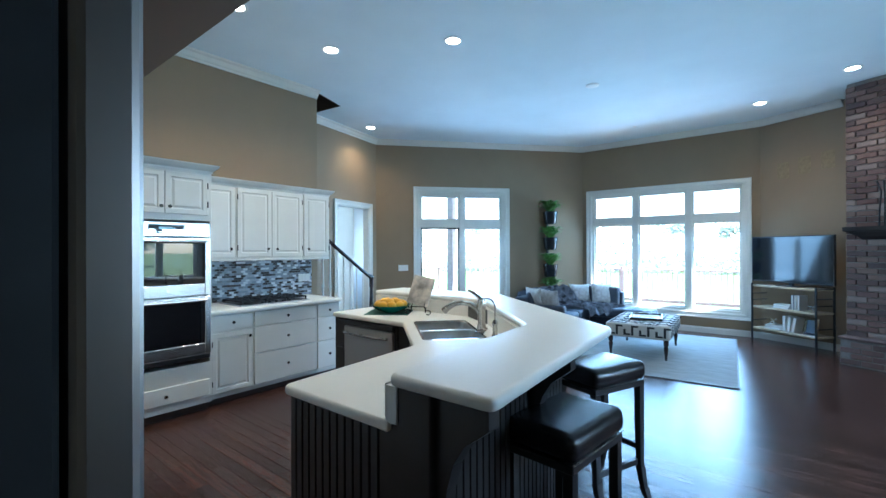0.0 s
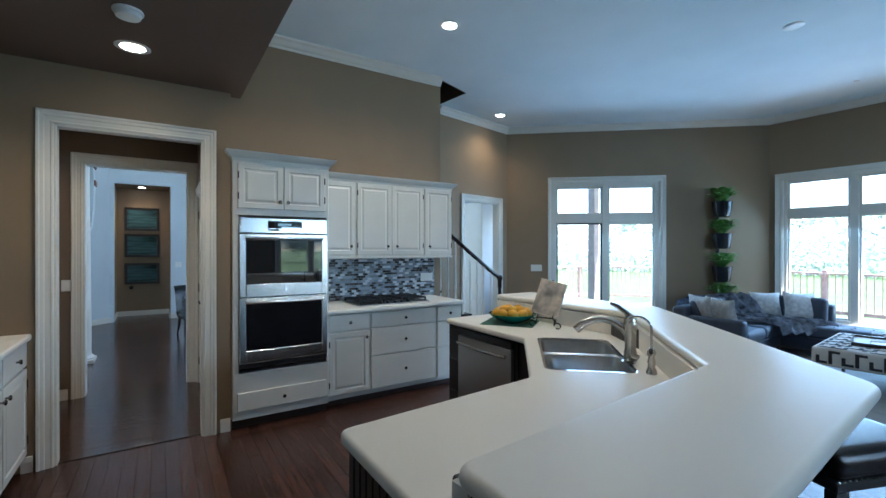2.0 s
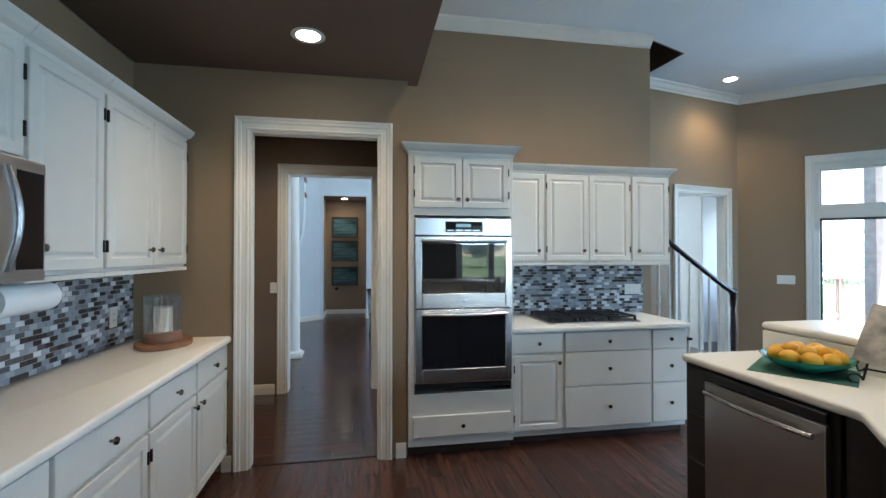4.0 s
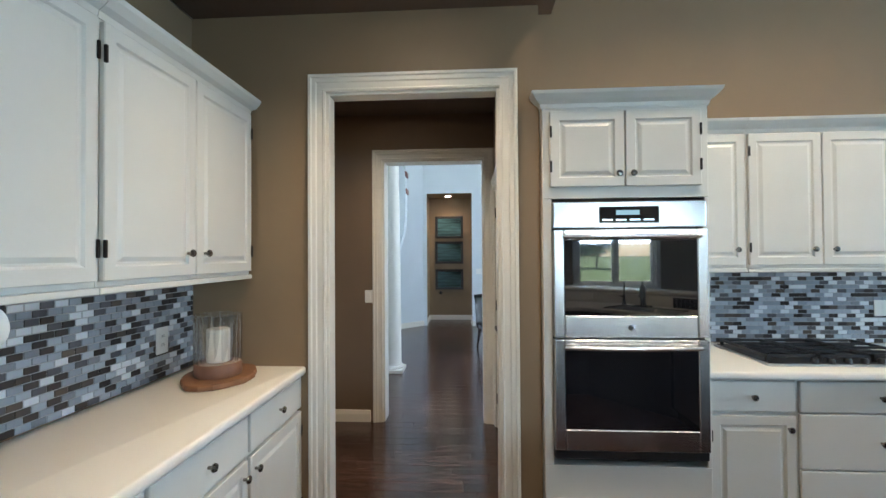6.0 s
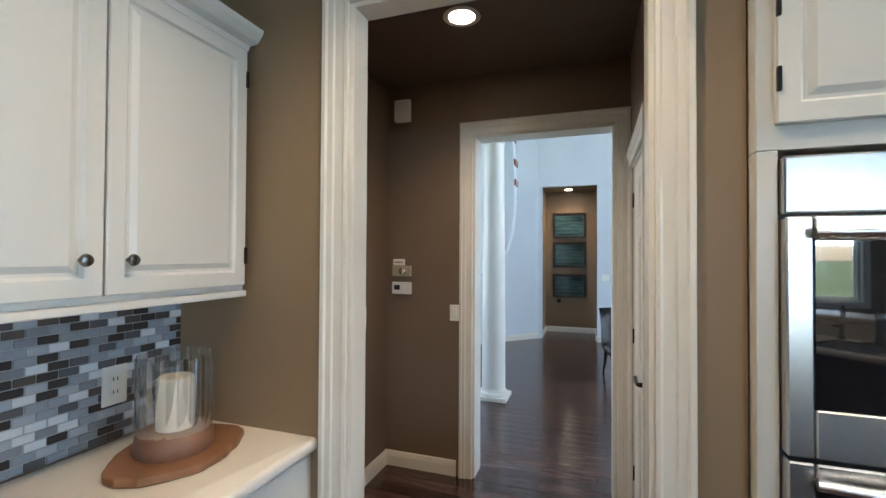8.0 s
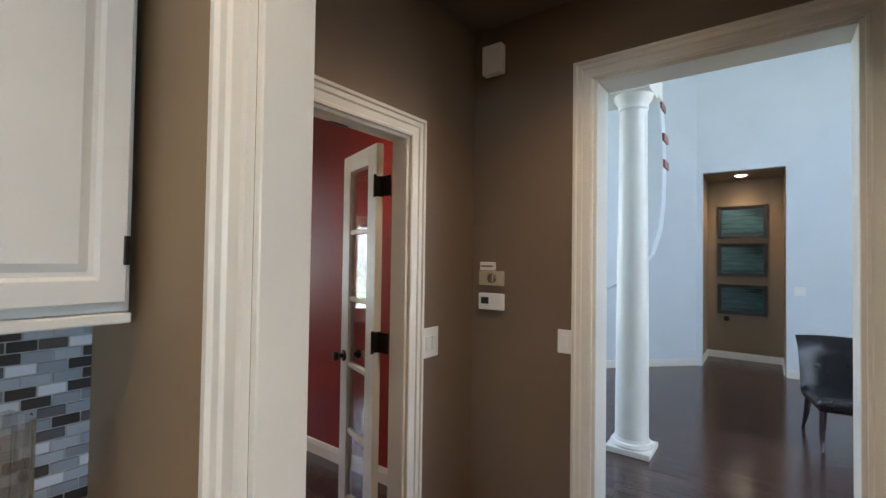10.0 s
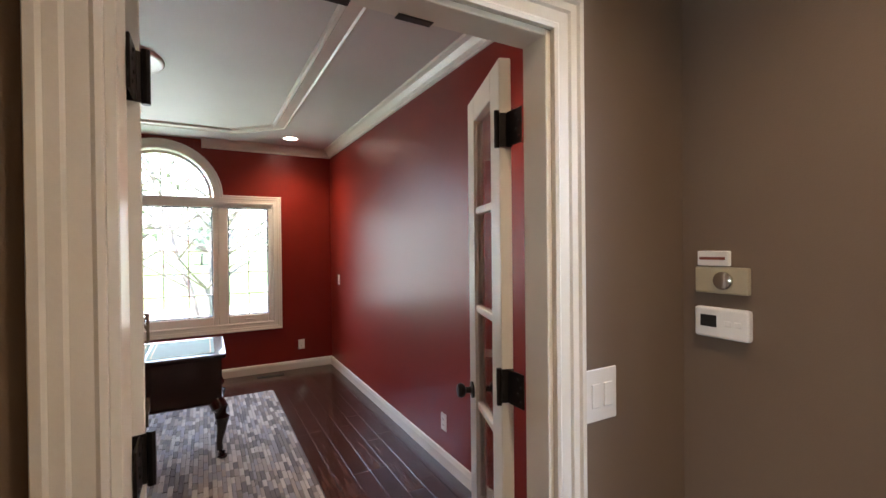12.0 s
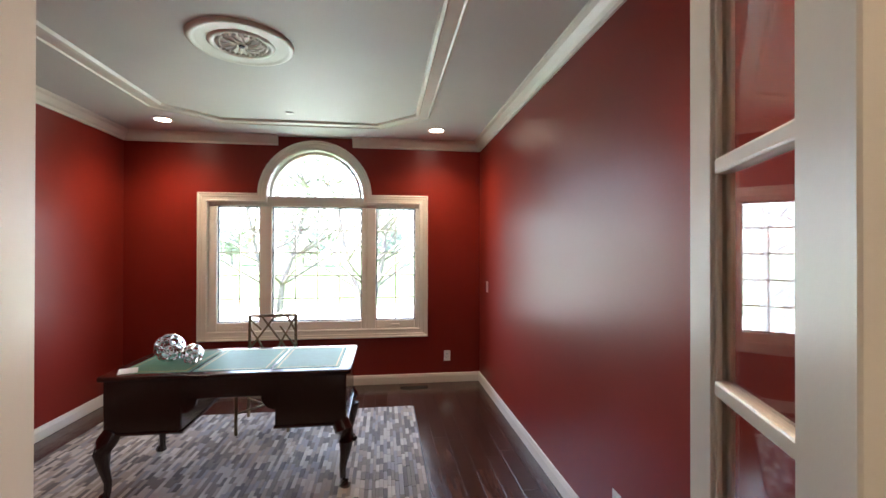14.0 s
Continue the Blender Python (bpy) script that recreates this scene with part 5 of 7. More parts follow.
part("base", lathe(bmesh.new(), [(0.024, 0), (0.022, 0.012), (0.014, 0.03), (0.017, 0.05), (0.012, 0.075), (0.02, 0.09), (0.012, 0.11)], 16), NICKEL, ft, smooth=True)
bm = bmesh.new()
tube(bm, [(0, 0, 0.10), (0, 0, 0.19)] + [(0.055 - 0.055 * math.cos(math.pi * i / 10), 0, 0.19 + 0.055 * math.sin(math.pi * i / 10)) for i in range(1, 11)] + [(0.112, 0, 0.17)], 0.0055, 8)
part("spout", bm, NICKEL, ft, smooth=True)
bm = bmesh.new()
tube(bm, [(0, 0.012, 0.085), (0, 0.05, 0.095)], 0.006, 8)
part("lever", bm, NICKEL, ft, smooth=True)

# dishwasher
dw = thing("dishwasher", pose(-2.70, 2.868, IZ, 0, 0, -0.6), "stainless dishwasher built into the island", "dishwasher")
part("surround", boxes((-0.01, 0.63, -0.002, 0.012, 0.10, 0.868), bevel=0.002), ESPRESSO, dw)
d = part("door", boxes((0.0, 0.60, -0.03, -0.003, 0.13, 0.815), bevel=0.005, seg=2), DARK_STEEL, dw)
part("control_strip", boxes((0.0, 0.60, -0.028, -0.003, 0.82, 0.862), bevel=0.004), BLACK, dw)
bm = bmesh.new()
tube(bm, [(0.03 + 0.54 * i / 12, -0.055 - 0.018 * math.sin(math.pi * i / 12), 0.765) for i in range(13)], 0.012, 10)
for x in (0.05, 0.55):
    tube(bm, [(x, -0.028, 0.765), (x, -0.06, 0.765)], 0.009, 8)
part("handle", bm, STEEL, d, smooth=True)
# small drawers beside it
for k in range(3):
    dd = part("drawer", boxes((-0.155, -0.02, -0.018, 0.0, 0.14 + 0.245 * k, 0.37 + 0.245 * k), bevel=0.004), ESPRESSO, isl, m=pose(-1.3 + 0.02, 0.47, 0))

# bowl of lemons, mat, picture on an easel
mt = thing("place_mat", pose(-2.46, 3.16, 0.915 + IZ, 0, 0, 35), "square green cloth mat", "place mat")
part("cloth", boxes((-0.19, 0.19, -0.19, 0.19, 0, 0.004), bevel=0.0015), GREEN_CLOTH, mt)
fb = thing("fruit_bowl", pose(-2.44, 3.15, 0.919 + IZ) @ Matrix.Diagonal((1.25, 1.25, 1.1, 1)), "shallow teal ceramic bowl", "bowl")
part("bowl", lathe(bmesh.new(), [(0.05, 0), (0.055, 0.006), (0.10, 0.022), (0.135, 0.05), (0.142, 0.06), (0.134, 0.058), (0.09, 0.028), (0.02, 0.016)], 32), TEAL, fb, smooth=True)


def lemon(x, y, z, a, b):
    root = thing("lemon", pose(x, y, z, a, b, a * 2), "ripe yellow lemon in the bowl", "lemon", "lemons in the bowl")
    part("peel", lathe(bmesh.new(), [(0.004, -0.045), (0.010, -0.041), (0.022, -0.033), (0.031, -0.016), (0.033, 0.0), (0.031, 0.016), (0.022, 0.033), (0.010, 0.041), (0.005, 0.046)], 16), LEMON, root, smooth=True)


rl = random.Random(12)
for k in range(9):
    a = 2 * math.pi * k / 9
    lemon(-2.44 + 0.112 * math.cos(a), 3.15 + 0.112 * math.sin(a), 0.99 + IZ, 70 + rl.random() * 40, rl.random() * 180)
for k in range(5):
    a = 2 * math.pi * k / 5 + 0.4
    lemon(-2.44 + 0.055 * math.cos(a), 3.15 + 0.055 * math.sin(a), 1.012 + IZ, 75 + rl.random() * 30, rl.random() * 180)
ez = thing("tabletop_easel", pose(-2.17, 3.24, 0.915 + IZ, 0, 0, 16), "black scrolled iron tabletop easel", "easel")
bm = bmesh.new()
for sx in (-0.07, 0.07):
    tube(bm, [(sx, -0.05, 0.02), (sx * 0.9, -0.02, 0.10), (sx * 0.6, 0.03, 0.27), (sx * 0.2, 0.045, 0.325), (0, 0.045, 0.30)], 0.0045, 6)
    tube(bm, [(sx, -0.02, 0.06), (sx * 1.1, -0.07, 0.06), (sx * 1.1, -0.085, 0.085), (sx * 1.1, -0.07, 0.10)], 0.0045, 6)
    tube(bm, [(sx, -0.05, 0.02)] + [(sx + math.copysign(0.025 - 0.025 * math.cos(t), sx), -0.05, 0.022 + 0.02 * math.sin(t)) for t in (0.6, 1.2, 1.9, 2.6, 3.4, 4.3, 5.2)], 0.0045, 6)
tube(bm, [(-0.075, -0.03, 0.065), (0.075, -0.03, 0.065)], 0.0045, 6)
part("frame", bm, IRON, ez, smooth=True)
bm = bmesh.new()
tube(bm, [(0, 0.04, 0.28), (0, 0.09, 0.12), (0, 0.12, 0.0045)], 0.0045, 6)
part("back_leg", bm, IRON, ez, smooth=True)
pc = thing("picture_card", pose(-2.17, 3.24, 0.915 + IZ, 0, 0, 16), "cookbook with a soft brown photograph on its cover", "book")
part("cover", boxes((-0.10, 0.10, -0.006, 0.006, 0, 0.25), bevel=0.002), PHOTO, pc, m=pose(-0.01, -0.045, 0.082, -16, 11))


# ---- bar stools ----
def stool(m, label):
    root = thing("bar_stool", m, label, "bar stool", "stools at the bar")
    L, D, H = 0.228, 0.165, 0.80
    bm = boxes((-L, L, -D, D, H - 0.10, H), bevel=0.042, seg=5)
    for v in bm.verts:
        if v.co.z > H - 0.05:
            v.co.z += 0.030 * (v.co.x / L) ** 2 - 0.014 + 0.012 * (1 - (v.co.y / D) ** 2)
    part("seat", bm, LEATHER, root, smooth=True)
    part("seat_frame", boxes((-L + 0.012, L - 0.012, -D + 0.012, D - 0.012, H - 0.135, H - 0.102), bevel=0.004), ESPRESSO, root)
    bm = bmesh.new()
    for sx in range(-9, 10):
        for sy in (-1, 1):
            lathe(bm, [(0.005, -0.002), (0.004, 0.002), (0.001, 0.003)], 6, (sx * 0.024, sy * (D - 0.006), H - 0.092))
    tagged(part("nailhead_trim", bm, NICKEL, root), kind="stuff")
    for sx in (-1, 1):
        for sy in (-1, 1):
            x0, y0 = sx * (L - 0.035), sy * (D - 0.035)
            bm = bmesh.new()
            for (za, ka), (zb, kb) in zip([(0, 0.055), (0.06, 0.030), (0.18, 0.006), (0.45, 0.0)], [(0.06, 0.030), (0.18, 0.006), (0.45, 0.0), (H - 0.136, 0.0)]):
                ra, rb = (0.016 if za < 0.3 else 0.02), 0.02
                lo = [bm.verts.new((x0 + u * ra, y0 + sy * ka + v * ra, za)) for u, v in ((-1, -1), (1, -1), (1, 1), (-1, 1))]
                hi = [bm.verts.new((x0 + u * rb, y0 + sy * kb + v * rb, zb)) for u, v in ((-1, -1), (1, -1), (1, 1), (-1, 1))]
                for i in range(4):
                    bm.faces.new((lo[i], lo[(i + 1) % 4], hi[(i + 1) % 4], hi[i]))
                if za == 0:
                    bm.faces.new(list(reversed(lo)))
            part("leg", bm, ESPRESSO, root)
    for y in (-D + 0.035, D - 0.035):
        part("stretcher", boxes((-L + 0.055, L - 0.055, y - 0.01, y + 0.01, 0.19, 0.225), bevel=0.003), ESPRESSO, root)
    for x in (-L + 0.035, L - 0.035):
        part("stretcher", boxes((x - 0.01, x + 0.01, -D + 0.055, D - 0.055, 0.27, 0.305), bevel=0.003), ESPRESSO, root)
    return root


st = stool(pose(-0.395, 2.175, 0, 0, 0, 84), "dark wood bar stool with a black leather saddle seat")
copy_thing(st, pose(-0.57, 3.10, 0, 0, 0, 69))


# ---- office ----
def french_leaf(m, label, mirror=1, w=0.37):
    """A narrow glazed leaf with five lights; hinged at x = 0, reaching along +x."""
    root = thing("french_door", m, label, "door", "pair of office doors")
    h, t = 2.045, 0.036
    s = 0.098
    zs = [0.26, 0.60, 0.943, 1.287, 1.635, 1.955]
    part("stile", boxes((0, s, -t / 2, t / 2, 0.01, h), bevel=0.003), TRIM, root)
    part("stile", boxes((w - s, w, -t / 2, t / 2, 0.01, h), bevel=0.003), TRIM, root)
    part("rail", boxes((s, w - s, -t / 2, t / 2, 0.01, zs[0]), bevel=0.003), TRIM, root)
    part("rail", boxes((s, w - s, -t / 2, t / 2, zs[-1], h), bevel=0.003), TRIM, root)
    for z in zs[1:-1]:
        part("muntin", boxes((s, w - s, -t / 2 + 0.004, t / 2 - 0.004, z - 0.013, z + 0.013), bevel=0.005, seg=2), TRIM, root)
    for a, b in zip(zs, zs[1:]):
        p = part("pane", boxes((s, w - s, -0.003, 0.003, a + 0.012, b - 0.012)), OFFICE_GLASS, root)
        p.visible_shadow = False
        e = 0.009
        for sy in (-1, 1):
            y0, y1 = (0.004, 0.012) if sy > 0 else (-0.012, -0.004)
            part("bead", boxes((s, s + e, y0, y1, a + 0.012, b - 0.012), (w - s - e, w - s, y0, y1, a + 0.012, b - 0.012), bevel=0.002), TRIM, root)
    for sy in (-1, 1):
        bm = lathe(bmesh.new(), [(0.03, 0), (0.03, 0.006), (0.012, 0.01), (0.011, 0.028), (0.022, 0.034), (0.027, 0.046), (0.022, 0.058), (0.006, 0.062)], 18)
        part("knob", bm, BRONZE, root, smooth=True, m=pose(w - 0.05, sy * t / 2, 0.98, 90 if sy < 0 else -90))
    for z in (0.28, 1.112, 1.84):
        bm = boxes((-0.004, 0.0, -t / 2, t / 2 + 0.006, z - 0.048, z + 0.048), bevel=0.001) if mirror > 0 else boxes((-0.004, 0.0, -t / 2 - 0.006, t / 2, z - 0.048, z + 0.048), bevel=0.001)
        tube(bm, [(-0.004, mirror * (t / 2 + 0.008), z - 0.052), (-0.004, mirror * (t / 2 + 0.008), z + 0.052)], 0.008, 8)
        part("hinge", bm, BRONZE, root)
    return root


french_leaf(pose(-5.039, -0.51, 0, 0, 0, -110), "open cream glazed door with five lights and a black knob", 1, 0.425)
french_leaf(pose(-4.165, -0.51, 0, 0, 0, -78), "open cream glazed door with five lights and a black knob", -1, 0.44)
# hinge leaves on the jambs
for x, s in ((-5.039, 1), (-4.174, -1)):
    for z in (0.28, 1.112, 1.84):
        hp = thing("jamb_hinge", pose(x, -0.445, z), "black hinge leaf screwed to the door jamb", "hinge", "black door hinges")
        part("leaf", boxes((-0.003, 0.003, -0.058, 0.008 if s > 0 else 0.02, -0.048, 0.048), bevel=0.002), BRONZE, hp)
        for dy, dz in ((-0.015, 0.03), (-0.003, 0.01), (-0.015, -0.01), (-0.003, -0.03)):
            part("screw", lathe(bmesh.new(), [(0.005, 0), (0.003, 0.002)], 8), IRON, hp, m=pose(s * 0.003, dy, dz, 0, s * 90, 0))
# astragal catches in the head of the frame
for x in (-4.52, -4.72):
    cp = thing("door_catch", pose(x, -0.43, 2.039), "small black ball catch in the door head", "door catch", "door catches")
    part("plate", boxes((-0.045, 0.045, -0.012, 0.012, -0.003, 0), bevel=0.001), BRONZE, cp)

# ceiling band and medallion
BAND = [(-0.075, 0), (-0.07, -0.016), (-0.055, -0.022), (-0.045, -0.012), (0.03, -0.012), (0.04, -0.024), (0.06, -0.02), (0.07, 0)]
bx0, bx1, by0, by1 = -4.97, -2.68, -4.60, -1.05
c1, c2 = 0.40, 0.40
path = [(bx0 + c1, by0), (bx1 - c1, by0), (bx1, by0 + c2), (bx1, by1 - c2), (bx1 - c1, by1), (bx0 + c1, by1), (bx0, by1 - c2), (bx0, by0 + c2)]
bm = bmesh.new()
sweep(bm, path, [(d, LOW + z) for d, z in BAND], closed=True)
structure("trim_ceiling_band", bm, TRIM, "white moulded band round the office ceiling with cut corners", "trim")
md = thing("ceiling_medallion", pose(-3.77, -2.953, LOW, 180), "round white plaster ceiling medallion with an acanthus centre", "ceiling medallion")
part("disc", lathe(bmesh.new(), [(0.30, 0), (0.30, 0.008), (0.292, 0.018), (0.275, 0.022), (0.262, 0.016), (0.25, 0.014), (0.19, 0.012), (0.182, 0.02), (0.17, 0.024), (0.158, 0.02), (0.15, 0.012), (0.05, 0.012), (0.02, 0.012)], 48), TRIM, md, smooth=True)
for k in range(28):
    a = 2 * math.pi * k / 28
    part("bead", lathe(bmesh.new(), [(0.009, 0.012), (0.011, 0.016), (0.008, 0.023), (0.002, 0.025)], 8), TRIM, md, m=pose(0.135 * math.cos(a), 0.135 * math.sin(a), 0))
for k in range(12):
    a = 2 * math.pi * k / 12
    bm = bmesh.new()
    tube(bm, [(0.03, 0, 0.014), (0.06, 0.004, 0.022), (0.09, 0.014, 0.022), (0.112, 0.024, 0.014)], 0.01, 6, [0.004, 0.008, 0.007, 0.003])
    part("acanthus_leaf", bm, TRIM, md, m=pose(0, 0, 0, 0, 0, math.degrees(a)), smooth=True)
part("wire_cap", lathe(bmesh.new(), [(0.018, 0.012), (0.018, 0.026), (0.012, 0.028)], 14), BLACK, md)
part("centre_ring", lathe(bmesh.new(), [(0.034, 0.012), (0.036, 0.02), (0.028, 0.024), (0.02, 0.02)], 24), TRIM, md, smooth=True)
sd = thing("ceiling_plate", pose(-3.77, -4.3, LOW, 180), "small white ceiling sensor plate", "ceiling fitting")
part("plate", boxes((-0.035, 0.035, -0.03, 0.03, 0, 0.008), bevel=0.003), PLATE, sd)
part("eye", boxes((-0.028, 0.028, -0.034, -0.03, 0, 0.006)), BLACK, sd)

# rug of hide strips
rg = thing("patchwork_rug", pose(-3.55, -3.1, 0), "grey and tan patchwork hide rug under the desk", "rug")
part("backing", boxes((-1.36, 1.36, -1.31, 1.31, 0.0005, 0.006), bevel=0.002), BLACK, rg)
rr = random.Random(8)
verts, faces = [], []
x = -1.35
while x < 1.335:
    x2 = min(x + rr.uniform(0.02, 0.032), 1.35)
    y = -1.30 - rr.random() * 0.12
    while y < 1.28:
        y2 = y + rr.uniform(0.08, 0.14)
        ya, yb = max(y, -1.30), min(y2, 1.30)
        y = y2
        if yb - ya < 0.01:
            continue
        k = len(verts)
        zt = 0.010 + 0.003 * rr.random()
        for z, e in ((0.006, 0.0), (zt, 0.0015)):
            verts += [(x + e, ya + e, z), (x2 - e, ya + e, z), (x2 - e, yb - e, z), (x + e, yb - e, z)]
        faces += [(k + 4, k + 5, k + 6, k + 7), (k, k + 1, k + 5, k + 4), (k + 1, k + 2, k + 6, k + 5), (k + 2, k + 3, k + 7, k + 6), (k + 3, k, k + 4, k + 7)]
    x = x2
me = bpy.data.meshes.new("hide")
me.from_pydata(verts, [], faces)
me.materials.append(HIDE)
hs = new("hide_strip", me)
hs.parent = rg
tagged(hs, kind="stuff")

# desk
dk = thing("writing_desk", pose(-3.68, -3.36, 0.012), "dark mahogany partners desk with cabriole legs and a green leather top", "desk")
L, D = 0.735, 0.365
bm = bmesh.new()
slab(bm, rounded([(-L, -D), (L, -D), (L, D), (-L, D)], 0.03, 4), 0.712, 0.742, 0.009, 3)
part("top", bm, MAHOGANY, dk, smooth=True)
for a, b in ((-0.66, -0.245), (-0.225, 0.225), (0.245, 0.66)):
    part("leather_panel", boxes((a, b, -0.295, 0.295, 0.7425, 0.7445)), DESK_LEATHER, dk)
    bm = bmesh.new()
    e = 0.022
    sweep(bm, [(a + e, -0.295 + e), (b - e, -0.295 + e), (b - e, 0.295 - e), (a + e, 0.295 - e)], [(0, 0.7447), (0.006, 0.7447), (0.006, 0.7452), (0, 0.7452)], closed=True)
    part("gilt_line", bm, GILT, dk)
part("apron", boxes((-0.28, 0.28, -0.33, 0.33, 0.585, 0.711), bevel=0.004), MAHOGANY, dk)
for s in (-1, 1):
    x0, x1 = (0.27, 0.705) if s > 0 else (-0.705, -0.27)
    ped = part("pedestal", boxes((x0, x1, -0.34, 0.34, 0.40, 0.711), bevel=0.006), MAHOGANY, dk)
    for k in range(2):
        dd = part("drawer", boxes((x0 + 0.03, x1 - 0.03, -0.352, -0.34, 0.415 + 0.15 * k, 0.555 + 0.15 * k), bevel=0.004), MAHOGANY, ped)
    part("moulding", boxes((x0 - 0.008, x1 + 0.008, -0.348, 0.348, 0.385, 0.401), bevel=0.005, seg=2), MAHOGANY, dk)
    # curved brackets beside the kneehole
    for yy in (-0.33, 0.31):
        bm = bmesh.new()
        xa = x0 if s > 0 else x1
        prof = [(0, 0.586), (0, 0.50)] + [(-s * 0.085 * math.sin(t), 0.586 - 0.085 * math.cos(t)) for t in (0.3, 0.7, 1.1, 1.5)]
        lo = [bm.verts.new((xa + px, yy, pz)) for px, pz in prof]
        hi = [bm.verts.new((xa + px, yy + 0.02, pz)) for px, pz in prof]
        bm.faces.new(lo)
        bm.faces.new(list(reversed(hi)))
        for i in range(len(prof)):
            bm.faces.new((lo[i], lo[(i + 1) % len(prof)], hi[(i + 1) % len(prof)], hi[i]))
        part("bracket", bm, MAHOGANY, dk)
    for sy in (-1, 1):
        bm = bmesh.new()
        x, y = s * 0.665, sy * 0.305
        o = Vector((s, sy)).normalized()
        seq = [(0.40, 0.0, 0.054), (0.35, 0.035, 0.056), (0.29, 0.058, 0.046), (0.20, 0.047, 0.030), (0.11, 0.025, 0.021), (0.05, 0.028, 0.020), (0.03, 0.042, 0.030), (0.012, 0.05, 0.036), (0.0, 0.05, 0.030)]
        tube(bm, [(x + o.x * k, y + o.y * k, z) for z, k, r in seq], 0.03, 12, [r for z, k, r in seq])
        part("leg", bm, MAHOGANY, dk, smooth=True)


def ring_ball(m, rad, label):
    root = thing("ring_sphere", m, label, "ornament", "chrome ring spheres")
    gold = (1 + 5 ** 0.5) / 2
    dirs = []
    for a in (-1, 1):
        for b in (-gold, gold):
            dirs += [(0, a, b), (a, b, 0), (b, 0, a)]
    for a in (-1, 1):
        for b in (-1, 1):
            for c in (-1, 1):
                dirs.append((a, b, c))
    for a in (-1 / gold, 1 / gold):
        for b in (-gold, gold):
            dirs += [(0, a, b), (a, b, 0), (b, 0, a)]
    rr_ = 0.32 * rad
    bm = bmesh.new()
    n, k = 16, 6
    t = 0.06 * rad
    vs = [[bm.verts.new(((rr_ + t * math.cos(2 * math.pi * j / k)) * math.cos(2 * math.pi * i / n), (rr_ + t * math.cos(2 * math.pi * j / k)) * math.sin(2 * math.pi * i / n), 1.4 * t * math.sin(2 * math.pi * j / k))) for j in range(k)] for i in range(n)]
    for i in range(n):
        for j in range(k):
            bm.faces.new((vs[i][j], vs[(i + 1) % n][j], vs[(i + 1) % n][(j + 1) % k], vs[i][(j + 1) % k]))
    me = finish(bm, True)
    me.materials.append(CHROME)
    for d in dirs:
        v = Vector(d).normalized()
        ob = new("ring", me)
        ob.parent = root
        ob.matrix_local = Matrix.Translation(v * rad * 0.94 + Vector((0, 0, rad))) @ v.to_track_quat("Z", "Y").to_matrix().to_4x4()
    return root


ring_ball(pose(-3.185, -3.37, 0.754), 0.088, "larger sphere of joined chrome rings on the desk")
ring_ball(pose(-3.37, -3.27, 0.756), 0.062, "smaller sphere of joined chrome rings on the desk")
pp = thing("paper_sheet", pose(-3.06, -3.12, 0.7575, 0, 0, 25), "white paper sheet at the corner of the desk", "paper")
part("sheet", boxes((-0.05, 0.05, -0.07, 0.07, 0, 0.002)), PAPER, pp)

# bamboo style chair
ch = thing("bamboo_chair", pose(-3.63, -4.12, 0.012, 0, 0, 3), "gilt bamboo style chair with a lattice back", "chair")
BAMBOO = material("antique gilt bamboo", (0.16, 0.12, 0.07), 0.35, 0.6, vary=0.3, scale=18)


def cane(bm, a, b, r):
    """A bamboo bar with swollen nodes."""
    a, b = Vector(a), Vector(b)
    n = max(2, int((b - a).length / 0.09))
    pts, rad = [], []
    for i in range(n + 1):
        for d, k in ((-0.006, 1.0), (0, 1.35), (0.006, 1.0)):
            f = min(1, max(0, i / n + d / (b - a).length))
            pts.append(a.lerp(b, f))
            rad.append(r * k)
    keep = [0] + [i for i in range(1, len(pts)) if (pts[i] - pts[i - 1]).length > 1e-4]
    tube(bm, [pts[i] for i in keep], r, 8, [rad[i] for i in keep])


for nm, a, b in (("leg", (-0.2, 0.2, 0), (-0.2, 0.2, 0.44)), ("leg", (0.2, 0.2, 0), (0.2, 0.2, 0.44)), ("back_leg", (-0.2, -0.2, 0), (-0.2, -0.24, 0.90)), ("back_leg", (0.2, -0.2, 0), (0.2, -0.24, 0.90)), ("top_rail", (-0.2, -0.24, 0.895), (0.2, -0.24, 0.895)), ("lower_rail", (-0.2, -0.222, 0.56), (0.2, -0.222, 0.56)), ("stretcher", (-0.2, 0.2, 0.16), (0.2, -0.2, 0.16)), ("stretcher", (0.2, 0.2, 0.17), (-0.2, -0.2, 0.17))):
    bm = bmesh.new()
    cane(bm, a, b, 0.013 if "stretcher" not in nm else 0.009)
    part(nm, bm, BAMBOO, ch, smooth=True)
lat = [((-0.2, 0.895), (-0.02, 0.56)), ((-0.12, 0.895), (-0.2, 0.74)), ((-0.02, 0.895), (0.2, 0.60)), ((0.1, 0.895), (-0.14, 0.56)), ((0.2, 0.80), (0.06, 0.56)), ((-0.06, 0.80), (-0.2, 0.60)), ((0.2, 0.87), (0.10, 0.77))]
for (xa, za), (xb, zb) in lat:
    bm = bmesh.new()
    cane(bm, (xa, -0.232, za), (xb, -0.232, zb), 0.009)
    part("lattice_bar", bm, BAMBOO, ch, smooth=True)
part("seat_frame", boxes((-0.215, 0.215, -0.215, 0.215, 0.425, 0.45), bevel=0.008, seg=2), BAMBOO, ch)
part("cushion", boxes((-0.2, 0.2, -0.2, 0.2, 0.451, 0.50), bevel=0.022, seg=3), PILLOW, ch, smooth=True)

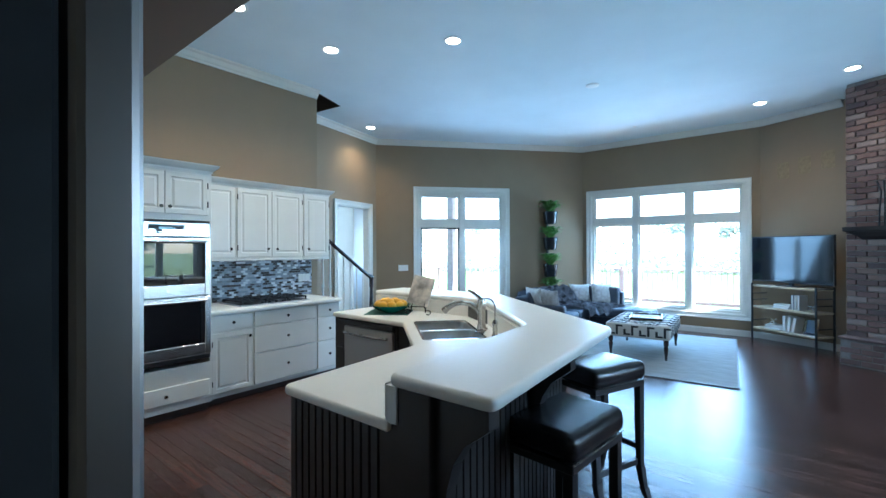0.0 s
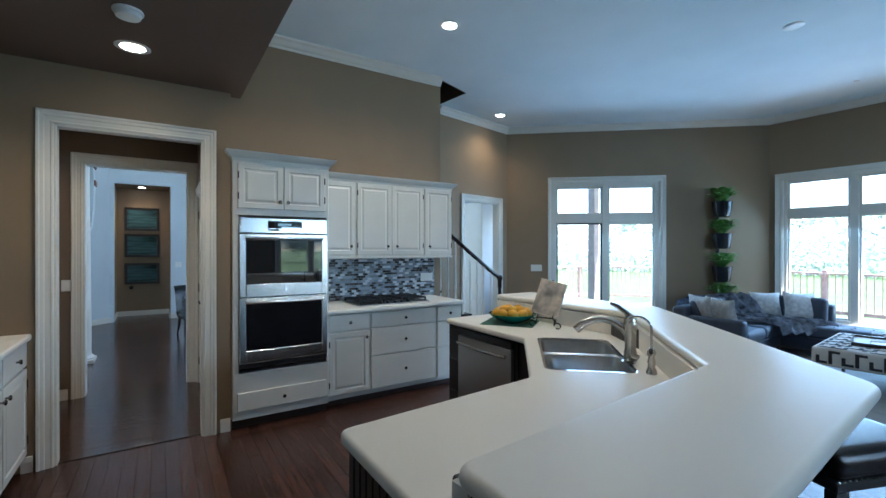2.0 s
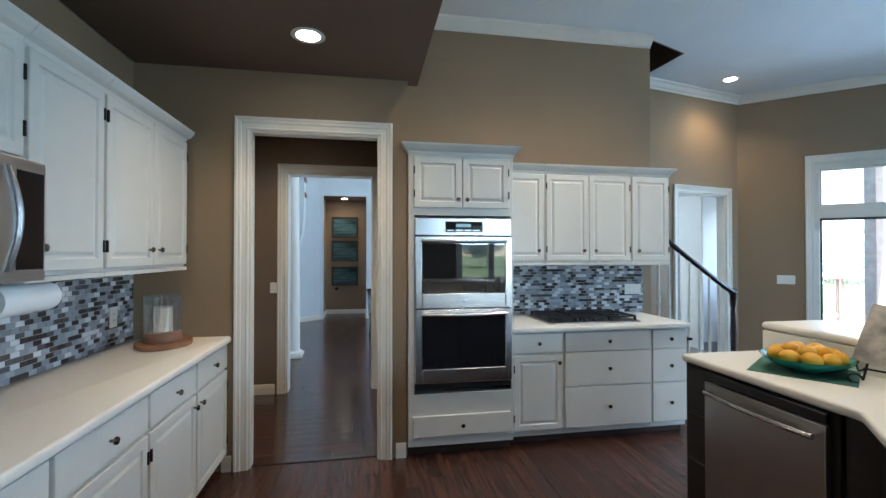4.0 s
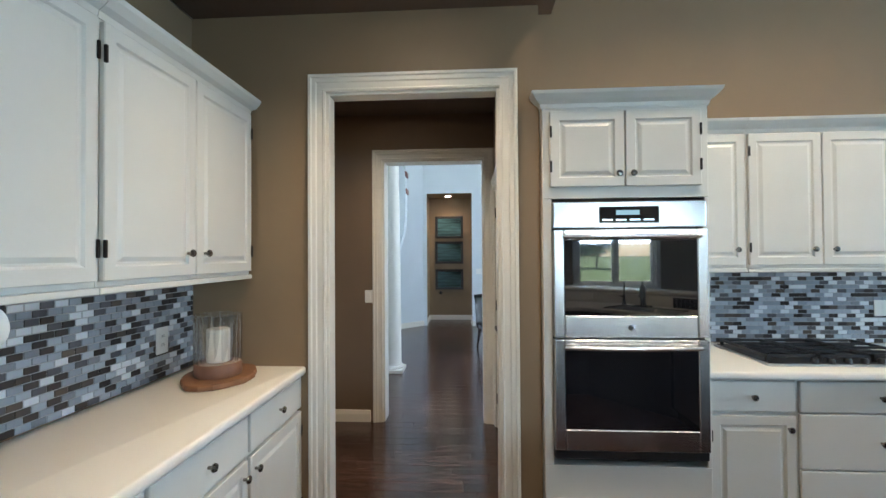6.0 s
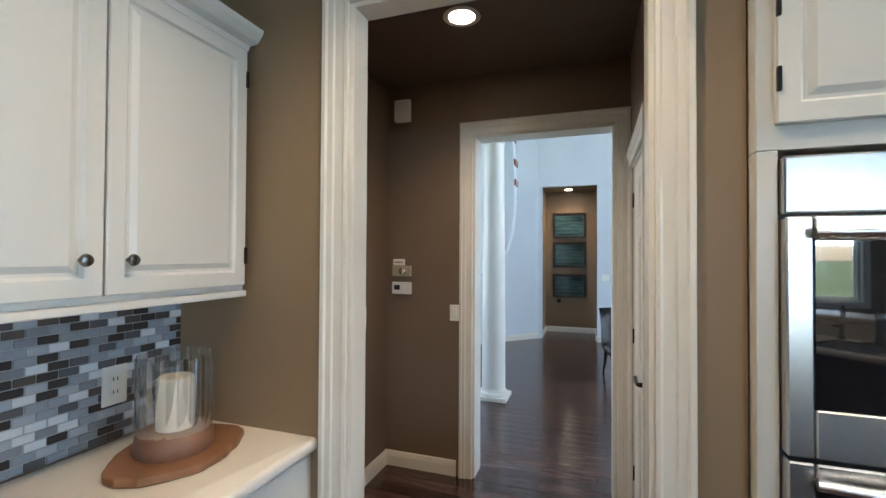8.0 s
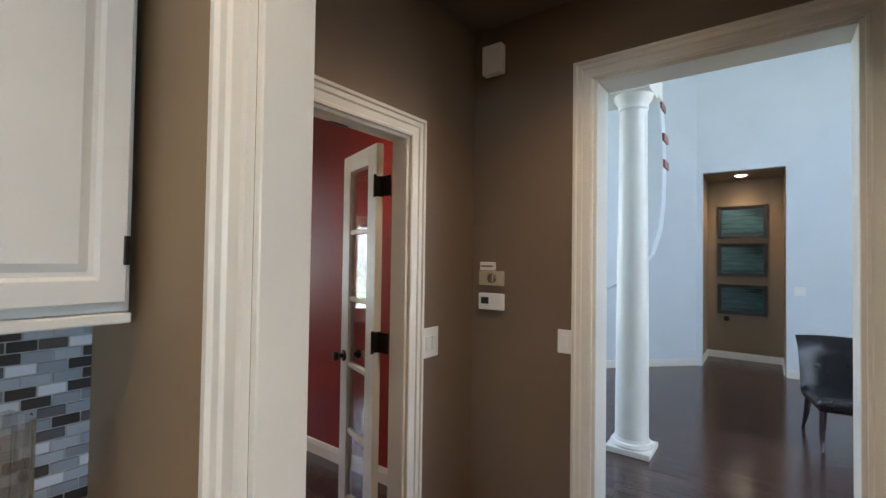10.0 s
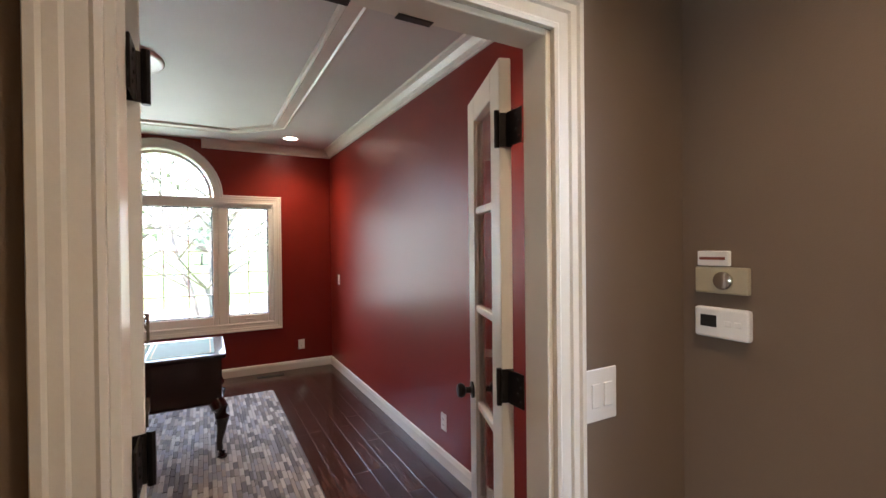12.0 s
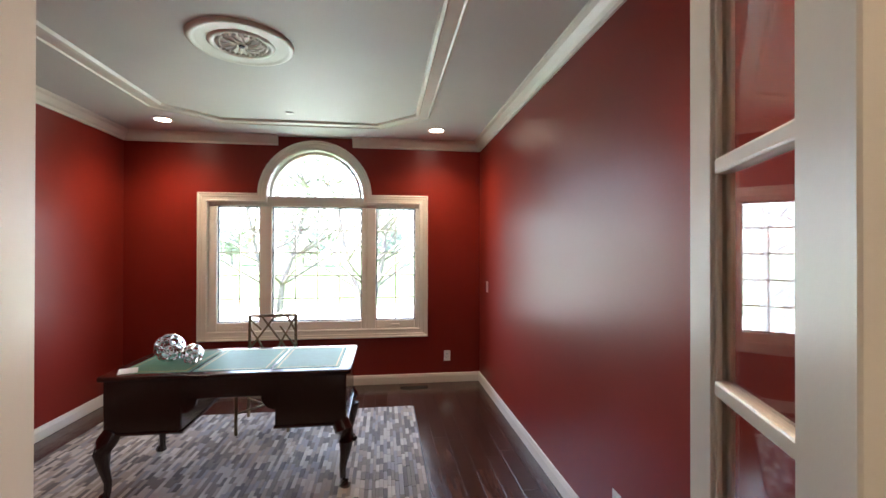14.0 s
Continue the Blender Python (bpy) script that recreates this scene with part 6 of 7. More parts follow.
fv = thing("floor_register", pose(-4.95, -4.98, 0.0), "dark bronze floor register near the window wall", "floor vent")
part("frame", boxes((-0.15, 0.15, -0.05, 0.05, 0.0005, 0.004), bevel=0.001), BRONZE, fv)
for k in range(9):
    part("slat", boxes((-0.13 + 0.03 * k, -0.113 + 0.03 * k, -0.038, 0.038, 0.004, 0.006)), BLACK, fv)


# ---- living room ----
lr = thing("area_rug", pose(-1.866, 7.32, 0, 0, 0, 5.5), "pale grey blue woven area rug with a dark edge", "rug")
part("weave", boxes((-1.6, 1.62, -1.5, 1.5, 0.0005, 0.012), bevel=0.004), RUG, lr)
part("border", boxes((-1.615, 1.635, -1.515, -1.501, 0.0005, 0.013), (-1.615, 1.635, 1.501, 1.515, 0.0005, 0.013), (1.621, 1.635, -1.5, 1.5, 0.0005, 0.013), (-1.615, -1.601, -1.5, 1.5, 0.0005, 0.013)), BLACK, lr)


def puffy(w, d, h, rnd, seg=4, dome=0.0):
    bm = boxes((-w / 2, w / 2, -d / 2, d / 2, 0, h), bevel=rnd, seg=seg)
    if dome:
        for v in bm.verts:
            if v.co.z > h * 0.6:
                v.co.z += dome * (1 - (2 * v.co.x / w) ** 2) * (1 - (2 * v.co.y / d) ** 2)
    return bm


# sectional: a long side along y and a chaise along x, meeting in the far corner
SB = pose(-3.36, 6.92, 0, 0, 0, 3)
sf = thing("sectional_sofa", SB, "charcoal blue tufted sectional sofa with a chaise", "sofa")
part("base", boxes((0.02, 0.86, 0.02, 1.36, 0.11, 0.27), bevel=0.012, seg=2), SOFA, sf)
part("chaise_base", boxes((0.02, 1.90, 1.365, 2.08, 0.11, 0.27), bevel=0.012, seg=2), SOFA, sf)
part("backrest", boxes((0.0, 0.19, 0.0, 2.10, 0.272, 0.69), bevel=0.05, seg=4), SOFA, sf, smooth=True)
part("backrest", boxes((0.195, 1.30, 1.93, 2.10, 0.272, 0.69), bevel=0.045, seg=4), SOFA, sf, smooth=True)
part("armrest", boxes((0.195, 0.88, 0.0, 0.15, 0.272, 0.58), bevel=0.045, seg=4), SOFA, sf, smooth=True)
for k in range(2):
    part("seat_cushion", puffy(0.68, 0.595, 0.16, 0.05, 4, 0.03), SOFA, sf, smooth=True, m=pose(0.54, 0.455 + 0.605 * k, 0.265))
    part("back_cushion", puffy(0.16, 0.60, 0.38, 0.06, 4), SOFA, sf, smooth=True, m=pose(0.275, 0.455 + 0.605 * k, 0.40, 0, -8))
part("chaise", puffy(1.70, 0.565, 0.165, 0.05, 4, 0.02), SOFA, sf, smooth=True, m=pose(1.05, 1.65, 0.265))
part("back_cushion", puffy(0.84, 0.15, 0.38, 0.06, 4), SOFA, sf, smooth=True, m=pose(0.83, 1.87, 0.40, -8))
TUFT = finish(lathe(bmesh.new(), [(0.014, 0), (0.011, 0.006), (0.003, 0.008)], 8), True)
TUFT.materials.append(SOFA)
for k in range(3):
    for j in range(9):
        ob = new("tuft_button", TUFT)
        ob.parent = sf
        ob.matrix_local = pose(0.36 + 0.175 * j, 1.46 + 0.17 * k, 0.432)
for x, y in ((0.08, 0.08), (0.80, 0.08), (0.08, 2.02), (1.82, 2.02), (1.82, 1.43), (0.80, 1.43)):
    part("foot", lathe(bmesh.new(), [(0.022, 0.002), (0.034, 0.11)], 10), ESPRESSO, sf, m=pose(x, y, 0))


def cushion(m, s, label):
    root = thing("throw_pillow", m, label, "cushion", "pillows on the sofa")
    bm = bmesh.new()
    n = 10
    for sgn in (-1, 1):
        g = []
        for i in range(n + 1):
            row = []
            for j in range(n + 1):
                u, v = 2 * i / n - 1, 2 * j / n - 1
                k = (1 - u ** 4) * (1 - v ** 4)
                pinch = 1 - 0.10 * (1 - u * u) * v * v
                pinch2 = 1 - 0.10 * (1 - v * v) * u * u
                row.append(bm.verts.new((u * s / 2 * pinch2, sgn * 0.075 * k ** 0.6, s / 2 + v * s / 2 * pinch)))
            g.append(row)
        for i in range(n):
            for j in range(n):
                bm.faces.new((g[i][j], g[i + 1][j], g[i + 1][j + 1], g[i][j + 1]))
    bmesh.ops.remove_doubles(bm, verts=bm.verts, dist=1e-4)
    part("cover", bm, PILLOW, root, smooth=True)


cushion(SB @ pose(0.34, 0.30, 0.45, -18, 0, 152), 0.42, "silver patterned square pillow leaning on the armrest")
cushion(SB @ pose(0.56, 0.27, 0.45, -20, 0, 172), 0.40, "pale grey square pillow leaning on the armrest")
cushion(SB @ pose(0.47, 0.52, 0.45, -24, 0, 140), 0.40, "silver patterned square pillow leaning on the sofa")
cushion(SB @ pose(0.60, 1.68, 0.44, -20, 0, 35), 0.40, "pale grey square pillow leaning in the sofa corner")
cushion(SB @ pose(0.98, 1.74, 0.44, -16, 4, 42), 0.42, "silver patterned square pillow leaning on the sofa")
tb = thing("fur_throw", SB, "grey striped fur throw draped over the sofa", "throw blanket")
bm = bmesh.new()
line = [Vector(p) for p in ((-0.045, 0.92, 0.50), (-0.04, 0.94, 0.70), (0.10, 0.98, 0.745), (0.28, 1.02, 0.80), (0.40, 1.06, 0.72), (0.50, 1.12, 0.53), (0.72, 1.22, 0.49), (0.98, 1.32, 0.50), (1.16, 1.36, 0.46), (1.22, 1.335, 0.34))]
n1, n2 = 54, 26
g = []
for i in range(n1 + 1):
    f = i / n1 * (len(line) - 1)
    k = min(int(f), len(line) - 2)
    c = line[k].lerp(line[k + 1], f - k)
    row = []
    for j in range(n2 + 1):
        w = (j / n2 - 0.5) * (0.86 - 0.12 * math.sin(4 * i / n1))
        fold = 0.028 * math.sin(j * 1.15 + 2.2 * math.sin(5 * i / n1)) + 0.05 * noise.noise(Vector((w * 6, f * 0.8, 3)))
        row.append(bm.verts.new((c.x + 0.45 * w + 0.5 * fold, c.y + 0.80 * w, c.z + fold + 0.012 * noise.noise(Vector((w * 30, f * 5, 0))))))
    g.append(row)
for i in range(n1):
    for j in range(n2):
        bm.faces.new((g[i][j], g[i + 1][j], g[i + 1][j + 1], g[i][j + 1]))
bmesh.ops.solidify(bm, geom=bm.faces[:], thickness=0.025)
part("fur", bm, FUR, tb, smooth=True)

# ottoman with a maze pattern
ot = thing("ottoman", pose(-1.37, 7.28, 0.012, 0, 0, 5), "black and cream maze patterned ottoman on turned legs", "ottoman")
ow, od = 0.82, 1.22
part("cushion", boxes((-ow / 2, ow / 2, -od / 2, od / 2, 0.27, 0.46), bevel=0.03, seg=3), ZEBRA_A, ot, smooth=True)
ro = random.Random(3)
bm = bmesh.new()
cell = 0.10


def bar(u0, u1, v0, v1):
    box(bm, u0, u1, v0, v1, 0.458, 0.4635)


for i in range(8):
    for j in range(12):
        u, v = -ow / 2 + 0.04 + i * cell, -od / 2 + 0.03 + j * cell
        k = (i + 2 * j) % 4
        if k in (0, 1):
            bar(u, u + 0.105, v, v + 0.032)
        if k in (1, 2):
            bar(u, u + 0.032, v, v + 0.105)
        if k == 3:
            bar(u + 0.04, u + 0.075, v + 0.03, v + 0.065)
tagged(part("pattern_top", bm, ZEBRA_B, ot), kind="stuff")
for s in (-1, 1):
    bm = bmesh.new()
    for i in range(8):
        u = -ow / 2 + 0.04 + i * cell
        a, b = sorted((s * od / 2, s * (od / 2 + 0.003)))
        box(bm, u, u + 0.03, a, b, 0.30, 0.43 if i % 2 else 0.38)
        box(bm, u, u + 0.09, a, b, 0.41 if i % 2 else 0.30, 0.435 if i % 2 else 0.325)
    for j in range(11):
        v = -od / 2 + 0.06 + j * cell
        a, b = sorted((s * ow / 2, s * (ow / 2 + 0.003)))
        box(bm, a, b, v, v + 0.03, 0.30, 0.43 if j % 2 else 0.38)
        box(bm, a, b, v, v + 0.09, 0.41 if j % 2 else 0.30, 0.435 if j % 2 else 0.325)
    tagged(part("pattern_side", bm, ZEBRA_B, ot), kind="stuff")
for sx in (-1, 1):
    for sy in (-1, 1):
        part("leg", lathe(bmesh.new(), [(0.014, 0), (0.018, 0.02), (0.016, 0.05), (0.024, 0.11), (0.030, 0.16), (0.020, 0.18), (0.032, 0.20), (0.032, 0.27)], 14), MAHOGANY, ot, smooth=True, m=pose(sx * (ow / 2 - 0.06), sy * (od / 2 - 0.06), 0))
ty = thing("serving_tray", pose(-1.35, 7.32, 0.476, 0, 0, 12), "pale tray with dark rim and metal handles", "tray")
part("base", boxes((-0.2, 0.2, -0.27, 0.27, 0, 0.01), bevel=0.003), BOOK_A, ty)
bm = bmesh.new()
sweep(bm, [(-0.2, -0.27), (0.2, -0.27), (0.2, 0.27), (-0.2, 0.27)], [(0, 0), (-0.012, 0), (-0.012, 0.035), (0, 0.035)], closed=True)
part("rim", bm, MAHOGANY, ty)
for s in (-1, 1):
    bm = bmesh.new()
    tube(bm, [(-0.07, s * 0.272, 0.03), (-0.065, s * 0.285, 0.065), (0.065, s * 0.285, 0.065), (0.07, s * 0.272, 0.03)], 0.006, 8)
    part("handle", bm, NICKEL, ty, smooth=True)

# media shelf and television, turned across the corner
u2 = (Vector((0.545, 8.57)) - Vector((-0.18, 9.13))).normalized()
sa = math.degrees(math.atan2(u2.y, u2.x))
sh = thing("media_shelf", pose(-0.19, 9.12, 0, 0, 0, sa), "open shelf unit with blond boards and a black metal frame", "shelf")
SW_, SD = 0.98, 0.34
for x in (0.0, SW_):
    for y in (0.0, SD):
        part("post", boxes((x - 0.012, x + 0.012, y - 0.012, y + 0.012, 0, 0.935), bevel=0.003), IRON, sh)
for z in (0.20, 0.54, 0.88):
    part("shelf_board", boxes((0.0, SW_, 0.002, SD - 0.002, z, z + 0.028), bevel=0.004), BLOND, sh)
for x in (0.0, SW_):
    for z in (0.33, 0.66, 0.76, 0.90):
        part("side_bar", boxes((x - 0.006, x + 0.006, 0.012, SD - 0.012, z, z + 0.012), bevel=0.002), IRON, sh)
tv = thing("television", pose(-0.19, 9.12, 0.909, 0, 0, sa), "flat black television standing on the shelf unit", "television")
part("foot", boxes((0.32, 0.66, 0.08, 0.28, 0, 0.012), bevel=0.004, seg=2), BLACK, tv)
part("neck", boxes((0.46, 0.52, 0.17, 0.20, 0.012, 0.08)), BLACK, tv)
part("case", boxes((-0.13, 1.11, 0.15, 0.195, 0.05, 0.775), bevel=0.006, seg=2), BLACK, tv)
part("screen", boxes((-0.115, 1.095, 0.1475, 0.1495, 0.07, 0.76)), SCREEN, tv)


def book(m, w, h, d, mat, label):
    root = thing("book", m, label, "book", "books on the shelf unit")
    part("cover", boxes((0, w, 0, d, 0, 0.003), (0, w, 0, d, h - 0.003, h), (0, 0.003, 0, d, 0.003, h - 0.003)), mat, root)
    part("page_block", boxes((0.0035, w - 0.004, 0.004, d - 0.004, 0.0032, h - 0.0032)), PAPER, root)


SHM = pose(-0.19, 9.12, 0, 0, 0, sa)
for k, (x, z) in enumerate(((0.30, 0.568), (0.31, 0.60), (0.16, 0.228), (0.17, 0.262))):
    book(SHM @ pose(x, 0.06, z, 0, 0, 3 * k), 0.24, 0.031, 0.17, BOOK_A, "white book lying flat on a shelf")
for k in range(3):
    book(SHM @ pose(0.56 + 0.045 * k, 0.08, 0.568, 0, -90, 0) @ pose(0, 0, -0.04), 0.22, 0.036, 0.16, BOOK_B if k == 0 else BOOK_A, "upright book on the middle shelf")
    book(SHM @ pose(0.44 + 0.06 * k, 0.08, 0.228, 0, -90 + 6 * k, 0) @ pose(0, 0, -0.04), 0.23, 0.045, 0.17, BOOK_A, "pale upright book on the lower shelf")
pf = thing("photo_frame", SHM @ pose(0.72, 0.12, 0.228, -14), "silver photo frame leaning on the lower shelf", "picture frame")
bm = bmesh.new()
sweep(bm, [(0, 0), (0.19, 0), (0.19, 0.25), (0, 0.25)], [(0, 0), (0, 0.014), (0.03, 0.018), (0.03, 0)], closed=True, m=Matrix(((1, 0, 0, 0), (0, 0, -1, 0), (0, 1, 0, 0), (0, 0, 0, 1))))
part("frame", bm, CHROME, pf)
part("print", boxes((0.0, 0.19, -0.004, -0.001, 0.0, 0.25)), BOOK_B, pf)
for x, z in ((0.80, 0.568), (0.22, 0.295)):
    jk = thing("jack_ornament", SHM @ pose(x, 0.16, z), "chrome jack shaped ornament on the shelf", "ornament", "chrome jack ornaments")
    for k in range(6):
        a, b = k * math.pi / 3, 0.6 if k % 2 else -0.6
        v = Vector((math.cos(a) * math.cos(b), math.sin(a) * math.cos(b), math.sin(b))) * 0.055
        bm = bmesh.new()
        tube(bm, [(0, 0, 0.05), tuple(v + Vector((0, 0, 0.05)))], 0.007, 8, [0.006, 0.011])
        part("arm", bm, CHROME, jk, smooth=True)

# unpainted patches on the wall
w2 = (Vector(P4) - Vector(P3)).normalized()
wa = math.degrees(math.atan2(w2.y, w2.x))
for s, z in ((0.34, 2.73), (0.63, 2.77), (0.93, 2.80)):
    pt = thing("wall_patch", pose(P3[0] + w2.x * s, P3[1] + w2.y * s, z, 0, 0, wa), "square patch of bare tan plaster on the wall", "wall patch", "plaster patches")
    part("plaster", boxes((-0.085, 0.085, -0.004, 0, -0.13, 0.13), bevel=0.001), PATCH, pt)

# fireplace
fp = thing("brick_fireplace", pose(0.875, 8.15, 0, 0, 0, wa), "red brick chimney breast with raised hearth and dark mantel", "fireplace")
part("core", boxes((0.012, 2.6, 0.012, 1.2, 0.36, HIGH - 0.001)), MORTAR, fp)
part("hearth_core", boxes((0.0, 2.6, -0.14, 1.0, 0.0, 0.33)), MORTAR, fp)
part("hearth_slab", boxes((-0.03, 2.62, -0.17, 1.0, 0.33, 0.362), bevel=0.012, seg=2), BRICK_REST, fp)
bm = bmesh.new()
sweep(bm, [(0.25, 1.1), (0.25, 0.0), (2.6, 0.0)], [(0, 1.60), (-0.06, 1.60), (-0.09, 1.64), (-0.16, 1.69), (-0.20, 1.71), (-0.20, 1.76), (0, 1.76)])
part("mantel", bm, ESPRESSO, fp)
part("firebox", boxes((0.75, 1.75, 0.0, 0.6, 0.364, 1.2)), BLACK, fp)
ir = thing("iron_ornament", pose(0.875, 8.15, 1.762, 0, 0, wa) @ pose(0.42, -0.10, 0), "pair of black wrought iron sconces on the mantel", "ornament")
bm = bmesh.new()
for dx in (-0.05, 0.0, 0.05):
    tube(bm, [(dx, 0, 0), (dx, 0.01, 0.2), (dx * 0.6, 0.0, 0.42), (dx * 1.3, -0.02, 0.55)], 0.009, 8)
part("iron_work", bm, IRON, ir, smooth=True)


# hanging ferns
def fern(m, pot, seed):
    root = thing("hanging_fern", m, "green fern in a black wall pot" if pot else "green fern tuft in a low wall pot", "potted plant", "column of wall ferns")
    part("pot", lathe(bmesh.new(), [(0.07, 0), (0.085, 0.02), (0.10, 0.15), (0.105, 0.17), (0.098, 0.175), (0.09, 0.16), (0.02, 0.15)], 20), POT, root, smooth=True)
    part("bracket", boxes((-0.012, 0.012, 0.09, 0.13, -0.1, 0.25), bevel=0.003), IRON, root)
    rr = random.Random(seed)
    bm = bmesh.new()
    for k in range(85):
        a = rr.uniform(0, 2 * math.pi)
        ln = rr.uniform(0.09, 0.20)
        up = rr.uniform(0.10, 0.20)
        prev = None
        dx, dy = math.cos(a), math.sin(a)
        if dy > 0.3:
            ln *= 0.5
        for i in range(8):
            t = i / 7
            p = Vector((dx * ln * t, dy * ln * t, 0.16 + up * math.sin(t * 1.9) - 0.03 * t * t))
            w = 0.034 * math.sin(math.pi * (0.12 + 0.85 * t))
            sd = Vector((-dy, dx, 0)) * w
            if prev is not None:
                q0, s0 = prev
                for sg in (-1, 1):
                    tip = p.lerp(q0, 0.3) + sg * sd * 1.5 + Vector((0, 0, -0.006))
                    bm.faces.new([bm.verts.new(v) for v in (q0, p, tip)])
            prev = (p, sd)
    part("fronds", bm, LEAF, root)


base = Vector(P1) + q * 3.48
for k, z in enumerate((2.0, 1.48, 0.94, 0.45)):
    fern(pose(base.x + q.y * 0.19, base.y - q.x * 0.19, z, 0, 0, qa) @ Matrix.Scale(1.42, 4), True, 30 + k)


# ---- stairs ----
ss = thing("staircase", pose(-5.1, 5.25, 0), "white painted staircase with dark treads and a dark handrail", "staircase")
for k in range(9):
    z = 0.18 * (k + 1)
    y1 = -0.26 * k
    part("tread", boxes((-0.66 + 0.10 * (k > 2) + 0.03 * k * (k > 3) * 0.5, 0.02, y1 - 0.28, y1 + 0.02, z - 0.03, z), bevel=0.006, seg=2), MAHOGANY, ss)
    part("riser", boxes((-0.55, 0.0, y1 - 0.02, y1, z - 0.18, z - 0.031)), TRIM, ss)
part("stringer", boxes((0.0, 0.018, -2.3, 0.0, 0.0, 0.16)), TRIM, ss)
rail = [(0.0, 0.06, 1.05), (0.0, 0.0, 1.06), (0.0, -0.10, 1.12), (0.0, -2.3, 2.70)]
bm = bmesh.new()
tube(bm, rail, 0.028, 10)
part("handrail", bm, MAHOGANY, ss, smooth=True)
bm = lathe(bmesh.new(), [(0.04, 0), (0.04, 0.28), (0.03, 0.30), (0.026, 0.34), (0.034, 0.60), (0.024, 0.86), (0.034, 0.90), (0.034, 1.0), (0.045, 1.02), (0.04, 1.06), (0.012, 1.08)], 16)
part("newel", bm, MAHOGANY, ss, smooth=True, m=pose(0, 0.04, 0))
BAL = [(0.016, 0), (0.016, 0.16), (0.012, 0.18), (0.02, 0.24), (0.014, 0.34), (0.012, 0.6), (0.011, 0.80), (0.011, 1.0)]
for k in range(17):
    y = -0.14 - 0.128 * k
    zf = 0.18 * (int(-y / 0.26) + 1)
    zt = 1.12 + (-y - 0.10) * 0.718
    h = zt - zf
    part("baluster", lathe(bmesh.new(), [(r, z * h) for r, z in BAL], 10), TRIM, ss, smooth=True, m=pose(0, y, zf))
# open door leaf in the room behind the stairs
sd = thing("panel_door", pose(-5.93, 5.62, 0, 0, 0, 200), "open white panelled door behind the stairs", "door")
part("slab", boxes((0, 0.68, 0, 0.035, 0.01, 2.28), bevel=0.003), TRIM, sd)
for z0, z1 in ((0.2, 1.0), (1.15, 2.1)):
    bm = boxes((0.1, 0.58, -0.004, 0.001, z0, z1), bevel=0.0015)
    f = min(bm.faces, key=lambda f: f.calc_center_median().y)
    bmesh.ops.inset_individual(bm, faces=[f], thickness=0.03, depth=-0.003)
    part("panel", bm, TRIM, sd)

# ---- foyer ----
cl = thing("round_column", pose(-7.33, 0.07, 0), "tall white round column on a square base", "column")
part("plinth", boxes((-0.165, 0.165, -0.165, 0.165, 0, 0.045), bevel=0.006, seg=2), TRIM, cl)
part("base_ring", lathe(bmesh.new(), [(0.155, 0.045), (0.16, 0.06), (0.15, 0.08), (0.135, 0.085), (0.13, 0.10), (0.128, 0.11)], 32), TRIM, cl, smooth=True)
part("shaft", lathe(bmesh.new(), [(0.126, 0.105), (0.124, 0.5), (0.118, 1.4), (0.108, 2.3), (0.105, 2.72)], 36), TRIM, cl, smooth=True)
part("capital", lathe(bmesh.new(), [(0.105, 2.715), (0.115, 2.73), (0.112, 2.745), (0.12, 2.775), (0.145, 2.81), (0.15, 2.84)], 32), TRIM, cl, smooth=True)
part("abacus", boxes((-0.155, 0.155, -0.155, 0.155, 2.84, 2.885), bevel=0.005), TRIM, cl)
# curved upper stair carried by the column
cs = thing("curved_stair", pose(-8.3, 0, 0), "curved upper stair with a pale underside and red brown treads", "staircase")
prof = [(0.05, 3.55), (0.09, 3.2), (0.122, 2.85), (0.135, 2.45), (0.128, 2.1), (0.10, 1.81), (0.03, 1.58), (-0.10, 1.40), (-0.387, 1.22), (-0.8, 1.08), (-1.25, 1.02), (-1.25, 3.55)]
bm = bmesh.new()
lo = [bm.verts.new((0.10 - 0.16 * max(0, -y), y, z)) for y, z in prof]
hi = [bm.verts.new((-0.10 - 0.16 * max(0, -y), y, z)) for y, z in prof]
bm.faces.new(lo)
bm.faces.new(list(reversed(hi)))
for i in range(len(prof)):
    bm.faces.new((lo[i], lo[(i + 1) % len(prof)], hi[(i + 1) % len(prof)], hi[i]))
part("underside", bm, PALE, cs)
for k, (y, z) in enumerate(((0.07, 3.36), (0.10, 3.0), (0.125, 2.68), (0.13, 2.42))):
    part("tread", boxes((-0.14, 0.085, y - 0.3, y + 0.022, z, z + 0.075), bevel=0.006, seg=2), TREAD, cs)
part("landing", boxes((0.60, 1.25, -1.6, 0.22, 2.886, 3.2), bevel=0.004), TRIM, cs)


def framed(y0, y1, z0, z1):
    root = thing("framed_picture", pose(-11.8, (y0 + y1) / 2, z0, 0, 0, 90), "dark seascape print in a black frame", "picture", "three pictures in the alcove")
    w, h = y1 - y0, z1 - z0
    bm = bmesh.new()
    sweep(bm, [(-w / 2, 0), (w / 2, 0), (w / 2, h), (-w / 2, h)], [(0, 0.002), (0.0, 0.03), (0.05, 0.022), (0.055, 0.002)], closed=True, m=Matrix(((1, 0, 0, 0), (0, 0, -1, 0), (0, 1, 0, 0), (0, 0, 0, 1))))
    part("frame", bm, ESPRESSO, root)
    part("print", boxes((-w / 2 + 0.05, w / 2 - 0.05, -0.012, -0.003, 0.05, h - 0.05)), PICTURE, root)


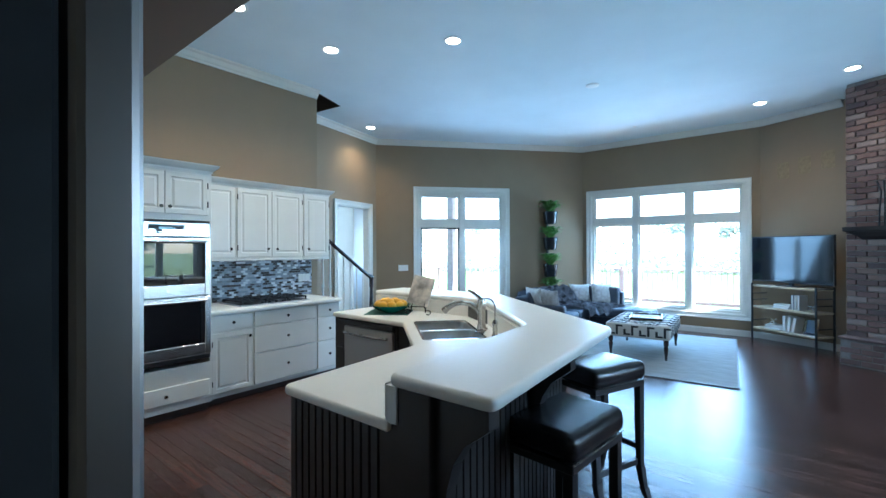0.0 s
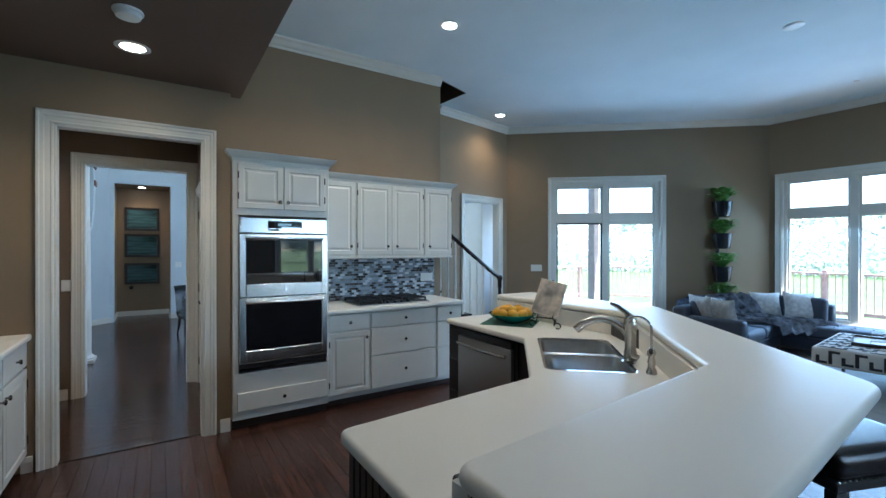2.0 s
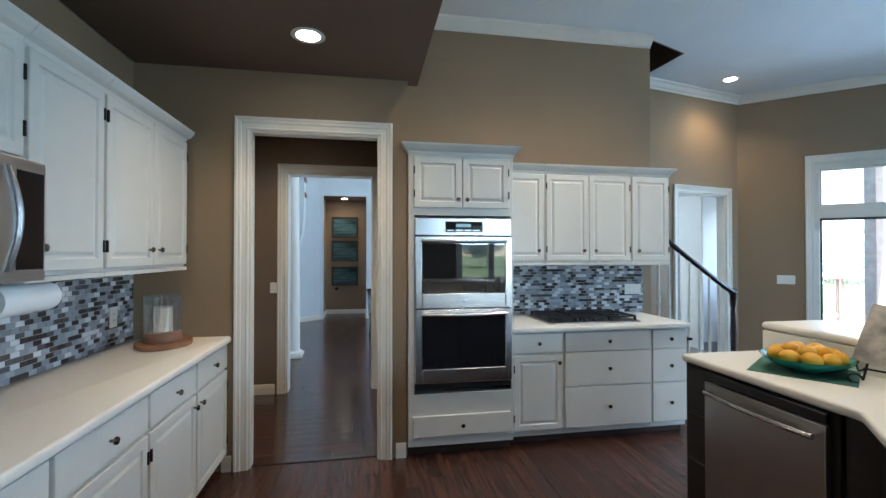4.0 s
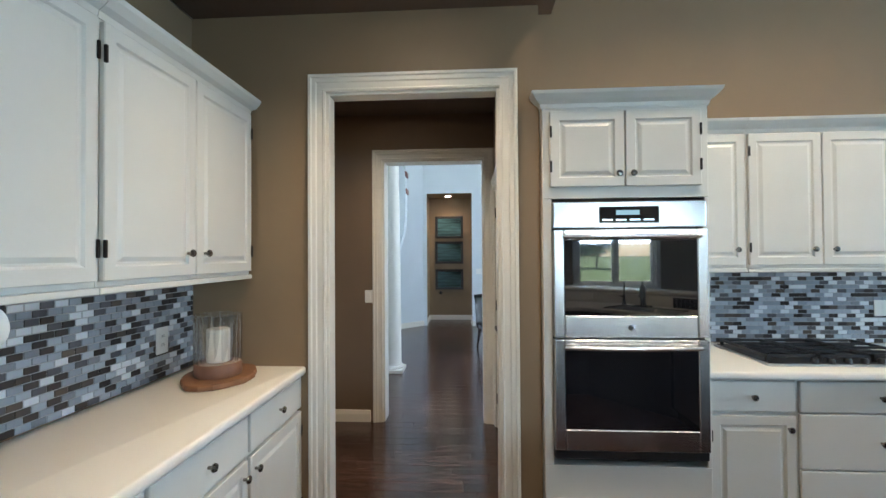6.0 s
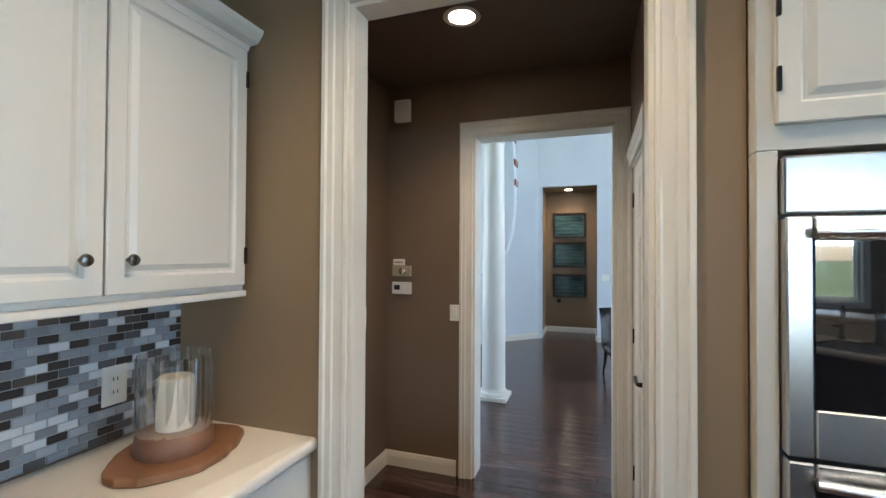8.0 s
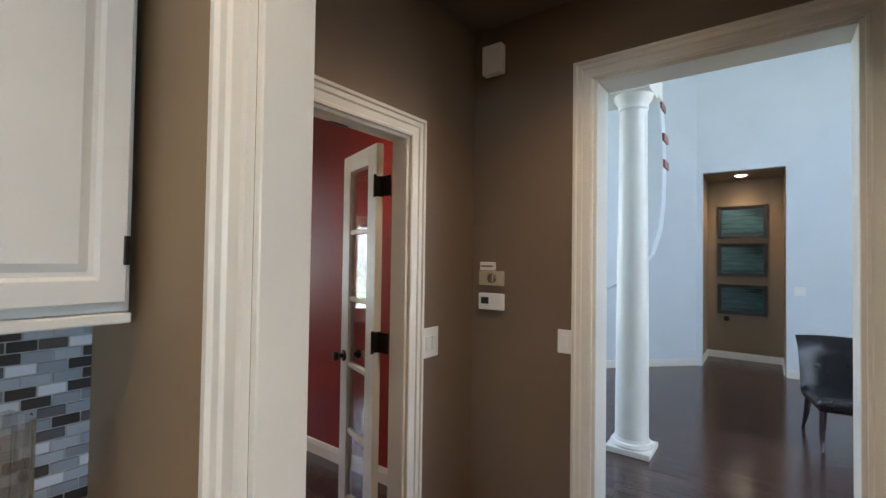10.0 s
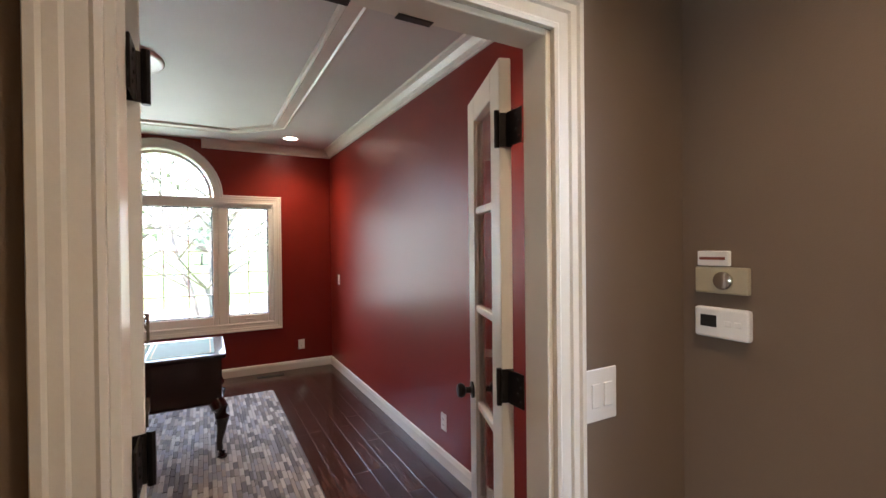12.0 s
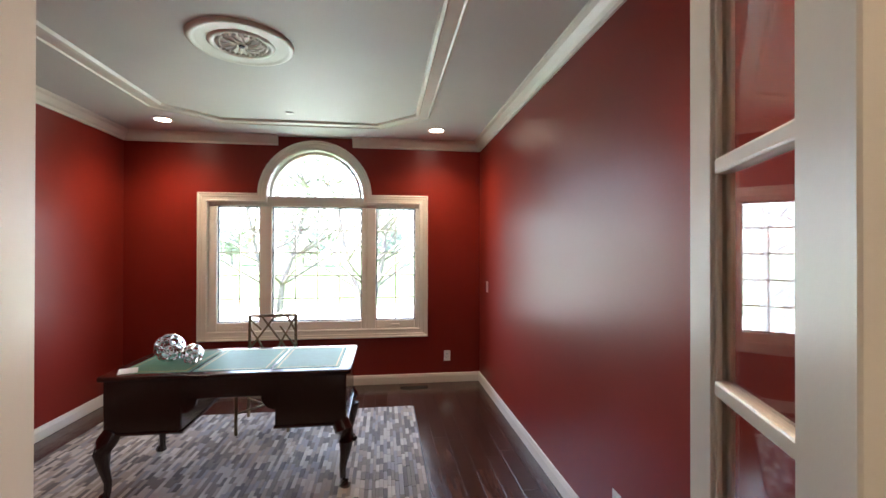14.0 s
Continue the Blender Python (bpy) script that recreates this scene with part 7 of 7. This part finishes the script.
for z0, z1 in ((1.875, 2.385), (1.29, 1.80), (0.695, 1.16)):
    framed(0.30, 0.94, z0, z1)
vt = thing("wall_ornament", pose(-11.8, 0.42, 0.62, 0, 0, 90), "small black wall fitting under the pictures", "wall fitting")
part("disc", lathe(bmesh.new(), [(0.035, 0), (0.04, 0.01), (0.02, 0.03), (0.005, 0.032)], 16), IRON, vt, smooth=True, m=pose(0, 0, 0, 90))
tc_ = thing("tufted_chair", pose(-8.55, 1.47, 0, 0, 0, 100) @ Matrix.Diagonal((1, 1, 0.84, 1)), "black tufted dining chair with curved legs", "chair")
bm = boxes((-0.25, 0.25, -0.27, 0.25, 0.36, 0.50), bevel=0.05, seg=3)
part("seat", bm, LEATHER, tc_, smooth=True)
bm = bmesh.new()
g = []
for i in range(11):
    row = []
    for j in range(11):
        u, v = i / 10 * 2 - 1, j / 10
        yy = 0.24 + 0.10 * v + (0.09 * max(0, v - 0.75) * 4) - 0.10 * u * u
        row.append(bm.verts.new((u * 0.27, yy + 0.008 * math.sin(u * 12) * math.sin(v * 12), 0.44 + 0.56 * v)))
    g.append(row)
for i in range(10):
    for j in range(10):
        bm.faces.new((g[i][j], g[i + 1][j], g[i + 1][j + 1], g[i][j + 1]))
bmesh.ops.solidify(bm, geom=bm.faces[:], thickness=0.07)
part("backrest", bm, LEATHER, tc_, smooth=True)
for sx in (-1, 1):
    for sy in (-1, 1):
        bm = bmesh.new()
        tube(bm, [(sx * 0.2, sy * 0.2, 0.37), (sx * 0.21, sy * 0.22, 0.2), (sx * 0.22, sy * 0.25, 0.08), (sx * 0.22, sy * 0.29, 0.0)], 0.02, 8, [0.026, 0.022, 0.016, 0.016])
        part("leg", bm, MAHOGANY, tc_, smooth=True)


# ---- outside ----
bm = boxes((-7.6, 3.6, 9.55, 14.2, -0.35, -0.16))
structure("deck_frame", bm, RAILWOOD, "wooden frame under the deck", "deck")
dkk = thing("deck", pose(-2, 9.6, 0), "weathered wooden deck outside the living room", "deck", kind="structure")
verts, faces = [], []
for k in range(33):
    y = 0.0 + 0.14 * k
    i = len(verts)
    for z in (-0.155, -0.12):
        verts += [(-5.5, y, z), (5.5, y, z), (5.5, y + 0.133, z), (-5.5, y + 0.133, z)]
    faces += [(i + 4, i + 5, i + 6, i + 7), (i, i + 1, i + 5, i + 4), (i + 1, i + 2, i + 6, i + 5), (i + 2, i + 3, i + 7, i + 6), (i + 3, i, i + 4, i + 7)]
me = bpy.data.meshes.new("deck_boards")
me.from_pydata(verts, [], faces)
me.materials.append(DECK)
o = new("board", me)
o.parent = dkk
tagged(o, kind="stuff")
bm = bmesh.new()
slab(bm, [(-9.5, 6.6), (-6.2, 6.3), (-3.3, 9.56), (-3.3, 12.5), (-9.5, 12.5)], -0.30, -0.125)
structure("deck_side", bm, DECK, "weathered deck beside the patio door", "deck")


def railing(p0, p1, label):
    p0, p1 = Vector(p0), Vector(p1)
    ln = (p1 - p0).length
    a = math.degrees(math.atan2(p1.y - p0.y, p1.x - p0.x))
    root = thing("deck_railing", pose(p0.x, p0.y, -0.12, 0, 0, a), label, "railing", "deck railings")
    n = max(1, round(ln / 1.9))
    for k in range(n + 1):
        x = ln * k / n
        part("post", boxes((x - 0.05, x + 0.05, -0.05, 0.05, 0.0, 1.10), bevel=0.006), RAILWOOD, root)
    part("top_rail", boxes((0, ln, -0.07, 0.07, 1.0, 1.04), bevel=0.005), RAILWOOD, root)
    part("bottom_rail", boxes((0.05, ln - 0.05, -0.02, 0.02, 0.10, 0.18), bevel=0.004), RAILWOOD, root)
    me = finish(boxes((-0.009, 0.009, -0.009, 0.009, 0.18, 1.0)))
    me.materials.append(RAILWOOD)
    for k in range(int(ln / 0.13)):
        x = 0.08 + 0.13 * k
        ob = new("baluster", me)
        ob.parent = root
        ob.location = (x, 0, 0)


railing((-7.2, 13.9), (3.4, 13.9), "red brown wooden deck railing with thin balusters")
railing((-9.4, 12.3), (-7.2, 13.9), "red brown wooden deck railing at the corner")
railing((-9.4, 7.0), (-9.4, 12.3), "red brown wooden deck railing beside the patio door")
pp = thing("deck_post", pose(-6.6, 9.4, -0.12), "tall square pale wooden post on the deck", "post")
part("post", boxes((-0.09, 0.09, -0.09, 0.09, 0, 4.2), bevel=0.01), PALE_WOOD, pp)


def tree(m, height, spread, n_leaf, seed, label, multi=1, crown_from=0.42, leaf=0.09, leaf_mat=None):
    root = thing("tree", m, label, "tree", "trees outside")
    rr = random.Random(seed)
    bm = bmesh.new()
    tips = []
    for s in range(multi):
        a = 2 * math.pi * s / max(1, multi) + rr.uniform(-0.4, 0.4)
        lean = 0.0 if multi == 1 else rr.uniform(0.10, 0.2)
        pts = [Vector((0.05 * math.cos(a), 0.05 * math.sin(a), -0.02))]
        for i in range(1, 7):
            t = i / 6
            pts.append(Vector((math.cos(a) * lean * height * t + rr.uniform(-0.06, 0.06), math.sin(a) * lean * height * t + rr.uniform(-0.06, 0.06), height * 0.62 * t)))
        r0 = 0.023 * height / max(1, multi ** 0.5)
        tube(bm, pts, r0, 8, [r0 * (1 - 0.7 * i / 6) for i in range(7)])
        for i in range(2, 7):
            for k in range(3):
                b = rr.uniform(0, 2 * math.pi)
                st = pts[i]
                ln = spread * rr.uniform(0.45, 0.95) * (1.1 - 0.4 * i / 6)
                mid = st + Vector((math.cos(b) * ln * 0.5, math.sin(b) * ln * 0.5, ln * 0.32))
                end = st + Vector((math.cos(b) * ln, math.sin(b) * ln, ln * rr.uniform(0.45, 0.75)))
                tube(bm, [st, mid, end], 0.02, 6, [r0 * 0.42, r0 * 0.25, r0 * 0.08])
                tips += [mid, end, mid.lerp(end, 0.5)]
    part("trunk", bm, BARK, root, smooth=True)
    verts, faces = [], []
    for k in range(n_leaf):
        c = rr.choice(tips)
        r = spread * 0.34
        p = c + Vector((rr.gauss(0, r * 0.5), rr.gauss(0, r * 0.5), rr.gauss(0.1 * r, r * 0.4)))
        if p.z < height * crown_from * 0.7:
            continue
        d = Vector((rr.uniform(-1, 1), rr.uniform(-1, 1), rr.uniform(-0.6, 0.6))).normalized()
        e = d.cross(Vector((rr.uniform(-1, 1), rr.uniform(-1, 1), 1))).normalized()
        s = leaf * rr.uniform(0.6, 1.3)
        i = len(verts)
        verts += [tuple(p - d * s), tuple(p + e * s * 0.45), tuple(p + d * s), tuple(p - e * s * 0.45)]
        faces.append((i, i + 1, i + 2, i + 3))
    me = bpy.data.meshes.new("leaves")
    me.from_pydata(verts, [], faces)
    me.materials.append(leaf_mat or TREE_LEAF)
    cr = new("crown", me)
    cr.parent = root
    return root


tree(pose(-4.3, -10.4, -0.6), 6.0, 2.2, 1700, 21, "young multi-stemmed tree on the front lawn", 3, 0.66, 0.08)
tree(pose(-1.9, -11.5, -0.6), 6.0, 2.3, 1900, 22, "leafy tree on the front lawn", 2, 0.55, 0.085)
bs = thing("shrub", pose(-2.6, -9.2, -0.6), "low green shrub on the front lawn", "shrub")
rr = random.Random(2)
verts, faces = [], []
for k in range(1500):
    a, r = rr.uniform(0, 6.28), rr.random() ** 0.5 * 0.9
    z = rr.uniform(0.05, 0.85) * (1 - (r / 1.0) ** 2) + 0.05
    p = Vector((r * math.cos(a), r * math.sin(a), z))
    d = Vector((rr.uniform(-1, 1), rr.uniform(-1, 1), rr.uniform(-1, 1))).normalized() * 0.05
    e = d.cross(Vector((0.3, 0.2, 1))).normalized() * 0.025
    i = len(verts)
    verts += [tuple(p - d), tuple(p + e), tuple(p + d), tuple(p - e)]
    faces.append((i, i + 1, i + 2, i + 3))
me = bpy.data.meshes.new("shrub_leaves")
me.from_pydata(verts, [], faces)
me.materials.append(TREE_LEAF)
o = new("foliage", me)
o.parent = bs
bm = boxes((-30, 25, -17, -12.6, -0.6, -0.585))
structure("road", bm, CONCRETE, "pale concrete drive across the front lawn", "road")
rt = random.Random(5)
kinds = [tree(pose(-40 + 9 * k, 78, -0.6), 6.5 + k * 0.7, 4.6, 6500, 60 + k, "leafy tree in the woods beyond the lawn, haze in its colour", 1, 0.12, 0.34, HAZED_LEAF) for k in range(3)]
for k in range(34):
    x = -92 + 5.0 * k + rt.uniform(-2, 2)
    y = 74 + rt.uniform(-8, 12) - 0.16 * abs(x + 5)
    copy_thing(kinds[k % 3], pose(x, y, -0.6 - rt.uniform(0, 0.8), 0, 0, rt.uniform(0, 360)))
for x, y in ((-78, 50), (-72, 44), (-80, 38), (-75, 30), (-70, 56), (60, 4), (64, 12), (60, 20), (66, -4), (62, -12), (-34, -62), (-24, -66), (-14, -60), (-4, -64), (6, -60), (16, -63), (26, -66)):
    copy_thing(kinds[(x + y) % 3], pose(x, y, -0.6, 0, 0, x * 9))


# dense woods beyond the lawn, their leaf colour whitened for haze
rw = random.Random(31)
verts, faces = [], []
for k in range(22000):
    a = rw.uniform(-62, 38)
    dist = rw.uniform(34, 44)
    cx, cy = -2 + dist * math.sin(math.radians(a)), 8 + dist * math.cos(math.radians(a))
    top = 3.1 + 0.5 * math.sin(a * 0.33) + 0.4 * math.sin(a * 0.91 + 1)
    cz = -3.6 + (top + 3.6) * rw.random() ** 0.8
    for j in range(2):
        u = Vector((rw.uniform(-1, 1), rw.uniform(-1, 1), rw.uniform(-1, 1))).normalized() * rw.uniform(0.12, 0.24)
        v = u.cross(Vector((rw.uniform(-1, 1), rw.uniform(-1, 1), rw.uniform(-1, 1)))).normalized() * rw.uniform(0.08, 0.16)
        c = Vector((cx + rw.uniform(-0.3, 0.3), cy + rw.uniform(-0.3, 0.3), cz + rw.uniform(-0.3, 0.3)))
        i = len(verts)
        verts += [c - u, c + v, c + u, c - v]
        faces.append((i, i + 1, i + 2, i + 3))
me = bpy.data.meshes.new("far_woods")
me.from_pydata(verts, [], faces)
me.materials.append(HAZED_LEAF)
tagged(new("far_woods", me), "dense green woods beyond the lawn, paled for haze", "woods", kind="stuff")


# ---- planks and pieces ----
def mosaic(name, m, width, height, near, label):
    """Offset rows of small tiles on a grout bed: x along, z up, front towards -y."""
    root = thing(name, m, label, "backsplash", kind="structure")
    part("grout", boxes((0, width, -0.004, 0, 0, height)), GROUT, root)
    tw, th_ = 0.0535, 0.0262
    me = finish(boxes((0.0016, tw - 0.0016, -0.0085, -0.004, 0.0016, th_ - 0.0016), bevel=0.0012))
    me.materials.append(MOSAIC)
    verts, faces = [], []
    count = 0
    for r in range(int(height / th_)):
        x = -tw * (0.5 if r % 2 else 0.0)
        while x < width:
            a, b = max(0, x), min(width, x + tw)
            if a == x and b == x + tw and near[0] < x < near[1] and count < 300:
                ob = new("tile", me)
                ob.parent = root
                ob.location = (x, 0, r * th_)
                count += 1
            elif b - a > 0.006:
                i = len(verts)
                z0, z1 = r * th_ + 0.0016, (r + 1) * th_ - 0.0016
                verts += [(a + 0.0016, -0.0085, z0), (b - 0.0016, -0.0085, z0), (b - 0.0016, -0.0085, z1), (a + 0.0016, -0.0085, z1)]
                verts += [(a + 0.0016, -0.004, z0), (b - 0.0016, -0.004, z0), (b - 0.0016, -0.004, z1), (a + 0.0016, -0.004, z1)]
                faces += [(i, i + 1, i + 2, i + 3), (i, i + 4, i + 5, i + 1), (i + 1, i + 5, i + 6, i + 2), (i + 2, i + 6, i + 7, i + 3), (i + 3, i + 7, i + 4, i)]
            x += tw
    me2 = bpy.data.meshes.new("tiles")
    me2.from_pydata(verts, [], faces)
    me2.materials.append(MOSAIC_REST)
    o = new("tiles_rest", me2)
    o.parent = root
    tagged(o, kind="stuff")


mosaic("backsplash_side", pose(-1.05, KY + 0.001, 0.918, 0, 0, 180), 2.93, 0.472, (1.95, 2.93), "grey, brown and white mosaic backsplash above the long counter")
mosaic("backsplash_cooktop", pose(-4.639, 2.236, 0.916, 0, 0, 90), 1.59, 0.48, (0.0, 0.0), "blue grey mosaic backsplash behind the cooktop")

# bricks of the fireplace
bw, bh, bd = 0.205, 0.062, 0.10
pitch, rise = 0.215, 0.073
fpo = bpy.data.objects["brick_fireplace"]
bmesh_ = boxes((0, bw, -0.012, bd - 0.02, 0, bh), bevel=0.005)
me_full = finish(bmesh_)
me_full.materials.append(BRICK)
me_half = finish(boxes((0, bw / 2 - 0.005, -0.012, bd - 0.02, 0, bh), bevel=0.005))
me_half.materials.append(BRICK)
rb = random.Random(9)
for r in range(44):
    z = 0.366 + r * rise
    off = r % 2
    for k in range(3):
        x = 0.008 + k * pitch - (pitch / 2 if off else 0)
        if x < 0:
            ob = new("brick", me_half)
            ob.matrix_basis = pose(0.008, rb.uniform(-0.003, 0.003), z)
        else:
            ob = new("brick", me_full)
            ob.matrix_basis = pose(x, rb.uniform(-0.003, 0.003), z)
        ob.parent = fpo
    for k in range(3):
        ob = new("brick", me_half if (k == 0 and not off) else me_full)
        ob.matrix_basis = pose(rb.uniform(-0.003, 0.003), 0.05 + k * pitch + bw - (pitch / 2 if not off and k else 0), z, 0, 0, -90)
        ob.parent = fpo
for r in range(4):
    for k in range(7):
        ob = new("brick", me_full)
        ob.matrix_basis = pose(0.0 + k * pitch + (pitch / 2 if r % 2 else 0) - 0.0, -0.14 + rb.uniform(-0.003, 0.003), 0.02 + r * rise)
        ob.parent = fpo
    for k in range(3):
        ob = new("brick", me_full)
        ob.matrix_basis = pose(0.0 + rb.uniform(-0.003, 0.003), 0.08 + k * pitch + (pitch / 2 if r % 2 else 0), 0.02 + r * rise, 0, 0, -90)
        ob.parent = fpo

floor_ob = bpy.data.objects["floor"]
lay_boards("plank", -11.974, -5.702, -3.2, 4.2, 0.112, WOOD_Y, WOOD_Y_REST, False, (-7.2, -5.72, 0.0, 1.6), floor_ob, 4)
lay_boards("plank", -5.7019, -4.0215, -0.345, 1.395, 0.112, WOOD_Y, WOOD_Y_REST, False, (-5.7, -4.0, -0.4, 1.4), floor_ob, 8)
lay_boards("plank", -7.3, -4.022, 1.395, 9.6, 0.083, WOOD, WOOD_REST, True, (0, 0, 0, 0), floor_ob, 6)
lay_boards("plank", -4.022, 3.9, -0.345, 9.6, 0.083, WOOD, WOOD_REST, True, (-4.1, 0.6, 0.2, 2.4), floor_ob, 3)
th0 = thing("threshold", pose(-3.99, 0.351, 0), "thin dark brown wooden threshold strip between kitchen and hall", "threshold", kind="structure")
part("strip", boxes((-0.022, 0.022, 0.0, 0.873, 0.001, 0.007), bevel=0.0025), MAHOGANY, th0)
lay_boards("plank", OW, OE, OS, -0.345, 0.118, WOOD_Y, WOOD_Y_REST, False, (OW, OE, OS, -0.3), floor_ob, 5)
